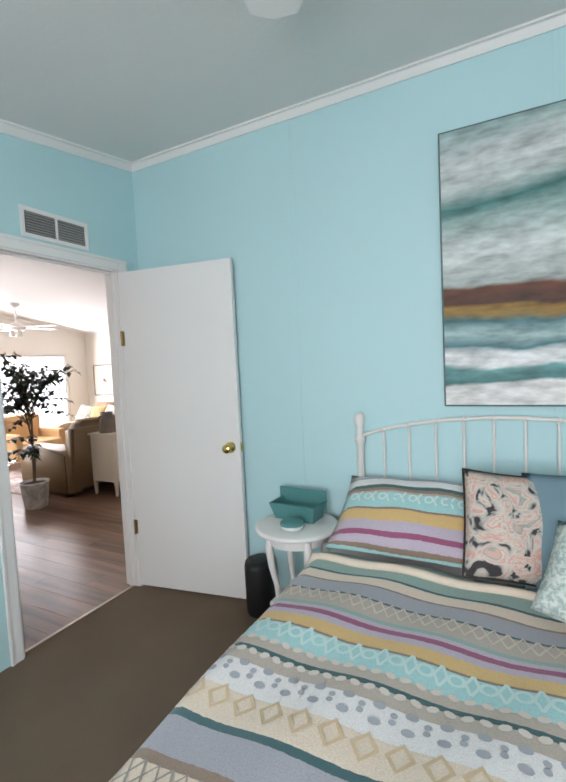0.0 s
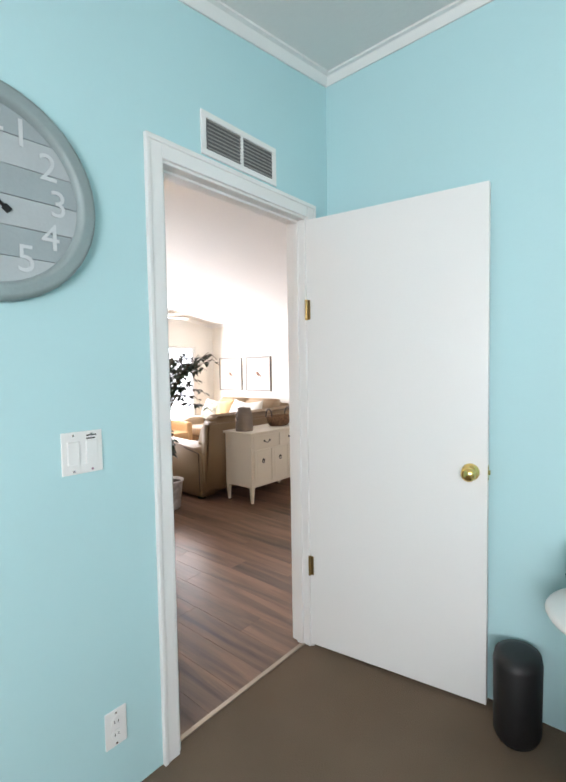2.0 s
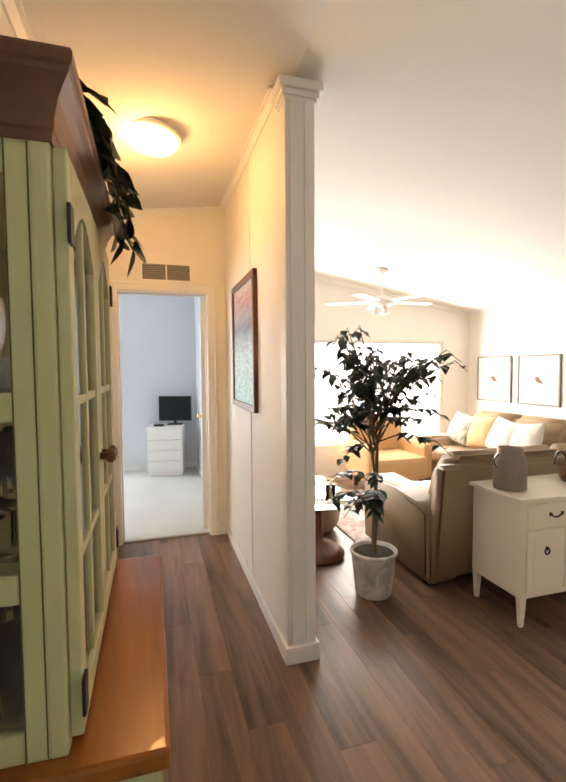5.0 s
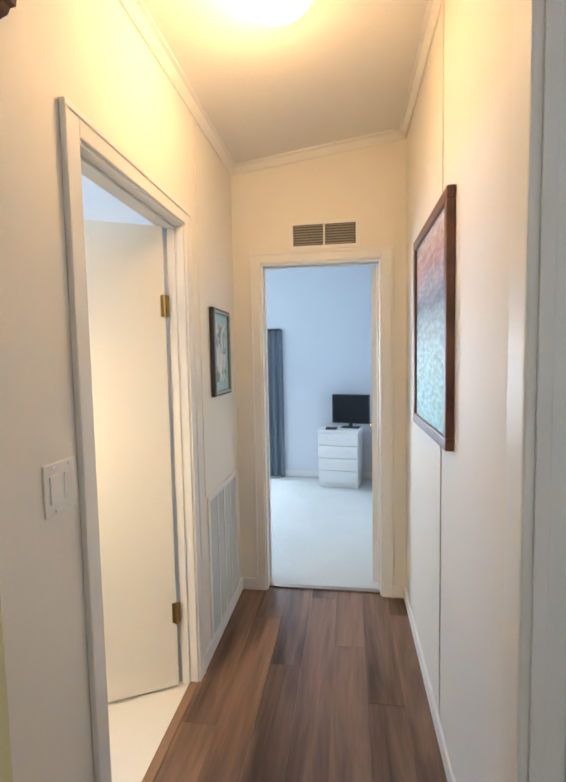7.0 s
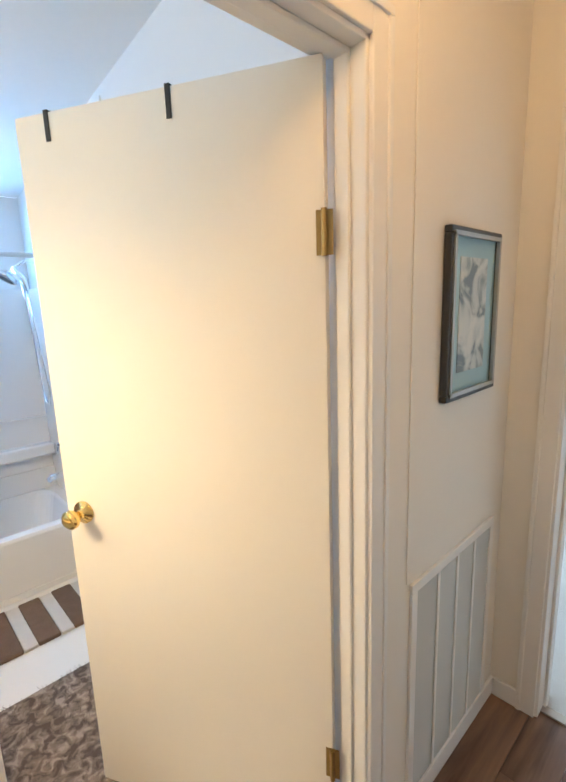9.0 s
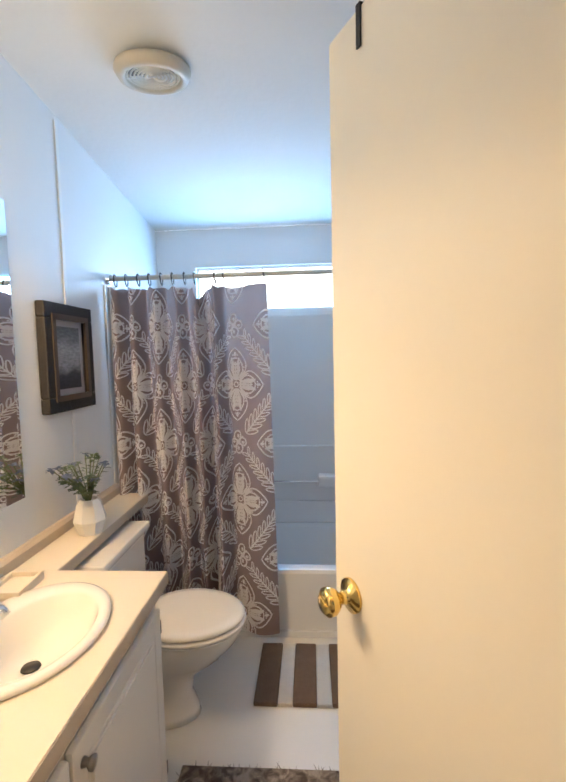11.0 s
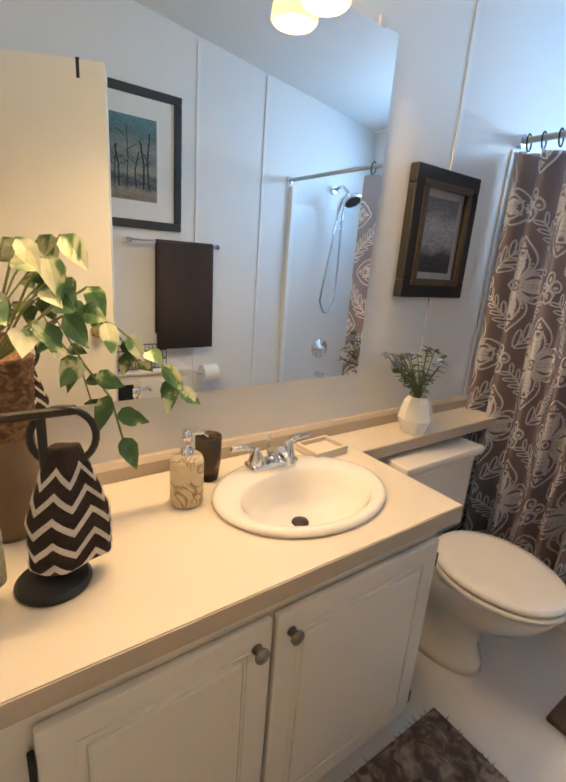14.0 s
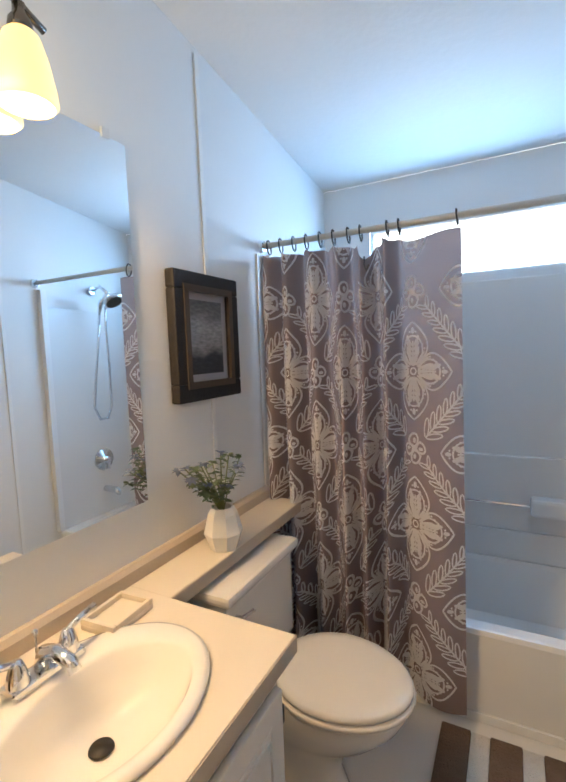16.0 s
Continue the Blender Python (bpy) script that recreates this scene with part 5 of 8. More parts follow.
# ceiling lamp
_lz = roof(-0.62)
_o = thing("ceiling_light", "round frosted flush ceiling light, lit", "lamp", pose(-2.44, -0.62, _lz, -7, 0, 0))
part("base_ring", lathe(bmesh.new(), [(0, 0), (0.155, 0), (0.16, -0.012), (0.15, -0.024), (0.13, -0.024), (0, -0.02)], 40), WHITE, _o, smooth=True)
_d = part("diffuser", lathe(bmesh.new(), [(0.135, -0.024), (0.132, -0.045), (0.11, -0.068), (0.06, -0.084), (0, -0.088)], 40), glow("lit_frosted_glass", (1.0, 0.78, 0.42), 9.0), _o, "lit frosted glass bowl", True)
_d.visible_shadow = False


def framed(name, label, m, w, h, fw, depth, fmat, inner, mat_w=0.0, matt=None, lip=None, category="picture", glazed=False):
    """A framed picture; local x along, z up, facing -y."""
    ob = thing(name, label, category, m)
    bm = bmesh.new()
    for x0, x1, z0, z1 in ((-w / 2, w / 2, h / 2 - fw, h / 2), (-w / 2, w / 2, -h / 2, -h / 2 + fw), (-w / 2, -w / 2 + fw, -h / 2 + fw, h / 2 - fw), (w / 2 - fw, w / 2, -h / 2 + fw, h / 2 - fw)):
        box(bm, x0, x1, -depth, 0, z0, z1, bevel=min(0.006, fw * 0.25))
    part("frame", bm, fmat, ob)
    if lip:
        bm = bmesh.new()
        g = fw * 0.72
        for x0, x1, z0, z1 in ((-w / 2 + g, w / 2 - g, h / 2 - fw - 0.006, h / 2 - g), (-w / 2 + g, w / 2 - g, -h / 2 + g, -h / 2 + fw + 0.006), (-w / 2 + g, -w / 2 + fw + 0.006, -h / 2 + fw, h / 2 - fw), (w / 2 - fw - 0.006, w / 2 - g, -h / 2 + fw, h / 2 - fw)):
            box(bm, x0, x1, -depth - 0.004, -depth + 0.006, z0, z1)
        part("inner_lip", bm, lip, ob)
    if matt:
        part("mat", boxes((-w / 2 + fw, w / 2 - fw, -depth * 0.5, -0.001, -h / 2 + fw, h / 2 - fw)), matt, ob, "pale card mat")
    e = fw + mat_w
    part("print", boxes((-w / 2 + e, w / 2 - e, -depth * 0.5 - 0.002, -depth * 0.5 - 0.0005 if matt else -0.001, -h / 2 + e, h / 2 - e)), inner, ob)
    if glazed:
        g = part("glazing", boxes((-w / 2 + fw, w / 2 - fw, -depth * 0.5 - 0.006, -depth * 0.5 - 0.004, -h / 2 + fw, h / 2 - fw)), CLEAR, ob)
        g.visible_shadow = False
    return ob


# the light blue lower stops paint a daylight reflection into the print
ART = band_picture("blossom_print_with_reflection", [(0.0, (0.36, 0.70, 0.82)), (0.40, (0.44, 0.70, 0.80)), (0.52, (0.34, 0.46, 0.56)), (0.62, (0.17, 0.20, 0.29)), (0.72, (0.34, 0.31, 0.38)), (0.84, (0.44, 0.27, 0.28)), (0.92, (0.48, 0.40, 0.40)), (1.0, (0.54, 0.52, 0.55))], 2.6, 0.16, 0.80)
framed("picture", "tall framed print in rose and grey, a blue reflection painted over its lower half, with a brown frame", pose(-2.81, -0.051, 1.57, 0, 0, 0), 0.72, 0.845, 0.042, 0.028, CHERRY, ART, category="picture")
DARK_FRAME = surface("black_frame", (0.03, 0.032, 0.035), 0.4)
MATT = surface("pale_card", (0.74, 0.73, 0.70), 0.9)
TRIPT = mottled("blue_botanical_print", [(0.38, (0.16, 0.22, 0.27)), (0.48, (0.50, 0.56, 0.58)), (0.62, (0.66, 0.69, 0.69))], 11, 0.5)
framed("picture", "small narrow framed blue print on the hallway wall", pose(-3.282, HALL_Y + 0.001, 1.50, 0, 0, 180), 0.315, 0.455, 0.018, 0.022, DARK_FRAME, TRIPT, 0.055, surface("blue_card", (0.36, 0.54, 0.62), 0.8), surface("silver_lip", (0.4, 0.4, 0.38), 0.35, 0.7))

# ---- living room
LEATHER = surface("tan_leather", (0.30, 0.205, 0.115), 0.45, vary=0.12, scale=5, grain=160, bump=0.12)
SIDEB = surface("cream_sideboard_paint", (0.76, 0.70, 0.58), 0.4, vary=0.03, scale=6)
_o = thing("sideboard", "cream sideboard with drawers, doors and tapered legs behind the sofa", "sideboard")
SX0, SX1, SY0, SY1 = -2.16, -1.785, 1.225, 2.05
part("top", boxes((SX0 - 0.01, SX1 + 0.02, SY0 - 0.025, SY1 + 0.025, 0.69, 0.712), bevel=0.005), SIDEB, _o)
part("body", boxes((SX0, SX1, SY0, SY1, 0.16, 0.69), bevel=0.003), SIDEB, _o)
for _x in (SX0 + 0.02, SX1 - 0.018):
    for _y in (SY0 + 0.02, SY1 - 0.02):
        _bm = bmesh.new()
        lathe(_bm, [(0, 0.0), (0.013, 0.0), (0.016, 0.01), (0.026, 0.16), (0.026, 0.20), (0, 0.2)], 4, (_x, _y, 0), start=math.pi / 4)
        part("leg", _bm, SIDEB, _o)
def _pull(parent, y, z, drop):
    bm = bmesh.new()
    if drop:
        tube(bm, [(SX1 + 0.019, y + 0.016 * math.cos(a), z - 0.014 + 0.018 * math.sin(a)) for a in [2 * math.pi * k / 14 for k in range(14)]], 0.004, 6, True)
    else:
        tube(bm, [(SX1 + 0.016, y - 0.04 + 0.08 * k / 8, z - 0.018 * math.sin(math.pi * k / 8)) for k in range(9)], 0.0045, 6)
        for s in (-0.04, 0.04):
            box(bm, SX1 + 0.011, SX1 + 0.018, y + s - 0.008, y + s + 0.008, z - 0.008, z + 0.01)
    h = part("drop_handle" if drop else "drawer_handle", bm, DARK_METAL, parent, "dark metal pull")
    if drop:
        b = part("backplate", lathe(bmesh.new(), [(0, 0), (0.012, 0), (0.012, 0.004), (0, 0.006)], 10), DARK_METAL, h)
        b.matrix_basis = pose(SX1 + 0.0125, y, z, 0, 90, 0)
for _i in range(2):
    _y0 = SY0 + 0.03 + _i * 0.385
    _d = part("drawer", boxes((SX1, SX1 + 0.012, _y0, _y0 + 0.375, 0.545, 0.675), bevel=0.003), SIDEB, _o)
    _pull(_d, _y0 + 0.187, 0.615, False)
for _i in range(3):
    _y0 = SY0 + 0.03 + _i * 0.2565
    _d = part("door", boxes((SX1, SX1 + 0.012, _y0, _y0 + 0.2495, 0.19, 0.533), bevel=0.003), SIDEB, _o)
    part("panel", boxes((SX1 + 0.011, SX1 + 0.015, _y0 + 0.04, _y0 + 0.21, 0.23, 0.495), bevel=0.0015), SIDEB, _d)
    _pull(_d, _y0 + 0.125, 0.43, True)
_o = thing("lantern_jar", "galvanised metal jar with side handles on the sideboard", "jar", pose(-1.98, 1.325, 0.7125))
ZINC = surface("galvanised_metal", (0.23, 0.19, 0.155), 0.5, 0.6, vary=0.3, scale=18)
part("body", lathe(bmesh.new(), [(0, 0), (0.088, 0), (0.09, 0.01), (0.086, 0.16), (0.078, 0.19), (0.070, 0.195), (0.070, 0.235), (0.064, 0.235), (0.062, 0.19), (0, 0.02)], 26), ZINC, _o, smooth=True)
for _s in (-1, 1):
    part("handle", tube(bmesh.new(), [(0, _s * (0.082 + 0.03 * math.sin(math.pi * k / 6)), 0.12 + 0.08 * k / 6) for k in range(7)], 0.005, 6), DARK_METAL, _o)
_o = thing("basket", "oval brown basket with two dark handles on the sideboard", "basket", pose(-1.98, 1.86, 0.7125))
WICKER = mottled("brown_wicker", [(0.4, (0.09, 0.045, 0.02)), (0.6, (0.26, 0.14, 0.07))], 60, 0.8)
_w = part("body", lathe(bmesh.new(), [(0, 0.004), (0.12, 0.0), (0.15, 0.05), (0.165, 0.105), (0.158, 0.105), (0.142, 0.05), (0.115, 0.01), (0, 0.012)], 28, sx=0.7), WICKER, _o, smooth=True)
for _s in (-1, 1):
    part("handle", tube(bmesh.new(), [(0.045 * math.cos(math.pi * k / 10), _s * 0.158, 0.10 + 0.09 * math.sin(math.pi * k / 10)) for k in range(11)], 0.006, 6), DARK_METAL, _o)


def sofa(name, label, m, length, material, seats=2):
    """A recliner sofa; local x along its length, facing -y, back at y=0."""
    ob = thing(name, label, "sofa", m)
    d = 0.92
    part("base", boxes((0.02, length - 0.02, -d + 0.06, -0.05, 0.05, 0.30), bevel=0.03), material, ob)
    for x0 in (0.0, length - 0.24):
        bm = bmesh.new()
        prof = [(-0.02, 0.03), (-d + 0.02, 0.03), (-d - 0.01, 0.30), (-d + 0.01, 0.50), (-d + 0.10, 0.575), (-0.42, 0.56), (-0.20, 0.54), (-0.03, 0.50)]
        prism(bm, prof, x0, x0 + 0.24, "x")
        bmesh.ops.bevel(bm, geom=list(bm.edges), offset=0.035, segments=3, affect="EDGES")
        part("arm", bm, material, ob, smooth=True)
    w = (length - 0.44) / seats
    for i in range(seats):
        x0 = 0.22 + w * i
        bm = boxes((x0 + 0.005, x0 + w - 0.005, -d + 0.01, -0.26, 0.28, 0.46), bevel=0.05)
        part("seat_cushion", bm, material, ob, smooth=True)
        bm = bmesh.new()
        prism(bm, [(-0.36, 0.42), (-0.12, 0.40), (0.03, 0.83), (-0.03, 0.875), (-0.16, 0.86), (-0.27, 0.72)], x0 - 0.05 if i == 0 else x0 + 0.004, x0 + w + 0.05 if i == seats - 1 else x0 + w - 0.004, "x")
        bmesh.ops.bevel(bm, geom=list(bm.edges), offset=0.045, segments=3, affect="EDGES")
        part("back_cushion", bm, material, ob, smooth=True)
    bm = bmesh.new()
    prism(bm, [(-0.14, 0.08), (-0.005, 0.08), (0.05, 0.80), (-0.06, 0.80)], 0.05, length - 0.05, "x")
    bmesh.ops.bevel(bm, geom=list(bm.edges), offset=0.02, segments=2, affect="EDGES")
    part("back_panel", bm, material, ob, smooth=True)
    part("seam", tube(bmesh.new(), [(length + 0.001, -0.30, 0.53), (length + 0.001, -0.06, 0.49), (length + 0.001, -0.05, 0.10)], 0.004, 5), DARK_METAL, ob)
    for x in (0.08, length - 0.08):
        for y in (-0.12, -d + 0.14):
            part("foot", boxes((x - 0.03, x + 0.03, y - 0.03, y + 0.03, 0.0, 0.06)), BLACK, ob)
    return ob


# rotated so that its back is towards the sideboard and it faces -x
sofa("sofa", "tan leather recliner sofa seen from behind", pose(-2.245, 0.985, 0, 0, 0, -90) @ pose(-2.05, 0, 0), 2.05, LEATHER, 2)
sofa("sofa", "tan leather sofa with cushions below the pictures", pose(-4.75, 3.42, 0, 0, 0, 0), 1.65, LEATHER, 2)
ORANGE_C = surface("apricot_cloth", (0.62, 0.40, 0.20), 0.95, vary=0.1)
for _x, _c, _l, _a in ((-4.42, mottled("grey_floral_cloth", [(0.45, (0.30, 0.32, 0.26)), (0.58, (0.6, 0.58, 0.5))], 30), "grey floral scatter cushion on the sofa", 8), (-4.08, ORANGE_C, "apricot scatter cushion on the sofa", -6), (-3.75, surface("white_cushion", (0.7, 0.69, 0.66), 0.95), "white scatter cushion on the sofa", 10), (-3.45, surface("pale_cushion", (0.62, 0.60, 0.55), 0.95), "pale scatter cushion on the sofa", -8)):
    cushion("scatter_cushion", _l, "cushion", pose(_x, 2.93, 0.665, -22, _a, 0), 0.38, 0.38, 0.14, _c)

# indoor tree
_tree = thing("indoor_tree", "artificial ficus tree with dark leaves in a whitewashed bucket", "tree", pose(-2.37, 0.66, 0))
part("bucket", lathe(bmesh.new(), [(0, 0), (0.105, 0), (0.112, 0.01), (0.138, 0.255), (0.147, 0.262), (0.147, 0.278), (0.134, 0.278), (0.125, 0.25), (0, 0.245)], 32), mottled("whitewashed_wood", [(0.40, (0.45, 0.42, 0.40)), (0.6, (0.72, 0.69, 0.67))], 9, 0.8), _tree, "whitewashed bucket", True)
part("soil", lathe(bmesh.new(), [(0, 0.262), (0.07, 0.268), (0.128, 0.255), (0.128, 0.24), (0, 0.24)], 24), surface("dark_moss", (0.05, 0.035, 0.025), 1.0, vary=0.4, grain=60, bump=1.0), _tree)
random.seed(21)
_tr, _lf = bmesh.new(), bmesh.new()
tube(_tr, [(0, 0, 0.24), (0.01, 0.0, 0.5), (-0.005, 0.02, 0.75), (0.01, 0.02, 1.0)], [0.016, 0.014, 0.012, 0.009], 8)
tube(_tr, [(0.02, -0.01, 0.24), (-0.01, 0.03, 0.5), (0.015, 0.0, 0.75), (-0.01, -0.03, 1.02)], [0.012, 0.011, 0.009, 0.007], 8)
for _k in range(62):
    _low = _k % 8 == 0
    _z0 = random.uniform(0.52, 0.72) if _low else random.uniform(0.85, 1.15)
    _a = random.uniform(0, 2 * math.pi)
    _R = random.uniform(0.12, 0.26) if _low else random.uniform(0.08, 0.50)
    _z1 = _z0 + random.uniform(0.0, 0.14) if _low else min(_z0 + random.uniform(0.05, 0.62), 1.66 - 0.75 * max(0.0, _R - 0.22))
    _p0, _p2 = Vector((0, 0, _z0)), Vector((_R * math.cos(_a), _R * math.sin(_a), _z1))
    _p1 = (_p0 + _p2) / 2 + Vector((0, 0, 0.06))
    _p3 = _p2 + Vector((0.08 * math.cos(_a), 0.08 * math.sin(_a), -0.07))
    tube(_tr, [_p0, _p1, _p2, _p3], [0.005, 0.004, 0.003, 0.002], 5)
    for _j in range(15):
        _f = 0.42 + 0.58 * _j / 14
        _q = _p0.lerp(_p1, _f * 2) if _f < 0.5 else _p1.lerp(_p2, _f * 2 - 1)
        if _j > 12:
            _q = _p2.lerp(_p3, (_j - 12) / 4)
        _b = random.uniform(0, 2 * math.pi)
        leaf_mesh(_lf, _q, (math.cos(_b), math.sin(_b), random.uniform(-0.5, 0.3)), (0, 0, 1), random.uniform(0.06, 0.088), random.uniform(0.042, 0.058), 0.35)
part("trunk", _tr, STEM, _tree)
part("crown", _lf, DARK_LEAF, _tree, "dark pointed leaves")

# round tables and things near the window
_o = thing("coffee_table", "round glass-topped coffee table on a dark pedestal", "table", pose(-3.0, 0.52, 0))
part("tabletop", lathe(bmesh.new(), [(0, 0.44), (0.30, 0.44), (0.305, 0.446), (0.30, 0.452), (0, 0.452)], 40), glass("table_glass", (0.85, 0.95, 0.93)), _o, smooth=True)
part("pedestal", lathe(bmesh.new(), [(0, 0), (0.20, 0), (0.21, 0.03), (0.16, 0.07), (0.05, 0.12), (0.045, 0.36), (0.13, 0.43), (0.13, 0.44), (0, 0.44)], 30), CHERRY, _o, "dark turned pedestal", True)
_o = thing("vase", "small glass vase with yellow flowers on the coffee table", "vase", pose(-2.92, 0.60, 0.453))
part("jar", lathe(bmesh.new(), [(0, 0), (0.035, 0), (0.04, 0.09), (0.037, 0.09), (0.032, 0.006), (0, 0.006)], 18), GLASSWARE, _o, smooth=True)
_bm = bmesh.new()
random.seed(5)
for _k in range(40):
    _a, _b = random.uniform(0, 6.28), random.uniform(0, 1)
    leaf_mesh(_bm, (0.02 * math.cos(_a), 0.02 * math.sin(_a), 0.11 + 0.03 * _b), (math.cos(_a), math.sin(_a), 0.6), (0, 0, 1), 0.035, 0.025)
part("flowers", _bm, surface("yellow_petals", (0.65, 0.48, 0.08), 0.8), _o, "yellow flowers")
_o = thing("ottoman", "round tan leather ottoman beside the coffee table", "ottoman", pose(-3.55, 0.62, 0))
part("body", lathe(bmesh.new(), [(0, 0.03), (0.26, 0.03), (0.30, 0.10), (0.31, 0.34), (0.27, 0.41), (0, 0.43)], 32), LEATHER, _o, smooth=True)
for _k in range(4):
    part("foot", boxes((0.17 * math.cos(_k * 1.571 + 0.78) - 0.02, 0.17 * math.cos(_k * 1.571 + 0.78) + 0.02, 0.17 * math.sin(_k * 1.571 + 0.78) - 0.02, 0.17 * math.sin(_k * 1.571 + 0.78) + 0.02, 0, 0.035)), BLACK, _o)
_o = thing("armchair", "apricot upholstered armchair by the window", "chair", pose(-4.45, 1.95, 0))
part("seat", boxes((-0.33, 0.33, -0.33, 0.33, 0.16, 0.42), bevel=0.05), ORANGE_C, _o)
part("backrest", boxes((-0.38, -0.22, -0.34, 0.34, 0.30, 0.80), bevel=0.06), ORANGE_C, _o)
for _s in (-1, 1):
    part("arm", boxes((-0.33, 0.30, _s * 0.34 - 0.06, _s * 0.34 + 0.06, 0.16, 0.56), bevel=0.05), ORANGE_C, _o)
for _x in (-0.27, 0.27):
    for _y in (-0.27, 0.27):
        part("leg", boxes((_x - 0.02, _x + 0.02, _y - 0.02, _y + 0.02, 0, 0.17)), CHERRY, _o)
tagged(part("area_rug", boxes((-4.5, -2.95, 0.9, 2.7, 0.0005, 0.012), bevel=0.004), mottled("faded_rug", [(0.4, (0.42, 0.30, 0.28)), (0.55, (0.62, 0.55, 0.50)), (0.65, (0.40, 0.42, 0.46))], 8)), "faded patterned area rug before the sofa", "rug")

# pictures on the far wall
BIRD = surface("pale_print_paper", (0.72, 0.66, 0.56), 0.8, vary=0.08, scale=5)
for _x in (-3.85, -4.52):
    _o = framed("picture", "pale square print of a small bird in a thin dark frame", pose(_x, 3.499, 1.26), 0.57, 0.57, 0.02, 0.025, surface("thin_grey_frame", (0.20, 0.19, 0.17), 0.4), BIRD)
    _bm = bmesh.new()
    blob(_bm, 0.0, 0.0, 0.05, 0.03, lambda u, v: (u, -0.0165, v), 12, -0.6)
    blob(_bm, 0.05, -0.03, 0.035, 0.012, lambda u, v: (u, -0.0165, v), 8, -0.7)
    part("bird_shape", _bm, surface("brown_bird_ink", (0.22, 0.12, 0.08), 0.8), _o)

# front door with six panels
_o = thing("front_door", "white six-panel front door with two brass locks", "door", pose(-2.925, 3.52, 0), kind="structure")
part("leaf", boxes((0.0, 0.76, 0, 0.04, 0.012, 1.915), bevel=0.002), WHITE, _o)
for _x0 in (0.09, 0.42):
    for _z0, _z1 in ((0.16, 0.68), (0.80, 1.42), (1.53, 1.78)):
        part("panel_ridge", boxes((_x0, _x0 + 0.25, -0.006, 0, _z0, _z0 + 0.022), (_x0, _x0 + 0.25, -0.006, 0, _z1 - 0.022, _z1), (_x0, _x0 + 0.022, -0.006, 0, _z0 + 0.022, _z1 - 0.022), (_x0 + 0.228, _x0 + 0.25, -0.006, 0, _z0 + 0.022, _z1 - 0.022), bevel=0.002), WHITE, _o)
        part("panel", boxes((_x0 + 0.05, _x0 + 0.20, -0.004, 0, _z0 + 0.05, _z1 - 0.05), bevel=0.002), WHITE, _o)
knob(_o, pose(0.06, -0.001, 0.90, 90), surface("nickel", (0.35, 0.33, 0.30), 0.3, 1.0))
part("deadbolt", lathe(bmesh.new(), [(0, 0), (0.028, 0), (0.026, 0.012), (0, 0.016)], 18), DARK_METAL, _o).matrix_basis = pose(0.06, -0.001, 1.0, 90)
_o = thing("door_frame_4", "white casing of the front door", "door frame", kind="structure")
for _s in ((-2.99, -2.93, 3.483, 3.499, 0, 2.01), (-2.16, -2.10, 3.483, 3.499, 0, 2.01), (-2.93, -2.16, 3.483, 3.499, 1.95, 2.01)):
    part("casing", boxes(_s, bevel=0.004), WHITE, _o)
part("door_backing", boxes((-2.93, -2.16, 3.57, 3.60, 0, 1.95)), WHITE, _o)
plate("light_switch", "white switch plate beside the front door", pose(-3.10, 3.499, 1.12), 0.07, 0.115, "switch", 1)
vent("ceiling_vent", "white ceiling register with slats", pose(-0.96, 1.30, roof(1.30) - 0.001, 90 - 9.8, 0, 0) @ pose(0, 0, 0, 0, 0, 0), 0.30, 0.16, 2, 8)

# living room fan
_o = thing("ceiling_fan", "white living room ceiling fan with a light kit", "ceiling fan", pose(-4.15, 1.70, 0))
_z = roof(1.70)
part("canopy", lathe(bmesh.new(), [(0, 0.02), (0.06, 0.02), (0.065, -0.03), (0.02, -0.07), (0, -0.07)], 22, (0, 0, _z)), WHITE, _o, smooth=True)
part("downrod", tube(bmesh.new(), [(0, 0, _z - 0.05), (0, 0, _z - 0.30)], 0.013, 10), WHITE, _o)
part("motor", lathe(bmesh.new(), [(0, -0.28), (0.06, -0.285), (0.125, -0.31), (0.13, -0.36), (0.09, -0.39), (0, -0.39)], 26, (0, 0, _z)), WHITE, _o, smooth=True)
for _k in range(3):
    _a = _k * 2.094
    part("lamp_shade", lathe(bmesh.new(), [(0, 0), (0.02, 0), (0.045, -0.08), (0.04, -0.08), (0, -0.01)], 14, (0.06 * math.cos(_a), 0.06 * math.sin(_a), _z - 0.39)), surface("frosted_shade", (0.75, 0.72, 0.66), 0.4), _o, smooth=True)
for _k in range(5):
    _bm = boxes((0.12, 0.60, -0.06, 0.06, _z - 0.345, _z - 0.338), bevel=0.002)
    part("blade", _bm, WHITE, _o).matrix_basis = pose(0, 0, 0, 0, 0, 20 + 72 * _k)
window("window_2", "x", -5.1, -5.0, 0.5, 3.1, 0.45, 1.75, "wide white framed living room window")

OUTSIDE = glow("bright_overcast_sky", (0.93, 0.97, 1.0), 3.0)
SKY_LIGHT = glow("bright_cool_sky", (0.90, 0.97, 1.0), 9.0)
def backdrop(name, m, w, h, material=OUTSIDE):
    bm = bmesh.new()
    bm.faces.new([bm.verts.new(p) for p in ((-w / 2, 0, -h / 2), (w / 2, 0, -h / 2), (w / 2, 0, h / 2), (-w / 2, 0, h / 2))])
    ob = tagged(part(name, bm, material), "bright hazy sky outside the window", "backdrop", kind="structure")
    ob.matrix_basis = m
    return ob


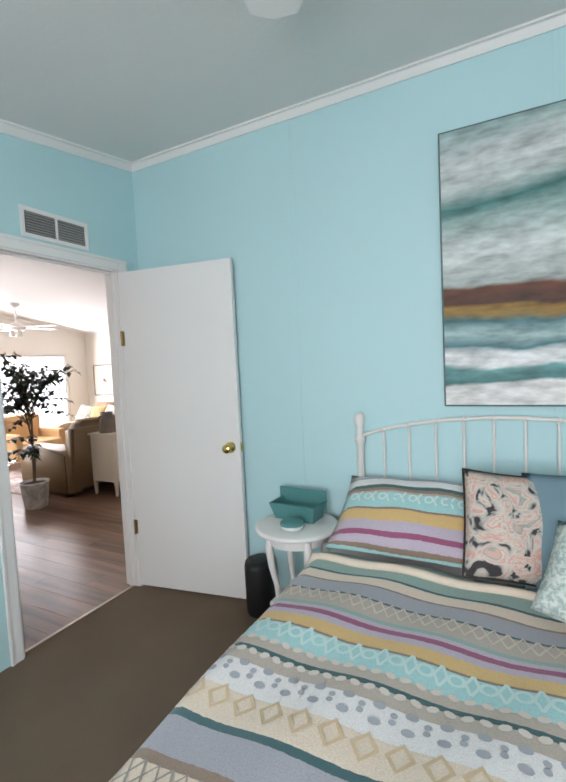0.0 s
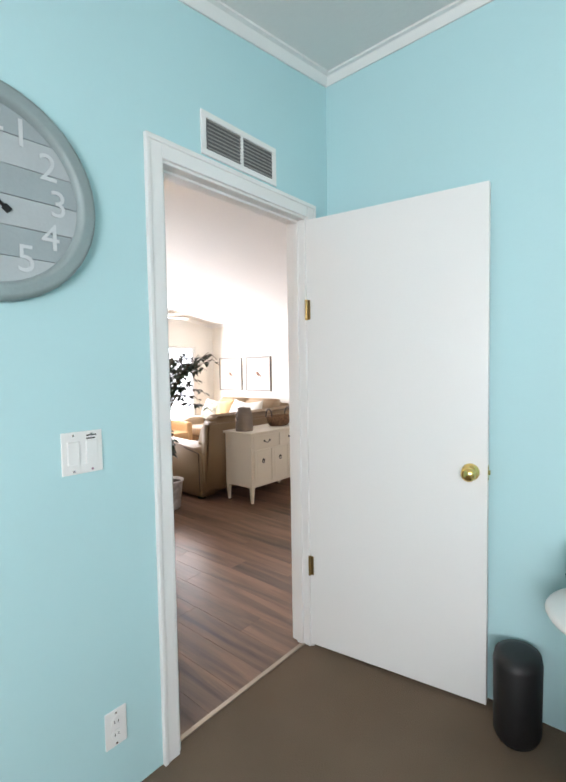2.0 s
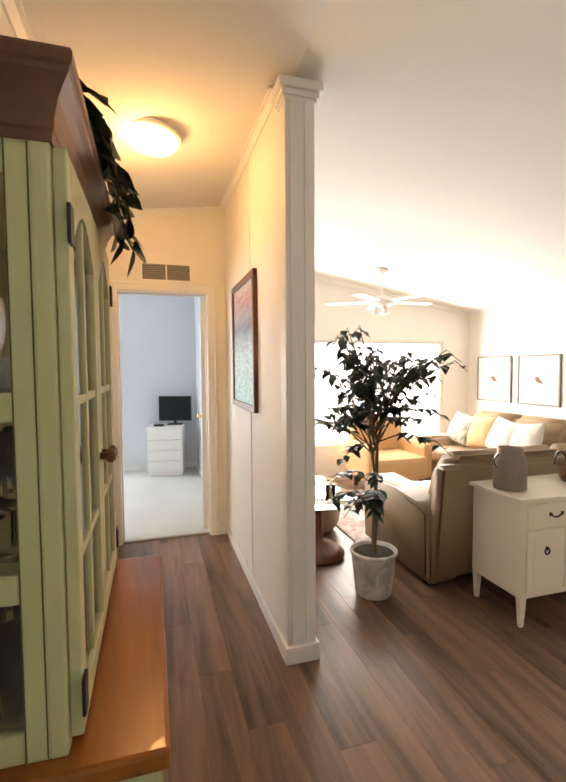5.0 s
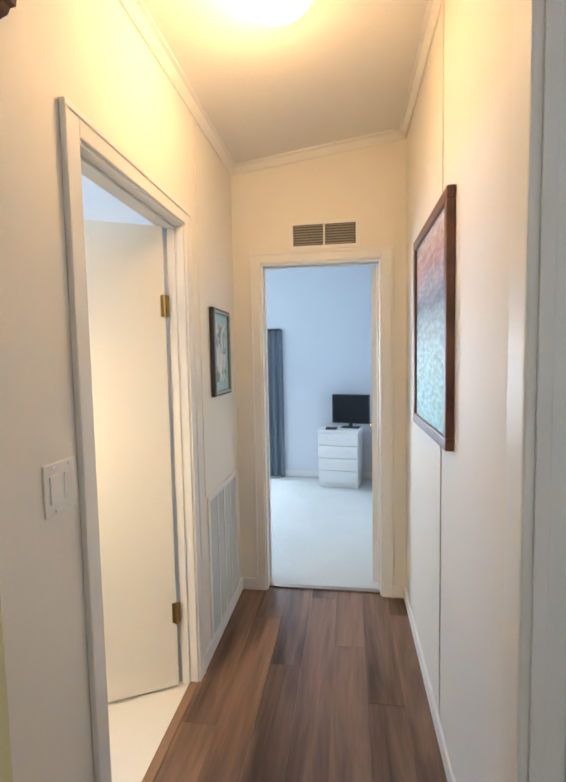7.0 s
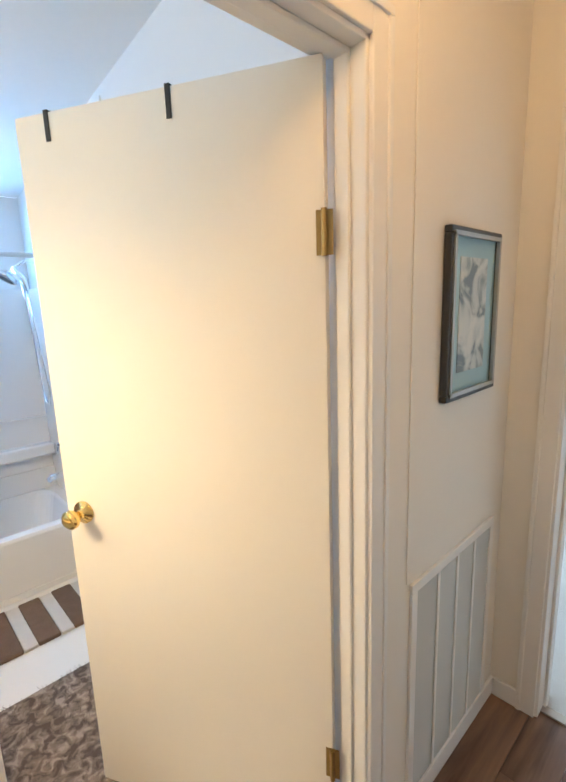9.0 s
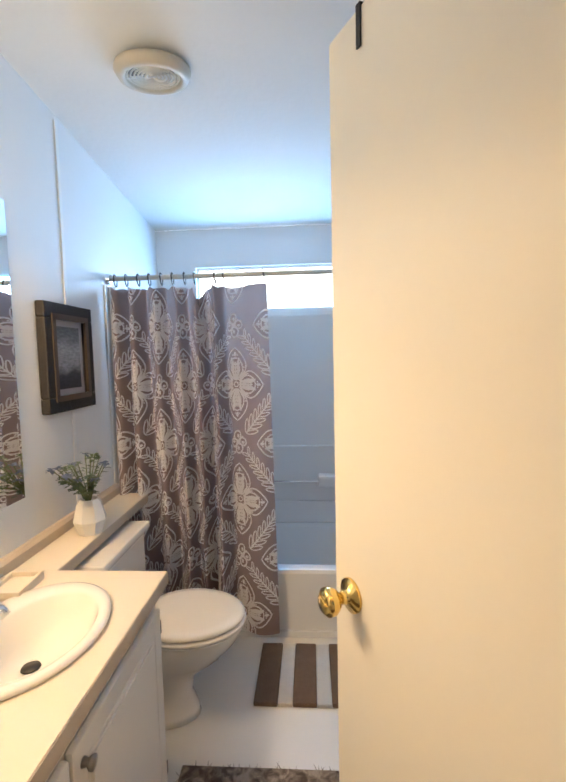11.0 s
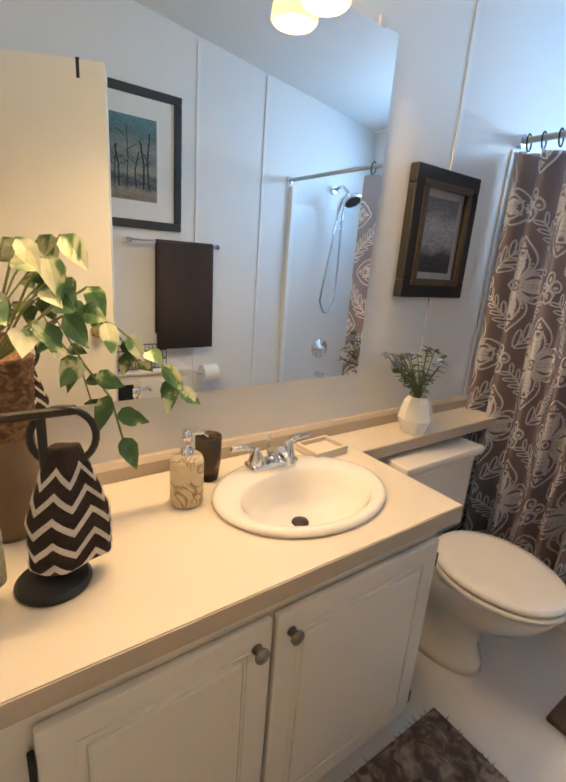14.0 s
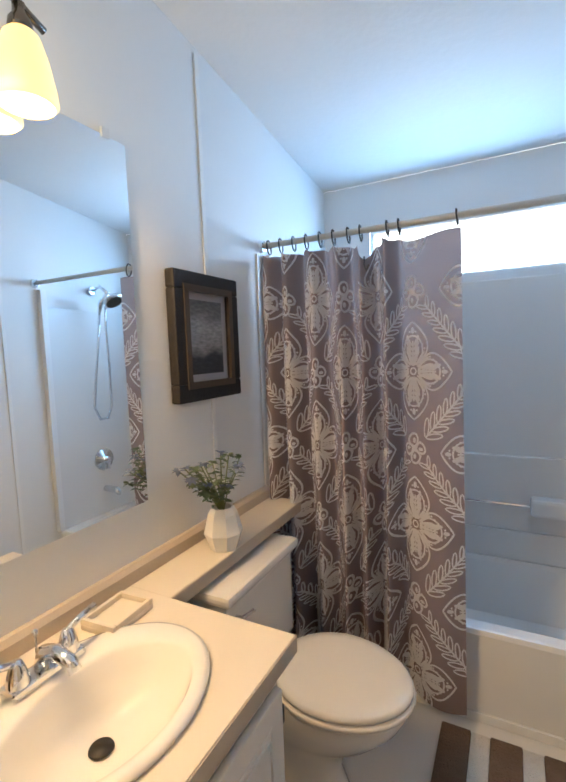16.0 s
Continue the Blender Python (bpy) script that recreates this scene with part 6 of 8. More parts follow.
backdrop("backdrop_living", pose(-5.9, 2.3, 1.2, 0, 0, 90), 4.0, 3.2)
backdrop("backdrop_far_room", pose(-7.2, -2.2, 1.2, 0, 0, 90), 3.6, 3.0)
backdrop("backdrop_bathroom", pose(-2.1, -4.5, 2.1), 3.0, 2.0, SKY_LIGHT)
backdrop("backdrop_bedroom", pose(2.15, -4.6, 1.5), 3.6, 3.0)

# ---- far bedroom
_o = thing("chest_of_drawers", "white four-drawer chest against the far bedroom wall", "dresser", pose(-6.08, -0.47, 0, 0, 0, 80))
part("body", boxes((-0.225, 0.225, -0.2, 0.2, 0.05, 0.635), bevel=0.003), WHITE, _o)
part("top", boxes((-0.235, 0.235, -0.21, 0.205, 0.635, 0.655), bevel=0.003), WHITE, _o)
part("plinth", boxes((-0.215, 0.215, -0.18, 0.19, 0.0, 0.05)), WHITE, _o)
for _k in range(4):
    _d = part("drawer", boxes((-0.215, 0.215, -0.214, -0.2, 0.07 + 0.14 * _k, 0.20 + 0.14 * _k), bevel=0.003), WHITE, _o)
    for _x in (-0.12, 0.12):
        part("drawer_knob", lathe(bmesh.new(), [(0, 0), (0.006, 0), (0.011, 0.014), (0, 0.018)], 10), WHITE, _d).matrix_basis = pose(_x, -0.214, 0.135 + 0.14 * _k, 90)
TV_GLASS = surface("black_glass", (0.006, 0.007, 0.008), 0.15, bump=0)
TV_GLASS.node_tree.nodes["Principled BSDF"].inputs["Specular IOR Level"].default_value = 0.2
_o = thing("television", "small black flat television on the white chest", "television", pose(-6.08, -0.36, 0.656, 0, 0, 74))
part("casing", boxes((-0.22, 0.22, 0.0, 0.03, 0.05, 0.385), bevel=0.004), BLACK, _o)
part("screen", boxes((-0.208, 0.208, -0.0015, -0.0003, 0.062, 0.373)), TV_GLASS, _o, "glossy black screen")
part("stand", boxes((-0.10, 0.10, -0.05, 0.07, 0.0, 0.012), (-0.02, 0.02, 0.0, 0.02, 0.012, 0.06), bevel=0.003), BLACK, _o)
_o = thing("media_box", "small black media box beside the television", "media box", pose(-5.97, -0.575, 0.656, 0, 0, 80))
part("body", boxes((-0.06, 0.06, -0.05, 0.05, 0, 0.022), bevel=0.004), BLACK, _o)
window("window_3", "x", -6.45, -6.35, -2.9, -1.38, 0.5, 1.85, "white framed window of the far bedroom")


def drape(name, label, m, width, height, waves, depth, material, category="curtain"):
    ob = thing(name, label, category, m)
    bm = bmesh.new()
    n, k = waves * 10, 12
    g = []
    for i in range(n + 1):
        f = i / n
        col = []
        for j in range(k + 1):
            h = j / k
            a = depth * (0.6 + 0.4 * h) * math.sin(2 * math.pi * waves * f + 0.4 * math.sin(3 * h))
            col.append(bm.verts.new((width * (f - 0.5), a, height * (1 - h))))
        g.append(col)
    for i in range(n):
        for j in range(k):
            bm.faces.new((g[i][j], g[i + 1][j], g[i + 1][j + 1], g[i][j + 1]))
    c = part("cloth", bm, material, ob, smooth=True)
    c.modifiers.new("thickness", "SOLIDIFY").thickness = 0.004
    return ob


GREY_CLOTH = surface("slate_blue_cloth", (0.14, 0.17, 0.21), 0.9, vary=0.1, grain=160, bump=0.2)
drape("curtain", "slate grey full-length curtain beside the far window", pose(-6.27, -1.29, 0.02, 0, 0, 90), 0.25, 1.79, 3, 0.03, GREY_CLOTH)
_o = thing("curtain_rod", "dark metal rod above the far bedroom window", "curtain rod", pose(-6.31, -2.2, 0.375, 0, 0, 90))
part("rod", tube(bmesh.new(), [(-0.75, -0.04, 1.44), (1.02, -0.04, 1.44)], 0.012, 8), DARK_METAL, _o)
# ---- bathroom things
LAMINATE = surface("cream_laminate", (0.74, 0.65, 0.53), 0.3, vary=0.04, scale=5, grain=110, bump=0.02)
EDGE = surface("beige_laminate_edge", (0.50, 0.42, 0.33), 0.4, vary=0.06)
CERAMIC = surface("white_ceramic", (0.80, 0.76, 0.70), 0.10, vary=0.02, bump=0, coat=0.3)
CABINET = surface("white_cabinet_vinyl", (0.74, 0.71, 0.66), 0.4, vary=0.03, scale=5)
ACRYLIC = surface("white_acrylic", (0.78, 0.77, 0.75), 0.18, vary=0.02, bump=0)
VX, VY0, VY1, VZ = -1.885, -2.265, -1.18, 0.78
_o = thing("vanity_cabinet", "white bathroom vanity cabinet with raised-panel doors", "cabinet")
part("body", boxes((VX + 0.025, VX + 0.043, VY0 + 0.045, VY1, 0.09, VZ - 0.04), (VX + 0.043, -1.368, VY0 + 0.045, VY0 + 0.063, 0.09, VZ - 0.04), (VX + 0.043, -1.368, VY1 - 0.018, VY1, 0.09, VZ - 0.04), (VX + 0.043, -1.368, VY0 + 0.063, VY1 - 0.018, 0.09, 0.108)), CABINET, _o)
part("plinth", boxes((VX + 0.09, -1.368, VY0 + 0.05, VY1, 0.0, 0.09)), CABINET, _o)
for _y0, _y1, _ky in ((VY0 + 0.055, -1.715, -1.75), (-1.705, -1.31, -1.67)):
    _d = part("door", boxes((VX + 0.006, VX + 0.024, _y0, _y1, 0.12, 0.695), bevel=0.006), CABINET, _o)
    part("raised_panel", boxes((VX + 0.001, VX + 0.007, _y0 + 0.065, _y1 - 0.065, 0.185, 0.63), bevel=0.006), CABINET, _d)
    part("panel_groove", boxes((VX + 0.0045, VX + 0.0062, _y0 + 0.05, _y1 - 0.05, 0.17, 0.175), (VX + 0.0045, VX + 0.0062, _y0 + 0.05, _y1 - 0.05, 0.640, 0.645), (VX + 0.0045, VX + 0.0062, _y0 + 0.05, _y0 + 0.055, 0.175, 0.64), (VX + 0.0045, VX + 0.0062, _y1 - 0.055, _y1 - 0.05, 0.175, 0.64)), CABINET, _d)
    _k = part("knob", lathe(bmesh.new(), [(0, 0), (0.011, 0), (0.008, 0.010), (0.015, 0.017), (0.015, 0.023), (0, 0.026)], 16), surface("brushed_nickel", (0.30, 0.28, 0.26), 0.3, 1.0), _d, "small dark nickel knob", True)
    _k.matrix_basis = pose(VX + 0.006, _ky, 0.645, 0, -90, 0)
for _z in (0.17, 0.63):
    part("hinge", boxes((VX + 0.002, VX + 0.022, -1.3095, -1.300, _z - 0.022, _z + 0.022), bevel=0.002), BLACK, _o, "black hinge")
    part("hinge", boxes((VX + 0.008, VX + 0.026, VY0 + 0.047, VY0 + 0.055, _z - 0.02, _z + 0.02)), DARK_METAL, _o)

# worktop with a round cut for the basin
SINK = (-1.645, -1.94)
def _ellipse(n, rx, ry):
    return [(SINK[0] + rx * math.cos(2 * math.pi * i / n), SINK[1] + ry * math.sin(2 * math.pi * i / n)) for i in range(n)]
_bm = bmesh.new()
_n = 48
_in = _ellipse(_n, 0.165, 0.214)
_outer = []
for _x, _y in _in:
    _dx, _dy = _x - SINK[0], _y - SINK[1]
    _c = []
    if _dx > 1e-9: _c.append((-1.366 - SINK[0]) / _dx)
    if _dx < -1e-9: _c.append((VX - SINK[0]) / _dx)
    if _dy > 1e-9: _c.append((VY1 - SINK[1]) / _dy)
    if _dy < -1e-9: _c.append((VY0 - SINK[1]) / _dy)
    _k = min(_c)
    _outer.append((SINK[0] + _dx * _k, SINK[1] + _dy * _k))
for _cx, _cy in ((VX, VY0), (VX, VY1), (-1.366, VY0), (-1.366, VY1)):
    _j = min(range(_n), key=lambda i: (_outer[i][0] - _cx) ** 2 + (_outer[i][1] - _cy) ** 2)
    _outer[_j] = (_cx, _cy)
_vi, _vo = [_bm.verts.new((x, y, VZ)) for x, y in _in], [_bm.verts.new((x, y, VZ)) for x, y in _outer]
_wi, _wo = [_bm.verts.new((x, y, VZ - 0.04)) for x, y in _in], [_bm.verts.new((x, y, VZ - 0.04)) for x, y in _outer]
for _i in range(_n):
    _j = (_i + 1) % _n
    _bm.faces.new((_vi[_i], _vi[_j], _vo[_j], _vo[_i]))
    _bm.faces.new((_wo[_i], _wo[_j], _wi[_j], _wi[_i]))
    _bm.faces.new((_vo[_i], _vo[_j], _wo[_j], _wo[_i]))
    _bm.faces.new((_vi[_j], _vi[_i], _wi[_i], _wi[_j]))
_o = thing("worktop", "cream laminate vanity worktop with a narrow ledge over the toilet", "worktop")
part("slab", _bm, LAMINATE, _o)
part("ledge", boxes((-1.53, -1.366, -3.06, VY0, VZ - 0.04, VZ), bevel=0.003), LAMINATE, _o)
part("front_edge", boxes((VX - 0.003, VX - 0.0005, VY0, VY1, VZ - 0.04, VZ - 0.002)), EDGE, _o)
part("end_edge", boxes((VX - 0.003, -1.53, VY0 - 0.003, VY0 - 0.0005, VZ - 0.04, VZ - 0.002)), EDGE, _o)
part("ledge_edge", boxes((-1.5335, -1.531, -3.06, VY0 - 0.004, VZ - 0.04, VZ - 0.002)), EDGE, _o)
_bm = bmesh.new()
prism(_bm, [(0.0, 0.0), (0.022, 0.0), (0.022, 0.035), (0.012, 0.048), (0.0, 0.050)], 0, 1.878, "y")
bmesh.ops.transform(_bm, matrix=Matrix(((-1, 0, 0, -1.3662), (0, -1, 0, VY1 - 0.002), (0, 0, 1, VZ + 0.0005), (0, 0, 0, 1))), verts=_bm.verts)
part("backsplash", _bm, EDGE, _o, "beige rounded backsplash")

_o = thing("sink", "oval white drop-in washbasin", "sink", pose(SINK[0], SINK[1], VZ))
_bm = bmesh.new()
# rings of (offset from the wall, half depth, half width, height): the bowl lies towards the front, the tap ledge behind
_rings = [(0.0, 0.174, 0.223, 0.0005), (0.0, 0.184, 0.234, 0.004), (0.0, 0.183, 0.233, 0.012), (0.0, 0.172, 0.222, 0.016), (-0.026, 0.130, 0.186, 0.014), (-0.028, 0.123, 0.178, 0.006), (-0.028, 0.110, 0.160, -0.025), (-0.022, 0.088, 0.118, -0.065), (-0.012, 0.055, 0.075, -0.082), (-0.005, 0.022, 0.022, -0.087)]
_l = [[_bm.verts.new((o + a * math.cos(6.28318 * k / 56), b * math.sin(6.28318 * k / 56), z)) for k in range(56)] for o, a, b, z in _rings]
for _p, _q in zip(_l, _l[1:]):
    for _i in range(56):
        _bm.faces.new((_p[_i], _p[(_i + 1) % 56], _q[(_i + 1) % 56], _q[_i]))
_bm.faces.new(_l[-1])
part("basin", _bm, CERAMIC, _o, smooth=True)
part("drain", lathe(bmesh.new(), [(0, -0.079), (0.021, -0.079), (0.023, -0.083), (0.019, -0.0855), (0, -0.0855)], 20, (-0.005, 0, 0)), DARK_METAL, _o, "dark pop-up drain", True)

_o = thing("faucet", "chrome two-lever centreset bathroom faucet", "faucet", pose(-1.505, -1.94, VZ + 0.0145))
part("base", boxes((-0.026, 0.026, -0.075, 0.075, 0, 0.018), bevel=0.008), CHROME, _o, smooth=False)
part("spout", tube(bmesh.new(), [(0, 0, 0.01), (-0.008, 0, 0.045), (-0.04, 0, 0.056), (-0.08, 0, 0.048), (-0.092, 0, 0.034)], [0.02, 0.019, 0.015, 0.013, 0.012], 14), CHROME, _o, smooth=True)
part("lift_rod", tube(bmesh.new(), [(0.022, 0, 0.02), (0.022, 0, 0.075)], 0.0025, 6), CHROME, _o)
part("lift_rod_tip", lathe(bmesh.new(), [(0, 0.072), (0.006, 0.075), (0.006, 0.083), (0, 0.086)], 10, (0.022, 0, 0)), CHROME, _o, smooth=True)
for _s in (-1, 1):
    part("handle_base", lathe(bmesh.new(), [(0.022, 0.012), (0.02, 0.03), (0.013, 0.052), (0.009, 0.062), (0, 0.064)], 16, (0, _s * 0.052, 0)), CHROME, _o, smooth=True)
    part("lever", tube(bmesh.new(), [(0, _s * 0.05, 0.056), (0.004, _s * 0.085, 0.066), (0.008, _s * 0.125, 0.068)], [0.008, 0.007, 0.009], 10), CHROME, _o, smooth=True)

_o = thing("soap_dispenser", "cream marbled soap dispenser with a chrome pump", "soap dispenser", pose(-1.55, -1.672, VZ + 0.001))
MARBLE = mottled("cream_marble", [(0.44, (0.66, 0.55, 0.38)), (0.50, (0.30, 0.17, 0.07)), (0.53, (0.66, 0.55, 0.38)), (0.7, (0.70, 0.60, 0.44))], 9, 0.3, 2.5)
part("bottle", lathe(bmesh.new(), [(0, 0), (0.036, 0), (0.038, 0.006), (0.038, 0.105), (0.034, 0.116), (0.018, 0.119), (0, 0.12)], 26), MARBLE, _o, smooth=True)
part("pump", lathe(bmesh.new(), [(0.015, 0.118), (0.015, 0.132), (0.006, 0.134), (0.006, 0.150), (0.011, 0.152), (0.011, 0.176), (0, 0.177)], 16), CHROME, _o, smooth=True)
part("nozzle", tube(bmesh.new(), [(0, 0, 0.168), (-0.012, -0.035, 0.170), (-0.014, -0.045, 0.162)], 0.004, 8), CHROME, _o)
_o = thing("tumbler", "dark bronze bathroom tumbler", "tumbler", pose(-1.468, -1.765, VZ + 0.001))
part("body", lathe(bmesh.new(), [(0, 0), (0.027, 0), (0.033, 0.05), (0.034, 0.118), (0.031, 0.118), (0.028, 0.05), (0.02, 0.01), (0, 0.01)], 24), surface("dark_bronze_glaze", (0.07, 0.05, 0.035), 0.25, 0.6, vary=0.3, scale=20), _o, smooth=True)
_o = thing("soap_dish", "cream rectangular soap dish", "soap dish", pose(-1.475, -2.145, VZ + 0.001, 0, 0, 4))
part("body", boxes((-0.05, 0.05, -0.065, 0.065, 0, 0.012), (-0.05, 0.05, -0.065, -0.055, 0.012, 0.026), (-0.05, 0.05, 0.055, 0.065, 0.012, 0.026), (-0.05, -0.04, -0.055, 0.055, 0.012, 0.026), (0.04, 0.05, -0.055, 0.055, 0.012, 0.026), bevel=0.002), LAMINATE, _o)

# towel stand with a chevron towel
_o = thing("towel_stand", "dark metal counter stand with a ring for a small towel", "towel stand", pose(-1.69, -1.372, VZ + 0.001))
part("base", lathe(bmesh.new(), [(0, 0), (0.058, 0), (0.060, 0.007), (0.052, 0.015), (0.048, 0.014), (0.042, 0.02), (0.012, 0.024), (0, 0.026)], 34), BLACK, _o, smooth=True)
part("pole", tube(bmesh.new(), [(0, 0, 0.02), (0, 0, 0.30)], 0.007, 10), BLACK, _o)
part("arm", tube(bmesh.new(), [(0, -0.05, 0.305), (0, 0.16, 0.305)], 0.008, 10), DARK_METAL, _o)
for _y in (-0.03, 0.13):
    part("ring", tube(bmesh.new(), [(0.012 * math.sin(2 * math.pi * k / 26), _y + 0.046 * math.sin(2 * math.pi * k / 26), 0.262 + 0.048 * math.cos(2 * math.pi * k / 26)) for k in range(26)], 0.006, 8, True), BLACK, _o, smooth=True)
_o = thing("hand_towel", "small brown and cream chevron towel gathered through the ring", "towel", pose(-1.69, -1.402, VZ + 0.012))
def _towel_at(u, v, lift=0.0):
    w = 0.024 + 0.034 * min(1.0, v / 0.12) + 0.006 * math.sin(9 * v)
    a = u * math.pi * 2
    return Vector(((0.018 + 0.018 * min(1, v / 0.15) + lift) * math.cos(a) * (1 + 0.25 * math.sin(3 * a)), (w + lift) * math.sin(a), 0.235 - v))
_bm = bmesh.new()
_g = [[_bm.verts.new(_towel_at(i / 32, 0.205 * j / 14)) for j in range(15)] for i in range(32)]
for _i in range(32):
    for _j in range(14):
        _bm.faces.new((_g[_i][_j], _g[(_i + 1) % 32][_j], _g[(_i + 1) % 32][_j + 1], _g[_i][_j + 1]))
_bm.faces.new([_g[i][0] for i in range(32)])
part("cloth", _bm, surface("brown_terry", (0.035, 0.022, 0.018), 1.0, vary=0.3, grain=200, bump=0.8), _o, smooth=True)
_bm = bmesh.new()
for _k in range(5):
    _pts = []
    for _i in range(49):
        _u = _i / 48
        _tri = abs(((_u * 6) % 1) - 0.5) * 2
        _pts.append((_u, 0.022 + 0.040 * _k + 0.030 * _tri))
    _rows = [(_bm.verts.new(_towel_at(u, min(v, 0.203), 0.0025)), _bm.verts.new(_towel_at(u, min(v + 0.013, 0.204), 0.0025))) for u, v in _pts]
    for _p, _q in zip(_rows, _rows[1:]):
        _bm.faces.new((_p[0], _p[1], _q[1], _q[0]))
part("chevron_print", _bm, surface("cream_terry", (0.66, 0.60, 0.54), 1.0, vary=0.1, grain=200, bump=0.8), _o, "cream zigzag stripes")

_o = thing("hand_towel", "pale sage green towel hanging from the counter stand", "towel", pose(-1.69, -1.242, VZ + 0.012))
_bm = bmesh.new()
_g = [[_bm.verts.new(_towel_at(i / 24, 0.21 * j / 12)) for j in range(13)] for i in range(24)]
for _i in range(24):
    for _j in range(12):
        _bm.faces.new((_g[_i][_j], _g[(_i + 1) % 24][_j], _g[(_i + 1) % 24][_j + 1], _g[_i][_j + 1]))
_bm.faces.new([_g[i][0] for i in range(24)])
part("cloth", _bm, surface("sage_terry", (0.42, 0.42, 0.30), 1.0, vary=0.2, grain=200, bump=0.8), _o, smooth=True)

# tall vase with trailing leaves
_o = thing("tall_vase", "tall brown wicker-topped vase with trailing variegated leaves", "vase", pose(-1.475, -1.33, VZ + 0.001))
part("lower_body", lathe(bmesh.new(), [(0, 0), (0.062, 0), (0.066, 0.02), (0.052, 0.20)], 26), surface("taupe_ceramic", (0.20, 0.13, 0.075), 0.5, vary=0.2), _o, smooth=True)
part("wicker_band", lathe(bmesh.new(), [(0.052 + 0.003 * (k % 2) + 0.0004 * k, 0.20 + 0.006 * k) for k in range(26)] + [(0.055, 0.352), (0.0, 0.33)], 26), WICKER, _o, "woven wicker neck")
random.seed(8)
_bm, _sm = bmesh.new(), bmesh.new()
def spray(pts, n, lo, hi, start=0.3):
    pts = [Vector(p) for p in pts]
    tube(_sm, pts, 0.0024, 5)
    for j in range(n):
        f = start + (1 - start) * j / max(1, n - 1)
        k = min(len(pts) - 2, int(f * (len(pts) - 1)))
        q = pts[k].lerp(pts[k + 1], f * (len(pts) - 1) - k)
        a = random.uniform(-1.0, 1.0)
        leaf_mesh(_bm, q, (-0.35 + 0.3 * a, -0.5 - 0.4 * random.random() if j % 2 else 0.5 * a, random.uniform(-0.9, 0.1)), (-1, 0, 0.5), random.uniform(lo, hi), random.uniform(lo, hi) * 0.72, 0.3, True)
# the long spray to the soap bottle, the hanging one, and the tuft above the neck
spray([(0, 0, 0.34), (-0.03, -0.10, 0.45), (-0.04, -0.20, 0.41), (-0.04, -0.29, 0.33), (-0.04, -0.335, 0.26)], 8, 0.05, 0.07, 0.25)
spray([(0, 0, 0.34), (-0.05, -0.10, 0.42), (-0.04, -0.145, 0.33), (-0.04, -0.19, 0.26), (-0.04, -0.21, 0.17)], 5, 0.05, 0.07, 0.45)
for _p in ((-0.03, -0.05, 0.56), (-0.02, -0.12, 0.57), (-0.03, -0.10, 0.50), (-0.02, -0.16, 0.48), (-0.04, 0.0, 0.47), (-0.05, -0.06, 0.42), (-0.04, 0.06, 0.46), (-0.05, -0.11, 0.43)):
    spray([(0, 0, 0.34), (_p[0] * 0.6, _p[1] * 0.5, 0.34 + (_p[2] - 0.34) * 0.6), _p], 2, 0.05, 0.07, 0.8)
part("stems", _sm, VINE, _o)
part("leaves", _bm, POTHOS, _o, "green and cream heart-shaped leaves")

# small white vase on the ledge
_o = thing("flower_vase", "faceted white vase with muted blue and green flowers", "vase", pose(-1.488, -2.565, VZ + 0.001) @ Matrix.Diagonal((1.2, 1.2, 1.2, 1)))
part("vase", lathe(bmesh.new(), [(0, 0), (0.036, 0), (0.052, 0.045), (0.040, 0.095), (0.030, 0.112), (0.026, 0.112), (0.034, 0.09), (0, 0.02)], 8), PORCELAIN, _o, "faceted white vase")
random.seed(13)
_bm, _sm, _fm = bmesh.new(), bmesh.new(), bmesh.new()
for _k in range(22):
    _a, _r, _z = random.uniform(0, 6.28), random.uniform(0.02, 0.13), random.uniform(0.17, 0.27)
    _tip = Vector((min(0.05, _r * math.cos(_a)), _r * 1.1 * math.sin(_a), _z))
    tube(_sm, [Vector((0, 0, 0.09)), Vector((0.3 * _tip.x, 0.3 * _tip.y, 0.15)), _tip], 0.0018, 5)
    for _j in range(5):
        _q = Vector((0, 0, 0.1)).lerp(_tip, 0.4 + 0.12 * _j)
        _b = random.uniform(0, 6.28)
        leaf_mesh(_bm, _q, (math.cos(_b), math.sin(_b), 0.3), (0, 0, 1), 0.028, 0.012)
    for _j in range(9):
        _b = random.uniform(0, 6.28)
        leaf_mesh(_fm if _k % 2 else _bm, _tip, (math.cos(_b), math.sin(_b), random.uniform(-0.3, 0.8)), (0, 0, 1), 0.020, 0.013)
part("stems", _sm, VINE, _o)
part("leaves", _bm, surface("sage_leaf", (0.09, 0.13, 0.06), 0.7, vary=0.3), _o)
part("blossoms", _fm, surface("dusty_blue_petals", (0.16, 0.19, 0.27), 0.8, vary=0.3), _o, "dusty blue blossoms")

# wall mirror
_o = thing("mirror", "large frameless wall mirror above the vanity", "mirror", pose(-1.3665, -1.80, 0))
part("glass", boxes((-0.006, 0.0, -0.565, 0.575, 0.985, 1.965)), MIRROR, _o)
for _y in (-0.50, 0.50):
    part("clip", boxes((-0.010, 0.0, _y - 0.012, _y + 0.012, 1.958, 1.985), bevel=0.002), surface("clear_clip", (0.7, 0.7, 0.7), 0.3), _o)

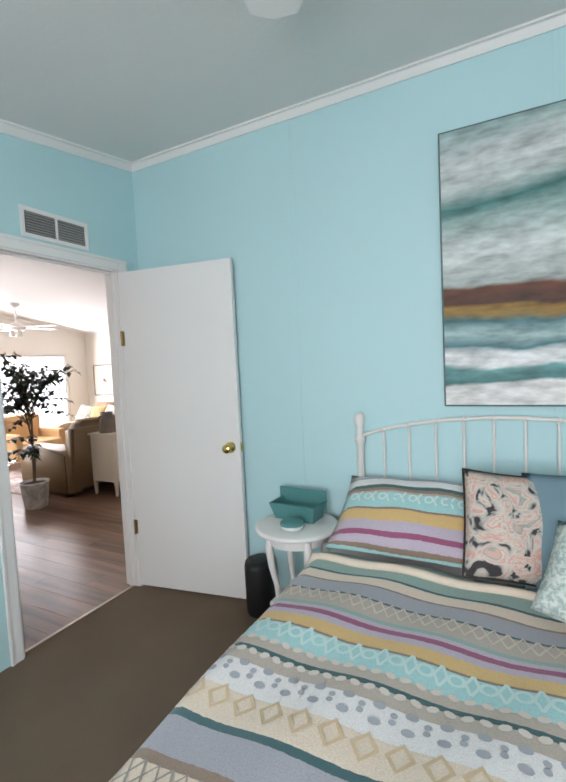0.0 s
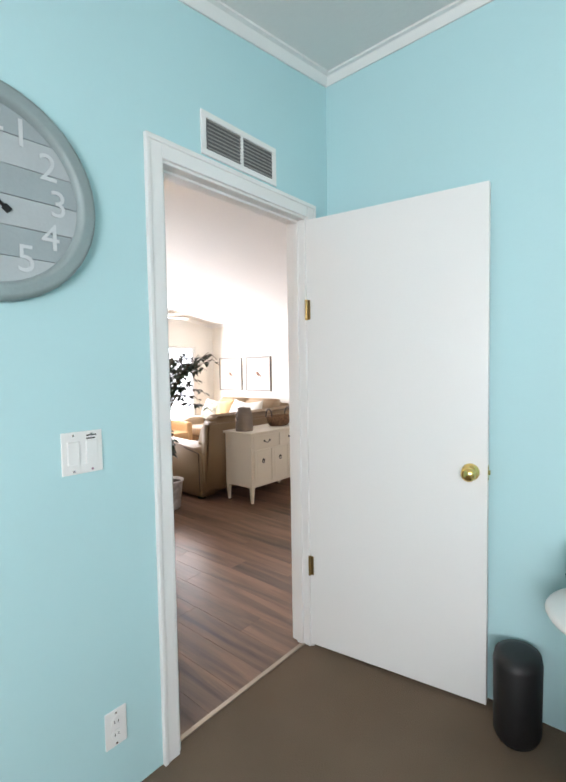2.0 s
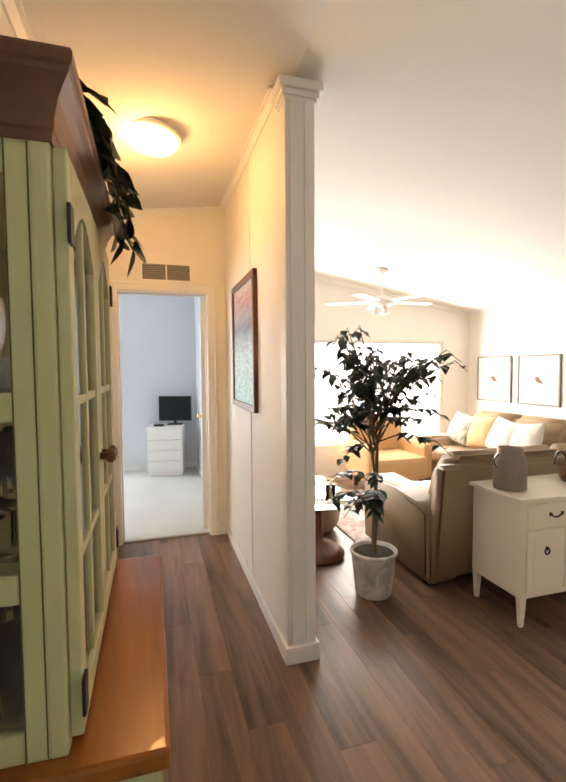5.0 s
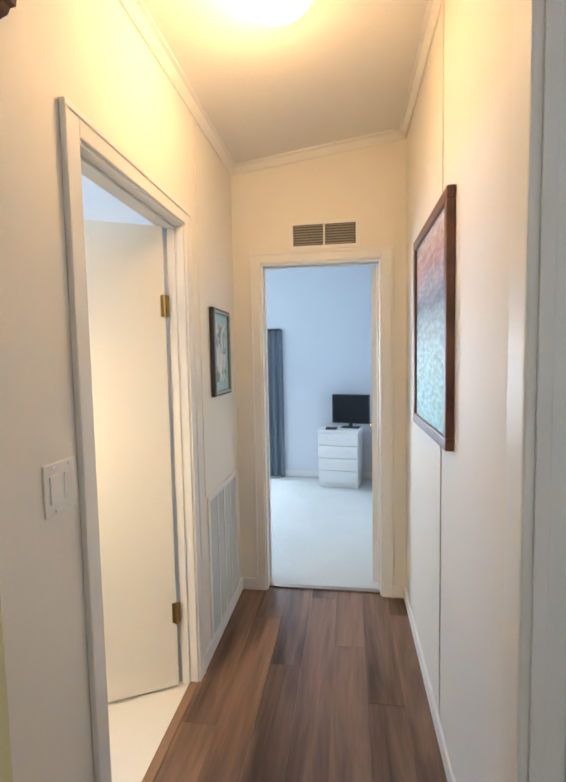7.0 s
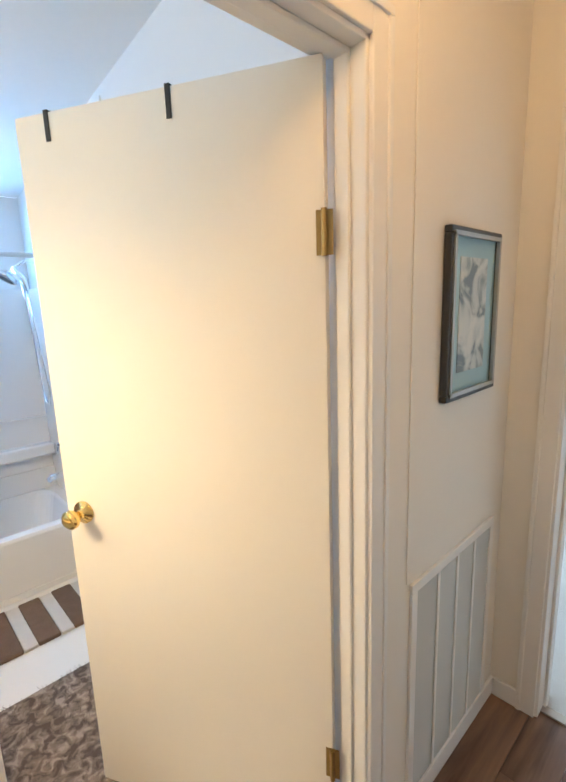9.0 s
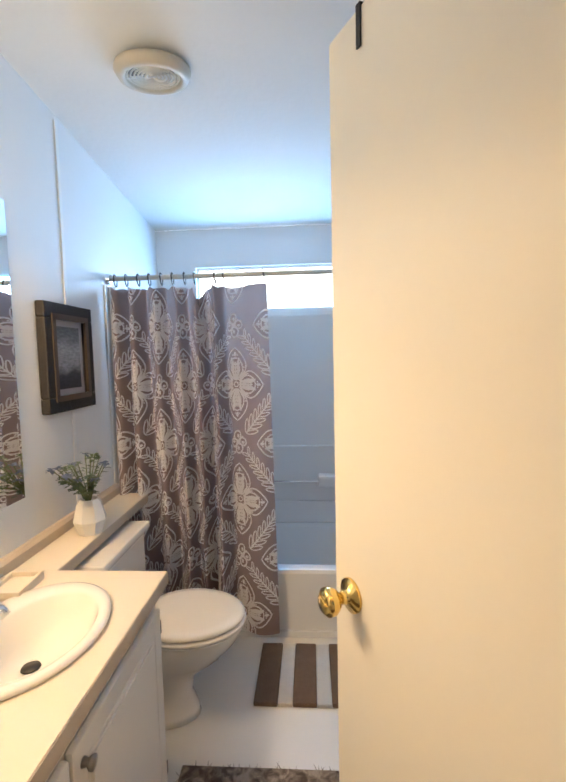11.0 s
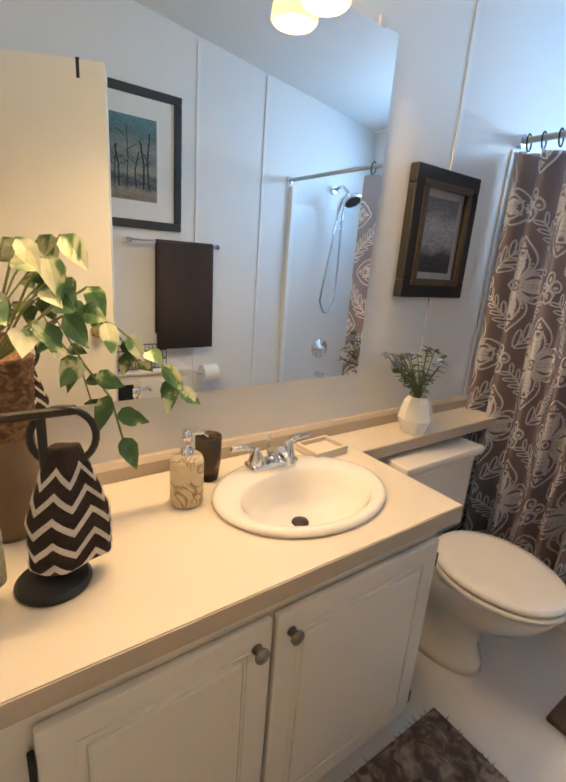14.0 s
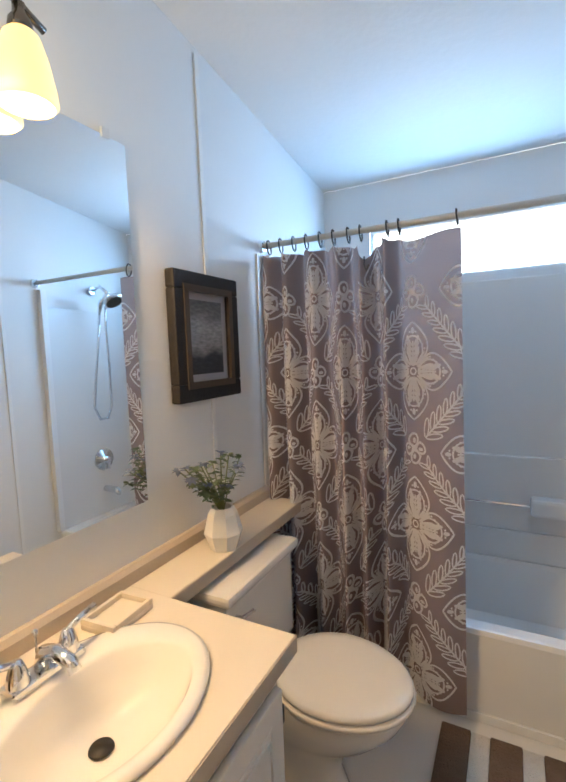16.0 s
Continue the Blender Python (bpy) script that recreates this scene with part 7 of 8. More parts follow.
# vanity light
SMOKED = surface("smoked_nickel", (0.20, 0.185, 0.17), 0.16, 1.0, vary=0.1, bump=0)
SHADE = glow("lit_alabaster_glass", (1.0, 0.72, 0.34), 1.9)
SHADE_HOT = glow("lit_shade_mouth", (1.0, 0.90, 0.66), 14)
_o = thing("vanity_light", "smoked nickel curved-bar vanity light with four lit glass shades", "lamp", pose(-1.366, -1.745, 0))
_bm = lathe(bmesh.new(), [(0, 0), (0.065, 0), (0.067, 0.012), (0.055, 0.024), (0, 0.03)], 34, sx=1.0, sy=0.85)
part("backplate", _bm, SMOKED, _o, "oval nickel backplate", True).matrix_basis = pose(-0.001, 0, 2.115, 0, -90, 0)
def _bar(f):
    return (-0.085 - 0.02 * math.cos(f * math.pi), 0.36 * f, 2.155 - 0.075 * f * f)
part("curved_bar", tube(bmesh.new(), [_bar(-1 + 2 * k / 30) for k in range(31)], 0.008, 8), SMOKED, _o, smooth=True)
part("bar_post", tube(bmesh.new(), [(-0.02, 0, 2.115), (-0.10, 0, 2.152)], 0.011, 8), SMOKED, _o)
BULBS = []
for _k in range(4):
    _f = -0.85 + 1.7 * _k / 3
    _x, _y, _z = _bar(_f)
    part("holder", lathe(bmesh.new(), [(0, 0.0), (0.012, 0.0), (0.013, -0.02), (0.022, -0.032), (0.025, -0.058), (0, -0.06)], 18, (_x, _y, _z)), SMOKED, _o, smooth=True)
    _s = part("shade", lathe(bmesh.new(), [(0.024, -0.052), (0.034, -0.062), (0.048, -0.11), (0.058, -0.165), (0.060, -0.185), (0.052, -0.192)], 26, (_x, _y, _z)), SHADE, _o, "lit cream glass shade", True)
    _s.visible_shadow = False
    _s = part("bulb", lathe(bmesh.new(), [(0, -0.10), (0.02, -0.105), (0.045, -0.16), (0.053, -0.189), (0.0, -0.196)], 22, (_x, _y, _z)), SHADE_HOT, _o, "glowing bulb", True)
    _s.visible_shadow = False
    BULBS.append((-1.366 + _x, -1.745 + _y, _z - 0.15))
for _p in BULBS:
    spot_lamp("vanity_bulb_light", _p, 26, (1.0, 0.70, 0.38), 0.05)

# pictures
BROWN_FRAME = surface("dark_carved_wood", (0.010, 0.007, 0.006), 0.62, vary=0.4, scale=30, bump=0.3)
PHOTO = band_picture("dark_sepia_print", [(0.0, (0.03, 0.028, 0.03)), (0.25, (0.04, 0.04, 0.045)), (0.4, (0.26, 0.25, 0.25)), (0.6, (0.34, 0.33, 0.33)), (0.8, (0.16, 0.15, 0.15)), (1.0, (0.13, 0.125, 0.12))], 6, 0.35, 0.26)
_o = framed("picture", "small dark sepia print in a carved brown frame", pose(-1.366, -2.668, 1.455, 0, 0, -90), 0.345, 0.415, 0.058, 0.035, BROWN_FRAME, PHOTO, 0.028, surface("mauve_card", (0.40, 0.36, 0.36), 0.8), surface("dark_bead", (0.09, 0.065, 0.045), 0.35, 0.4))
TREES = band_picture("winter_park_print", [(0.0, (0.20, 0.16, 0.12)), (0.14, (0.30, 0.26, 0.20)), (0.24, (0.05, 0.07, 0.09)), (0.34, (0.30, 0.32, 0.26)), (0.48, (0.16, 0.20, 0.19)), (0.62, (0.22, 0.28, 0.27)), (0.78, (0.10, 0.16, 0.17)), (0.90, (0.08, 0.20, 0.22)), (1.0, (0.10, 0.26, 0.28))], 9, 0.30, 0.42)
_o = framed("picture", "framed print of bare park trees with a wide white mat", pose(-2.884, -2.02, 1.785, 0, 0, 90), 0.66, 0.67, 0.042, 0.024, DARK_FRAME, TREES, 0.095, MATT)
_bm = bmesh.new()
random.seed(17)
for _k in range(9):
    _x = -0.15 + 0.037 * _k + random.uniform(-0.012, 0.012)
    _h = random.uniform(0.16, 0.30)
    ribbon(_bm, [(_x, -0.14), (_x + random.uniform(-0.01, 0.01), -0.14 + _h * 0.5), (_x + random.uniform(-0.02, 0.02), -0.14 + _h)], random.uniform(0.004, 0.010), lambda u, v: (max(-0.16, min(0.16, u)), -0.0155, v))
    for _j in range(3):
        _z = -0.14 + _h * random.uniform(0.4, 0.95)
        _s = random.choice((-1, 1))
        ribbon(_bm, [(_x, _z), (_x + _s * 0.03, _z + 0.02), (_x + _s * 0.05, _z + 0.035)], 0.003, lambda u, v: (max(-0.16, min(0.16, u)), -0.0155, v))
part("printed_trunks", _bm, surface("dark_ink", (0.03, 0.035, 0.035), 0.8), _o)

# towel rail on the wall that the mirror shows
_o = thing("towel_rail", "chrome towel bar on the bathroom wall", "towel bar", pose(-2.884, -2.30, 1.385))
part("bar", tube(bmesh.new(), [(0.055, -0.26, 0), (0.055, 0.26, 0)], 0.009, 8), CHROME, _o)
for _y in (-0.26, 0.26):
    part("bracket", boxes((0, 0.065, _y - 0.014, _y + 0.014, -0.014, 0.014), bevel=0.003), CHROME, _o)
_o = thing("bath_towel", "dark brown bath towel folded over the towel bar", "towel", pose(-2.884, -2.36, 0))
_bm = bmesh.new()
_prof = [(0.040, 0.88)] + [(0.040, 1.10), (0.040, 1.38)] + [(0.055 - 0.016 * math.cos(math.pi * k / 6), 1.385 + 0.016 * math.sin(math.pi * k / 6)) for k in range(7)] + [(0.071, 1.38), (0.074, 1.10), (0.076, 0.79)]
_cols = []
for _i in range(15):
    _y = -0.17 + 0.34 * _i / 14
    _cols.append([_bm.verts.new((x + (0.006 * math.sin(5 * _i) * (1.4 - z) if x > 0.06 else 0), _y * (1 + 0.05 * (1.4 - z)), z)) for x, z in _prof])
for _p, _q in zip(_cols, _cols[1:]):
    for _j in range(len(_prof) - 1):
        _bm.faces.new((_p[_j], _p[_j + 1], _q[_j + 1], _q[_j]))
part("cloth", _bm, surface("dark_brown_terry", (0.055, 0.038, 0.033), 1.0, vary=0.2, grain=220, bump=0.8), _o, smooth=True).modifiers.new("thickness", "SOLIDIFY").thickness = 0.008

# low cabinet and wire basket under it
_o = thing("storage_cabinet", "narrow white storage cabinet with a dark opening", "cabinet", pose(-2.76, -2.08, 0, 0, 0, 90))
part("body", boxes((-0.23, 0.23, -0.11, 0.11, 0.0, 0.69), bevel=0.003), CABINET, _o)
part("top", boxes((-0.245, 0.245, -0.125, 0.115, 0.69, 0.71), bevel=0.004), CABINET, _o)
part("door", boxes((-0.215, 0.05, -0.122, -0.11, 0.06, 0.66), bevel=0.003), CABINET, _o)
part("recess", boxes((0.085, 0.185, -0.112, -0.1105, 0.44, 0.64)), BLACK, _o, "dark open niche")
_o = thing("wire_basket", "black wire basket of rolled cloths on the storage cabinet", "basket", pose(-2.76, -2.04, 0.711, 0, 0, 90))
for _z in (0.004, 0.055, 0.105):
    part("hoop", tube(bmesh.new(), [(-0.15, -0.08, _z), (0.15, -0.08, _z), (0.15, 0.08, _z), (-0.15, 0.08, _z)], 0.003, 5, True), BLACK, _o)
for _k in range(15):
    _x = -0.15 + 0.3 * _k / 14
    for _y in (-0.08, 0.08):
        part("wire", tube(bmesh.new(), [(_x, _y, 0.002), (_x, _y, 0.105)], 0.0018, 4), BLACK, _o)
_o = thing("rolled_cloth", "cream rolled washcloths in the wire basket", "cloth", pose(-2.76, -2.04, 0.712, 0, 0, 90))
part("cloths", tube(tube(bmesh.new(), [(-0.12, -0.03, 0.045), (0.12, -0.03, 0.045)], 0.04, 12), [(-0.12, 0.035, 0.05), (0.12, 0.035, 0.05)], 0.038, 12), surface("cream_cloth", (0.66, 0.62, 0.54), 1.0, grain=200, bump=0.6), _o, smooth=True)
_o = thing("toilet_roll_holder", "white toilet paper roll on a wall holder", "toilet roll", pose(-2.884, -2.52, 0.62))
part("roll", lathe(bmesh.new(), [(0.02, -0.05), (0.055, -0.05), (0.055, 0.05), (0.02, 0.05), (0.02, -0.05)], 26), surface("white_paper", (0.8, 0.79, 0.77), 1.0), _o, smooth=False).matrix_basis = pose(0.075, 0, 0, 90)
part("holder", tube(bmesh.new(), [(0, 0.07, 0), (0.075, 0.07, 0), (0.075, -0.055, 0)], 0.007, 8), CHROME, _o)

# toilet
_o = thing("toilet", "cream white two-piece toilet with closed lid", "toilet", pose(-1.56, -2.63, 0))
def oval(bm, rings):
    """Rings of (z, centre x, half length, half width) joined; the front is a longer oval."""
    loops = []
    for z, cx, a, b in rings:
        loops.append([bm.verts.new((cx + a * math.cos(2 * math.pi * i / 36) * (1.08 if math.cos(2 * math.pi * i / 36) < 0 else 0.92), b * math.sin(2 * math.pi * i / 36), z)) for i in range(36)])
    for p, q in zip(loops, loops[1:]):
        for i in range(36):
            bm.faces.new((p[i], p[(i + 1) % 36], q[(i + 1) % 36], q[i]))
    bm.faces.new(loops[0][::-1])
    bm.faces.new(loops[-1])
    return bm
part("bowl", oval(bmesh.new(), [(0.0, -0.13, 0.17, 0.105), (0.03, -0.13, 0.165, 0.10), (0.10, -0.13, 0.14, 0.085), (0.18, -0.15, 0.14, 0.09), (0.25, -0.20, 0.19, 0.13), (0.32, -0.255, 0.20, 0.160), (0.375, -0.272, 0.210, 0.174), (0.385, -0.272, 0.207, 0.172)]), CERAMIC, _o, smooth=True)
part("seat", oval(bmesh.new(), [(0.387, -0.275, 0.212, 0.176), (0.393, -0.275, 0.218, 0.182), (0.402, -0.275, 0.218, 0.182), (0.406, -0.275, 0.214, 0.178)]), CERAMIC, _o, smooth=True)
part("lid", oval(bmesh.new(), [(0.409, -0.275, 0.208, 0.174), (0.414, -0.275, 0.213, 0.178), (0.424, -0.275, 0.213, 0.178), (0.432, -0.275, 0.203, 0.170), (0.434, -0.275, 0.17, 0.14)]), CERAMIC, _o, smooth=True)
part("tank", boxes((-0.035, 0.185, -0.205, 0.215, 0.37, 0.685), bevel=0.02), CERAMIC, _o)
part("tank_lid", boxes((-0.055, 0.195, -0.22, 0.23, 0.688, 0.722), bevel=0.012), CERAMIC, _o)
part("tank_foot", boxes((-0.03, 0.19, -0.10, 0.10, 0.22, 0.37), bevel=0.02), CERAMIC, _o)
part("flush_lever", tube(bmesh.new(), [(-0.035, 0.17, 0.635), (-0.055, 0.17, 0.635), (-0.059, 0.11, 0.628)], 0.006, 8), CHROME, _o)
_o = thing("waste_basket", "small dark basket with a white liner beside the toilet", "bin", pose(-1.70, -2.335, 0))
part("body", lathe(bmesh.new(), [(0, 0), (0.065, 0), (0.075, 0.16), (0.07, 0.16), (0, 0.01)], 20), BLACK, _o)
part("liner", lathe(bmesh.new(), [(0.078, 0.14), (0.082, 0.20), (0.079, 0.245), (0.072, 0.24), (0.06, 0.16)], 20), surface("white_bag", (0.7, 0.72, 0.74), 0.4), _o, "white plastic liner", True)

# tub and surround
_o = thing("bathtub", "white acrylic bathtub with a plain apron", "bathtub")
TX0, TX1, TY0, TY1, TZ = -2.884, -1.367, -3.818, -3.125, 0.355
_bm = bmesh.new()
def _rect(x0, x1, y0, y1, z, r, n=5):
    pts = []
    for cx, cy, a0 in ((x1 - r, y1 - r, 0), (x0 + r, y1 - r, 90), (x0 + r, y0 + r, 180), (x1 - r, y0 + r, 270)):
        for k in range(n + 1):
            a = radians(a0 + 90 * k / n)
            pts.append(_bm.verts.new((cx + r * math.cos(a), cy + r * math.sin(a), z)))
    return pts
_l = [_rect(TX0, TX1, TY0, TY1, 0.0, 0.005), _rect(TX0, TX1, TY0, TY1, TZ - 0.02, 0.005), _rect(TX0 + 0.006, TX1 - 0.006, TY0 + 0.006, TY1 - 0.006, TZ - 0.003, 0.01), _rect(TX0 + 0.015, TX1 - 0.015, TY0 + 0.015, TY1 - 0.015, TZ, 0.01), _rect(TX0 + 0.07, TX1 - 0.07, TY0 + 0.06, TY1 - 0.06, TZ, 0.12), _rect(TX0 + 0.08, TX1 - 0.08, TY0 + 0.07, TY1 - 0.07, TZ - 0.02, 0.12), _rect(TX0 + 0.14, TX1 - 0.16, TY0 + 0.11, TY1 - 0.11, 0.09, 0.12), _rect(TX0 + 0.20, TX1 - 0.22, TY0 + 0.16, TY1 - 0.16, 0.06, 0.10)]
for _p, _q in zip(_l, _l[1:]):
    for _i in range(len(_p)):
        _bm.faces.new((_p[_i], _p[(_i + 1) % len(_p)], _q[(_i + 1) % len(_p)], _q[_i]))
_bm.faces.new(_l[-1])
part("tub", _bm, ACRYLIC, _o)
part("apron_foot", boxes((TX0, TX1, TY1 + 0.0005, TY1 + 0.012, 0.0, 0.035), bevel=0.004), ACRYLIC, _o)
_o = thing("tub_surround", "white moulded shower surround with shelves", "shower surround")
part("back_panel", boxes((TX0, TX1, TY0, TY0 + 0.012, TZ + 0.001, 1.70), bevel=0.003), ACRYLIC, _o)
part("end_panel", boxes((TX0, TX0 + 0.012, TY0 + 0.012, TY1, TZ + 0.001, 1.70), bevel=0.003), ACRYLIC, _o)
part("end_panel", boxes((TX1 - 0.012, TX1, TY0 + 0.012, TY1, TZ + 0.001, 1.70), bevel=0.003), ACRYLIC, _o)
part("panel_step", boxes((TX0 + 0.013, TX1 - 0.013, TY0 + 0.0125, TY0 + 0.035, TZ + 0.001, 0.86), bevel=0.006), ACRYLIC, _o)
part("panel_step", boxes((TX0 + 0.013, TX1 - 0.013, TY0 + 0.0355, TY0 + 0.055, TZ + 0.001, 0.50), bevel=0.006), ACRYLIC, _o)
part("soap_shelf", boxes((TX0 + 0.013, TX0 + 0.50, TY0 + 0.0355, TY0 + 0.12, 0.60, 0.68), bevel=0.015), ACRYLIC, _o)
part("grab_bar", tube(bmesh.new(), [(TX0 + 0.50, TY0 + 0.07, 0.635), (TX1 - 0.35, TY0 + 0.07, 0.635)], 0.006, 8), CHROME, _o)
_o = thing("shower_set", "chrome shower head with a looping hose on the end wall", "shower", pose(TX0 + 0.012, -3.47, 0))
part("arm", tube(bmesh.new(), [(0, 0, 1.83), (0.08, 0, 1.85), (0.15, 0, 1.80)], 0.011, 10), CHROME, _o, smooth=True)
part("flange", lathe(bmesh.new(), [(0, 0), (0.03, 0), (0.024, 0.012), (0, 0.014)], 18), CHROME, _o).matrix_basis = pose(0, 0, 1.83, 0, 90)
part("head", lathe(bmesh.new(), [(0, 0.035), (0.02, 0.03), (0.03, 0.015), (0.062, 0.006), (0.065, -0.012), (0.055, -0.018), (0, -0.016)], 28), CHROME, _o, smooth=True).matrix_basis = pose(0.19, 0, 1.755, 0, -35)
part("head_face", lathe(bmesh.new(), [(0, -0.020), (0.052, -0.019), (0.052, -0.0165), (0, -0.0165)], 24), DARK_METAL, _o, "dark nozzle face").matrix_basis = pose(0.19, 0, 1.755, 0, -35)
part("hand_spray", tube(bmesh.new(), [(0.15, 0, 1.80), (0.11, 0.03, 1.74), (0.10, 0.035, 1.68)], [0.013, 0.016, 0.012], 10), CHROME, _o, smooth=True)
part("hose", tube(bmesh.new(), [(0.10, 0.035, 1.68), (0.09, 0.05, 1.50), (0.08, 0.085, 1.25), (0.07, 0.10, 1.08), (0.07, 0.06, 1.00), (0.07, 0.0, 1.0), (0.07, -0.035, 1.08), (0.08, -0.03, 1.30), (0.10, -0.005, 1.60), (0.12, 0, 1.78)], 0.008, 8), CHROME, _o, smooth=True)
part("valve_plate", lathe(bmesh.new(), [(0, 0), (0.075, 0), (0.07, 0.012), (0.02, 0.018), (0.02, 0.05), (0, 0.052)], 28), CHROME, _o, smooth=True).matrix_basis = pose(0, 0, 0.72, 0, 90)
part("valve_lever", tube(bmesh.new(), [(0.05, 0, 0.72), (0.06, 0.01, 0.66)], [0.012, 0.007], 8), CHROME, _o)
part("tub_spout", tube(bmesh.new(), [(0, 0, 0.52), (0.10, 0, 0.52), (0.13, 0, 0.50)], [0.022, 0.022, 0.018], 12), CHROME, _o, smooth=True)

# shower rod and curtain
ROD_Y, ROD_Z = -3.09, 1.835
_o = thing("shower_rod", "pale metal shower curtain rod between two walls", "curtain rod", pose(0, ROD_Y, ROD_Z))
part("rod", tube(bmesh.new(), [(TX0, 0, 0), (-1.3665, 0, 0)], 0.012, 12), surface("pale_rod", (0.62, 0.58, 0.52), 0.35, 0.3), _o, smooth=True)
for _x, _r in ((TX0, 90), (-1.3665, -90)):
    part("end_flange", lathe(bmesh.new(), [(0, 0), (0.026, 0), (0.022, 0.018), (0.013, 0.02), (0, 0.02)], 20), CHROME, _o).matrix_basis = pose(_x, 0, 0, 0, _r)
CW, CH = 1.55, 1.715       # flat cloth width and height
CX0, CX1 = -1.395, -2.150
def curtain_at(u, v, lift=0.0):
    """u across the cloth (0 to CW), v down from the hem; the cloth hangs in uneven folds, flatter at the free edge."""
    f = u / CW
    flat = 0.0 if f < 0.855 else (f - 0.855) / 0.145
    x = CX0 + (CX1 - CX0) * (0.74 * min(f / 0.855, 1.0) + 0.26 * flat) - 0.02 * (v / CH) * f
    ph = 2 * math.pi * (5.8 * min(f / 0.855, 1.0) + 0.45 * flat) + 0.45 * math.sin(2.2 * v + 5 * f) + 0.5 * math.sin(9 * f)
    amp = (0.042 + 0.016 * v / CH) * (1 - 0.55 * flat) * (1 + 0.25 * math.sin(11 * f))
    y = amp * math.sin(ph) + 0.010 * math.sin(2.1 * ph + 1.2)
    sag = 0.0
    for c in (0.655,):
        sag += 0.055 * math.exp(-((f - c) / 0.030) ** 2) * max(0.0, 1 - v / 0.35)
    z = ROD_Z - 0.055 - v - sag + 0.006 * math.sin(ph * 2) * max(0, 1 - v / 0.15)
    return Vector((x + lift * 0.3 * math.cos(ph), ROD_Y + 0.022 + y + lift, z))
_o = thing("shower_curtain", "taupe shower curtain with white medallion and leaf print", "curtain")
_bm = bmesh.new()
_nu, _nv = 190, 34
_g = [[_bm.verts.new(curtain_at(CW * i / _nu, CH * j / _nv)) for j in range(_nv + 1)] for i in range(_nu + 1)]
for _i in range(_nu):
    for _j in range(_nv):
        _bm.faces.new((_g[_i][_j], _g[_i + 1][_j], _g[_i + 1][_j + 1], _g[_i][_j + 1]))
TAUPE_CLOTH = see_through(surface("taupe_curtain_cloth", (0.30, 0.22, 0.205), 0.7, vary=0.08, scale=4, grain=180, bump=0.15), 0.40)
part("cloth", _bm, TAUPE_CLOTH, _o, smooth=True)


def subdivide(pts, n, closed):
    out = []
    m = len(pts)
    for i in range(m if closed else m - 1):
        a, b = pts[i], pts[(i + 1) % m]
        out += [(a[0] + (b[0] - a[0]) * k / n, a[1] + (b[1] - a[1]) * k / n) for k in range(n)]
    return out if closed else out + [pts[-1]]


def print_at(u, v):
    return curtain_at(min(CW, max(0, u)), min(CH, max(0, v)), 0.0028)


_bm = bmesh.new()
def petal(u, v, ang, l, w, wd=0.008, off=0.0):
    c, s = math.cos(ang), math.sin(ang)
    pts = []
    for k in range(13):
        t = k / 12
        a = 2 * math.pi * t
        x = off + l * 0.5 * (1 - math.cos(a))
        y = w * 0.5 * math.sin(a) * (1.15 - 0.4 * math.cos(a / 2))
        pts.append((u + x * c - y * s, v + x * s + y * c))
    ribbon(_bm, pts[:-1], wd * 2.05, print_at, True)
def stroke(p, wd):
    ribbon(_bm, subdivide(p, 3, False), wd * 2.05, print_at)
def lobe(u, v, ang, l, w):
    """A pointed outer outline, a round inner one, a leafy stem within and dots between them."""
    c, q = math.cos(ang), math.sin(ang)
    def put(x, y):
        return (u + x * c - y * q, v + x * q + y * c)
    outer, inner = [], []
    for k in range(41):
        t = k / 40 * 2 - 1
        f = 1 - abs(t)
        outer.append(put(0.022 + (l - 0.022) * f, math.copysign(w / 2 * math.sin(math.pi * f ** 0.85) ** 0.85 if 0 < f < 1 else 0.0, t)))
        a = math.pi * 2 * k / 40
        inner.append(put(0.026 + (l * 0.72 - 0.026) * (0.5 - 0.5 * math.cos(a)), w * 0.33 * math.sin(a)))
    ribbon(_bm, outer, 0.0075, print_at)
    ribbon(_bm, inner[:-1], 0.007, print_at, True)
    stroke([put(0.03, 0), put(l * 0.62, 0)], 0.0035)
    for k in range(4):
        x = 0.035 + (l * 0.58 - 0.035) * (k + 0.6) / 4
        for e in (-1, 1):
            blob(_bm, *put(x + 0.012, e * w * 0.125), 0.021, 0.0068, print_at, 8, ang + e * 0.6)
    blob(_bm, *put(l * 0.83, 0), 0.013, 0.008, print_at, 8, ang)
    for k in range(5):
        x = l * (0.46 + 0.085 * k)
        for e in (-1, 1):
            y = w * (0.40 - 0.075 * k)
            blob(_bm, *put(x, e * y), 0.0045, 0.0045, print_at, 6)
def medallion(u, v):
    for k in range(4):
        lobe(u, v, math.pi / 2 * k, 0.178 if k % 2 else 0.158, 0.125 if k % 2 else 0.130)
    for k in range(20):
        a = 2 * math.pi * k / 20
        r = 0.052 if k % 5 else 0.040
        l = 0.034 if k % 5 else 0.022
        blob(_bm, u + r * math.cos(a), v + r * 1.12 * math.sin(a), l, 0.0062, print_at, 10, a)
    ribbon(_bm, ring_pts(u, v, 0.012, 0.012, 12), 0.006, print_at, True)
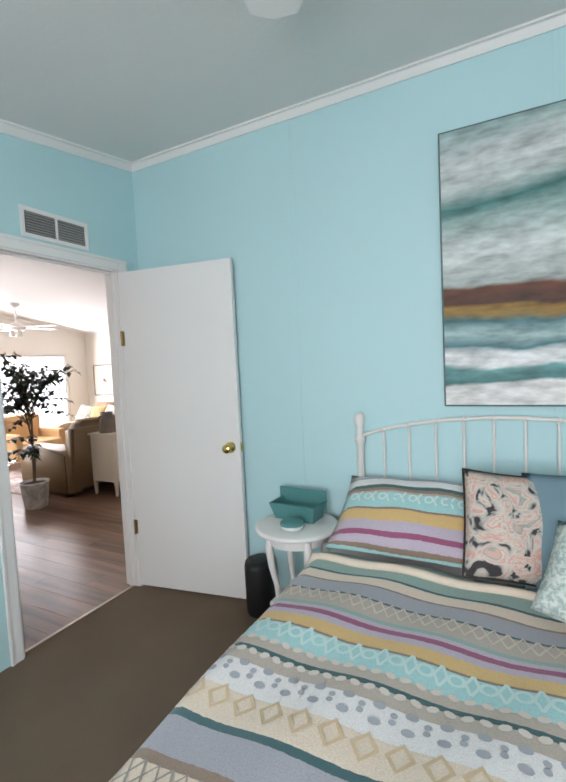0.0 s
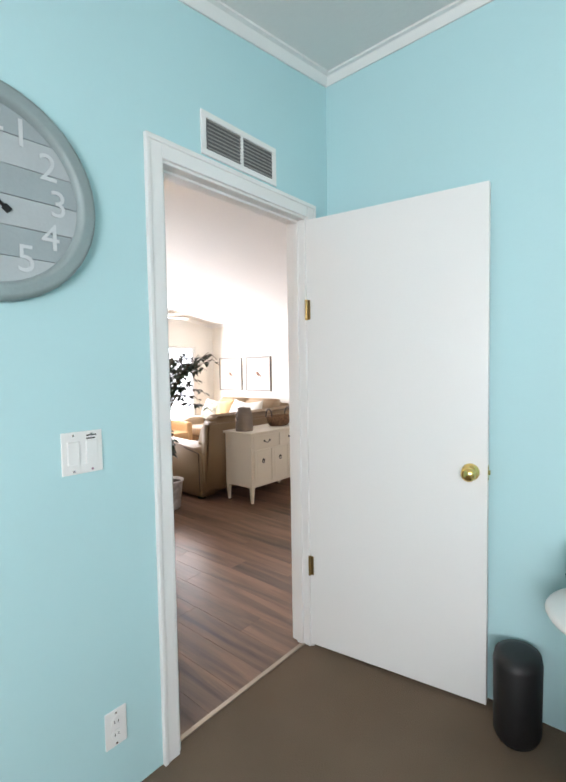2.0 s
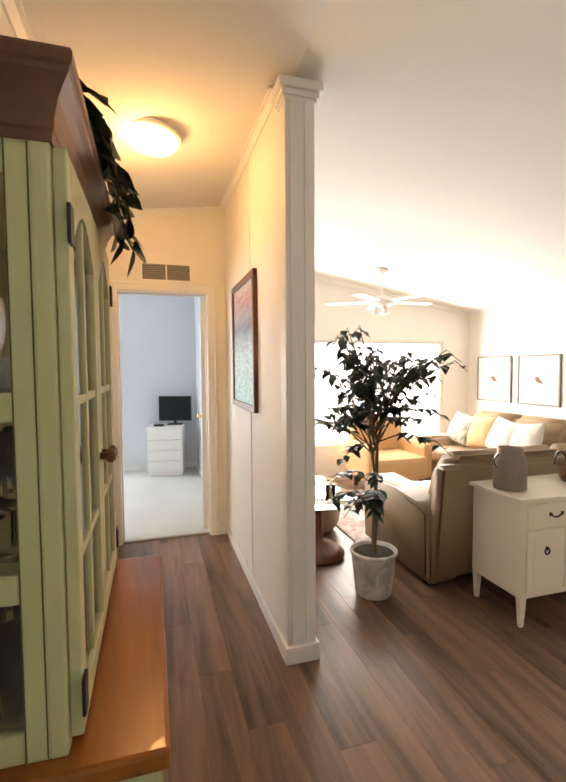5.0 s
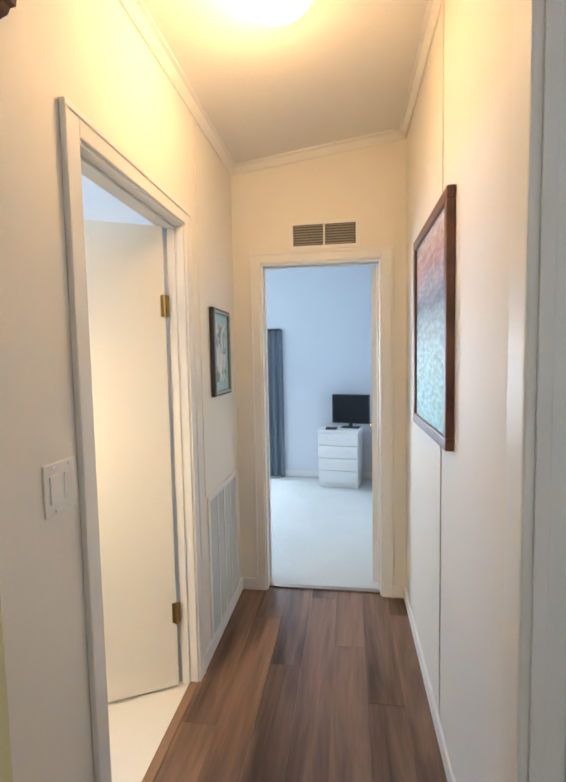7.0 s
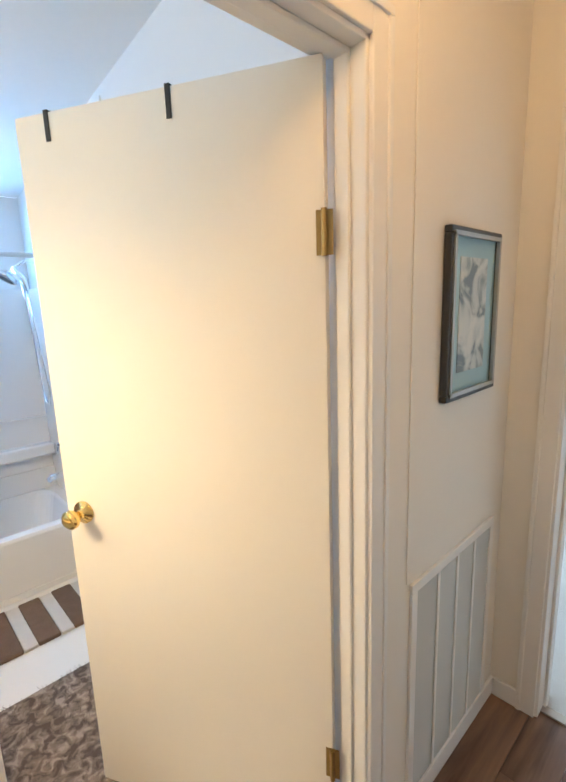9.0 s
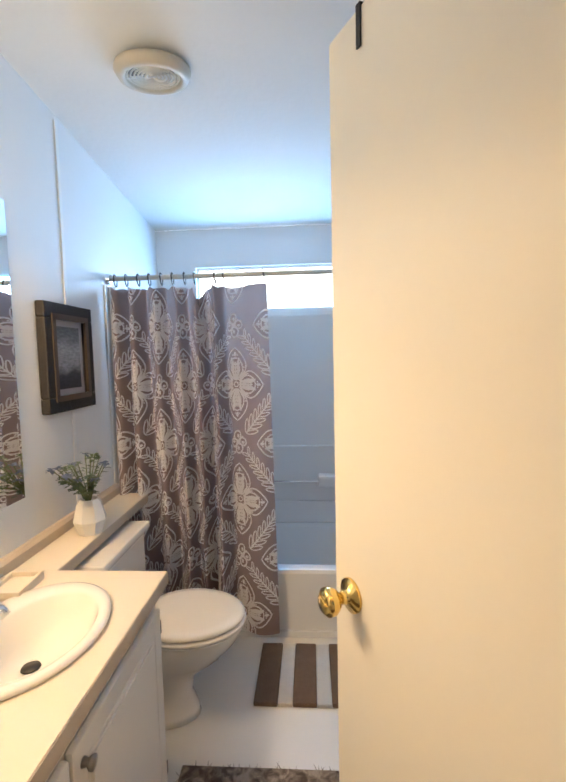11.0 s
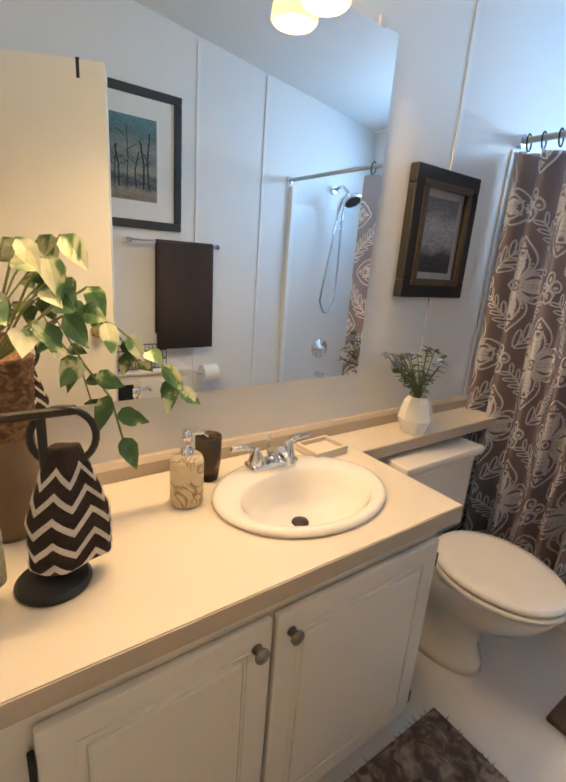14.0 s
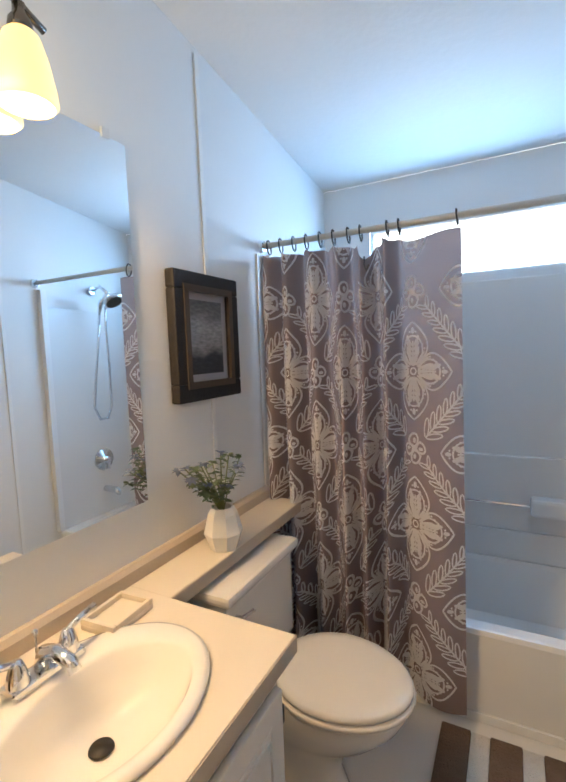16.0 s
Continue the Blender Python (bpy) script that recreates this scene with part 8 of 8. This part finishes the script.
def small_flower(u, v):
    for k in range(4):
        petal(u, v, math.pi / 2 * k, 0.048 if k % 2 else 0.040, 0.034, 0.0042, 0.008)
        blob(_bm, u + 0.028 * math.cos(math.pi / 2 * k), v + 0.030 * math.sin(math.pi / 2 * k), 0.011, 0.007, print_at, 8, math.pi / 2 * k)
        a = math.pi / 4 + math.pi / 2 * k
        blob(_bm, u + 0.036 * math.cos(a), v + 0.036 * math.sin(a), 0.006, 0.006, print_at)
    blob(_bm, u, v, 0.008, 0.008, print_at)
def sprig(u, v, s):
    """A feathery leaf branch that climbs away from the column beside it."""
    dx, dy = s * 0.085, -0.095
    stroke([(u - dx, v - dy), (u, v), (u + dx, v + dy)], 0.0036)
    base = math.atan2(dy, dx)
    for k in range(7):
        t = k / 6
        bx, by = u - dx + 2 * dx * t * 0.92, v - dy + 2 * dy * t * 0.92
        l = 0.072 - 0.026 * t
        for q in (-1, 1):
            a = base + q * 0.62
            c, e = math.cos(a), math.sin(a)
            pts = []
            for i in range(13):
                f = 2 * math.pi * i / 12
                x, y = l * 0.5 * (1 - math.cos(f)), l * 0.13 * math.sin(f)
                pts.append((bx + x * c - y * e, by + x * e + y * c))
            ribbon(_bm, pts[:-1], 0.0058, print_at, True)
# half-drop repeat: medallions and small flowers in turn down each column, sprigs between the columns
PITCH, DROP = 0.272, 0.285
for _c in range(7):
    _u = CW + 0.075 - PITCH * _c
    for _k in range(8):
        _v = -0.10 + DROP * _k
        if (_k + _c) % 2:
            if -0.15 < _v < CH + 0.15:
                medallion(_u, _v)
        elif 0.03 < _v < CH - 0.03 and _u < CW - 0.03:
            small_flower(_u, _v)
        _w = _v + DROP / 2
        if 0.05 < _w < CH - 0.06 and _c:
            sprig(_u + PITCH / 2, _w, 1 if (_k + _c) % 2 else -1)
# nothing of the print beyond the hems
_bm.normal_update()
bmesh.ops.delete(_bm, geom=[f for f in _bm.faces if f.calc_area() < 1e-9], context="FACES")
part("medallion_print", _bm, see_through(surface("white_print", (0.88, 0.85, 0.85), 0.75, vary=0.05, grain=180), 0.42), _o, "white medallions, flowers and leaf sprigs")
for _k, _u in enumerate((0.03, 0.16, 0.30, 0.43, 0.57, 0.70, 0.84, 0.955, 1.19, 1.29, 1.53)):
    _p = curtain_at(_u, 0.0)
    _hook = part("ring_hook", tube(bmesh.new(), [(_p.x + 0.003 * math.sin(6.28 * k / 14), ROD_Y + 0.017 * math.cos(6.28 * k / 14) + 0.004, ROD_Z - 0.010 + 0.030 * math.sin(6.28 * k / 14)) for k in range(14)], 0.003, 6, True), DARK_METAL, _o, "dark wire hook")
_p = curtain_at(0.655 * CW, 0.0)
part("loose_hook", tube(bmesh.new(), [(_p.x, ROD_Y + 0.05, _p.z + 0.01), (_p.x, ROD_Y + 0.055, _p.z - 0.02), (_p.x - 0.008, ROD_Y + 0.055, _p.z - 0.04), (_p.x - 0.018, ROD_Y + 0.055, _p.z - 0.02)], 0.003, 6), DARK_METAL, _o, "dark hook hanging loose")

# window above the tub
window("window_4", "y", -3.92, -3.82, -2.54, -1.62, 1.74, 2.02, "narrow high white framed bathroom window", False, 0.014)

# ceiling extractor
_o = thing("exhaust_fan", "round white ceiling exhaust grille with rings", "exhaust fan", pose(-1.83, -2.51, roof(-2.51) - 0.001, -7.1))
part("collar", lathe(bmesh.new(), [(0.09, 0.0), (0.125, 0.0), (0.128, -0.012), (0.115, -0.034), (0.10, -0.038), (0.092, -0.03), (0.09, 0.0)], 40), surface("aged_white_plastic", (0.55, 0.48, 0.38), 0.5), _o, smooth=True)
part("well", lathe(bmesh.new(), [(0, -0.006), (0.091, -0.006), (0.091, -0.003), (0, -0.003)], 32), DUCT, _o, "dark fan well")
for _k in range(7):
    _r = 0.014 + 0.012 * _k
    part("grille_ring", tube(bmesh.new(), [(_r * math.cos(6.2832 * i / 28), _r * math.sin(6.2832 * i / 28), -0.026) for i in range(28)], 0.0032, 5, True), surface("aged_ring_plastic", (0.66, 0.60, 0.50), 0.5), _o)
for _k in range(4):
    _a = _k * math.pi / 2
    part("grille_spoke", tube(bmesh.new(), [(0.01 * math.cos(_a), 0.01 * math.sin(_a), -0.024), (0.093 * math.cos(_a), 0.093 * math.sin(_a), -0.024)], 0.003, 5), WHITE, _o)

# mats
RUG_B = surface("brown_tufted_rug", (0.16, 0.10, 0.065), 1.0, vary=0.3, scale=30, grain=160, bump=1.0)
RUG_W = surface("cream_tufted_rug", (0.66, 0.62, 0.56), 1.0, vary=0.1, scale=30, grain=160, bump=1.0)
_o = thing("bath_mat", "brown and cream striped tufted bath mat before the tub", "mat")
_x = -2.085
_k = 0
while _x > -2.82:
    _w = 0.10 if _k % 2 == 0 else 0.062
    part("stripe", boxes((_x - _w, _x, -3.04, -2.66, 0.0006, 0.022 if _k % 2 == 0 else 0.018), bevel=0.006), RUG_B if _k % 2 == 0 else RUG_W, _o)
    _x -= _w + 0.0005
    _k += 1
SHAG = mottled("taupe_shag", [(0.40, (0.10, 0.075, 0.06)), (0.56, (0.24, 0.19, 0.155)), (0.66, (0.36, 0.30, 0.25))], 26, 1.0)
_o = thing("shag_rug", "taupe shaggy bath rug before the vanity", "rug")
_bm = bmesh.new()
random.seed(31)
for _k in range(9000):
    _x, _y = random.uniform(-2.57, -1.88), random.uniform(-2.37, -1.56)
    _a, _l = random.uniform(0, 6.28), random.uniform(0.015, 0.035)
    _p = [(_x, _y, 0.006), (_x + 0.006 * math.sin(_a), _y - 0.006 * math.cos(_a), 0.006), (_x + _l * math.cos(_a), _y + _l * math.sin(_a), random.uniform(0.014, 0.024))]
    _bm.faces.new([_bm.verts.new(p) for p in _p])
tagged(part("pile", _bm, SHAG, _o), kind="stuff")
part("backing", boxes((-2.58, -1.87, -2.38, -1.55, 0.0006, 0.013), bevel=0.004), SHAG, _o)

# laminate planks, last
PW, PL = 0.152, 1.21
_meshes = {}
def plank(x0, x1, y0, y1):
    key = (round(x1 - x0, 3), round(y1 - y0, 3))
    if key not in _meshes:
        me = bpy.data.meshes.new("plank")
        bm = boxes((0, key[0] - 0.0012, 0, key[1] - 0.0012, -0.010, 0.0))
        bm.to_mesh(me)
        bm.free()
        me.materials.append(PLANK)
        _meshes[key] = me
    ob = new("plank", _meshes[key])
    ob.location, ob.parent = (x0, y0, 0), _floor
_floor = tagged(thing("floor_laminate", "brown wood-look laminate planks through hallway and living room", "floor"), kind="structure")
_y, _r = -1.075, 0
_offs = (0.0, 0.45, 0.83, 0.22, 0.66, 1.02, 0.35)
while _y < 3.49:
    _y1 = min(3.5, _y + PW)
    _x = -5.0
    _first = _offs[_r % 7] or PL
    while _x < -0.041:
        _x1 = min(-0.04, _x + (_first if _x == -5.0 else PL))
        plank(_x, _x1, _y, _y1)
        _x = _x1
    _y, _r = _y1, _r + 1
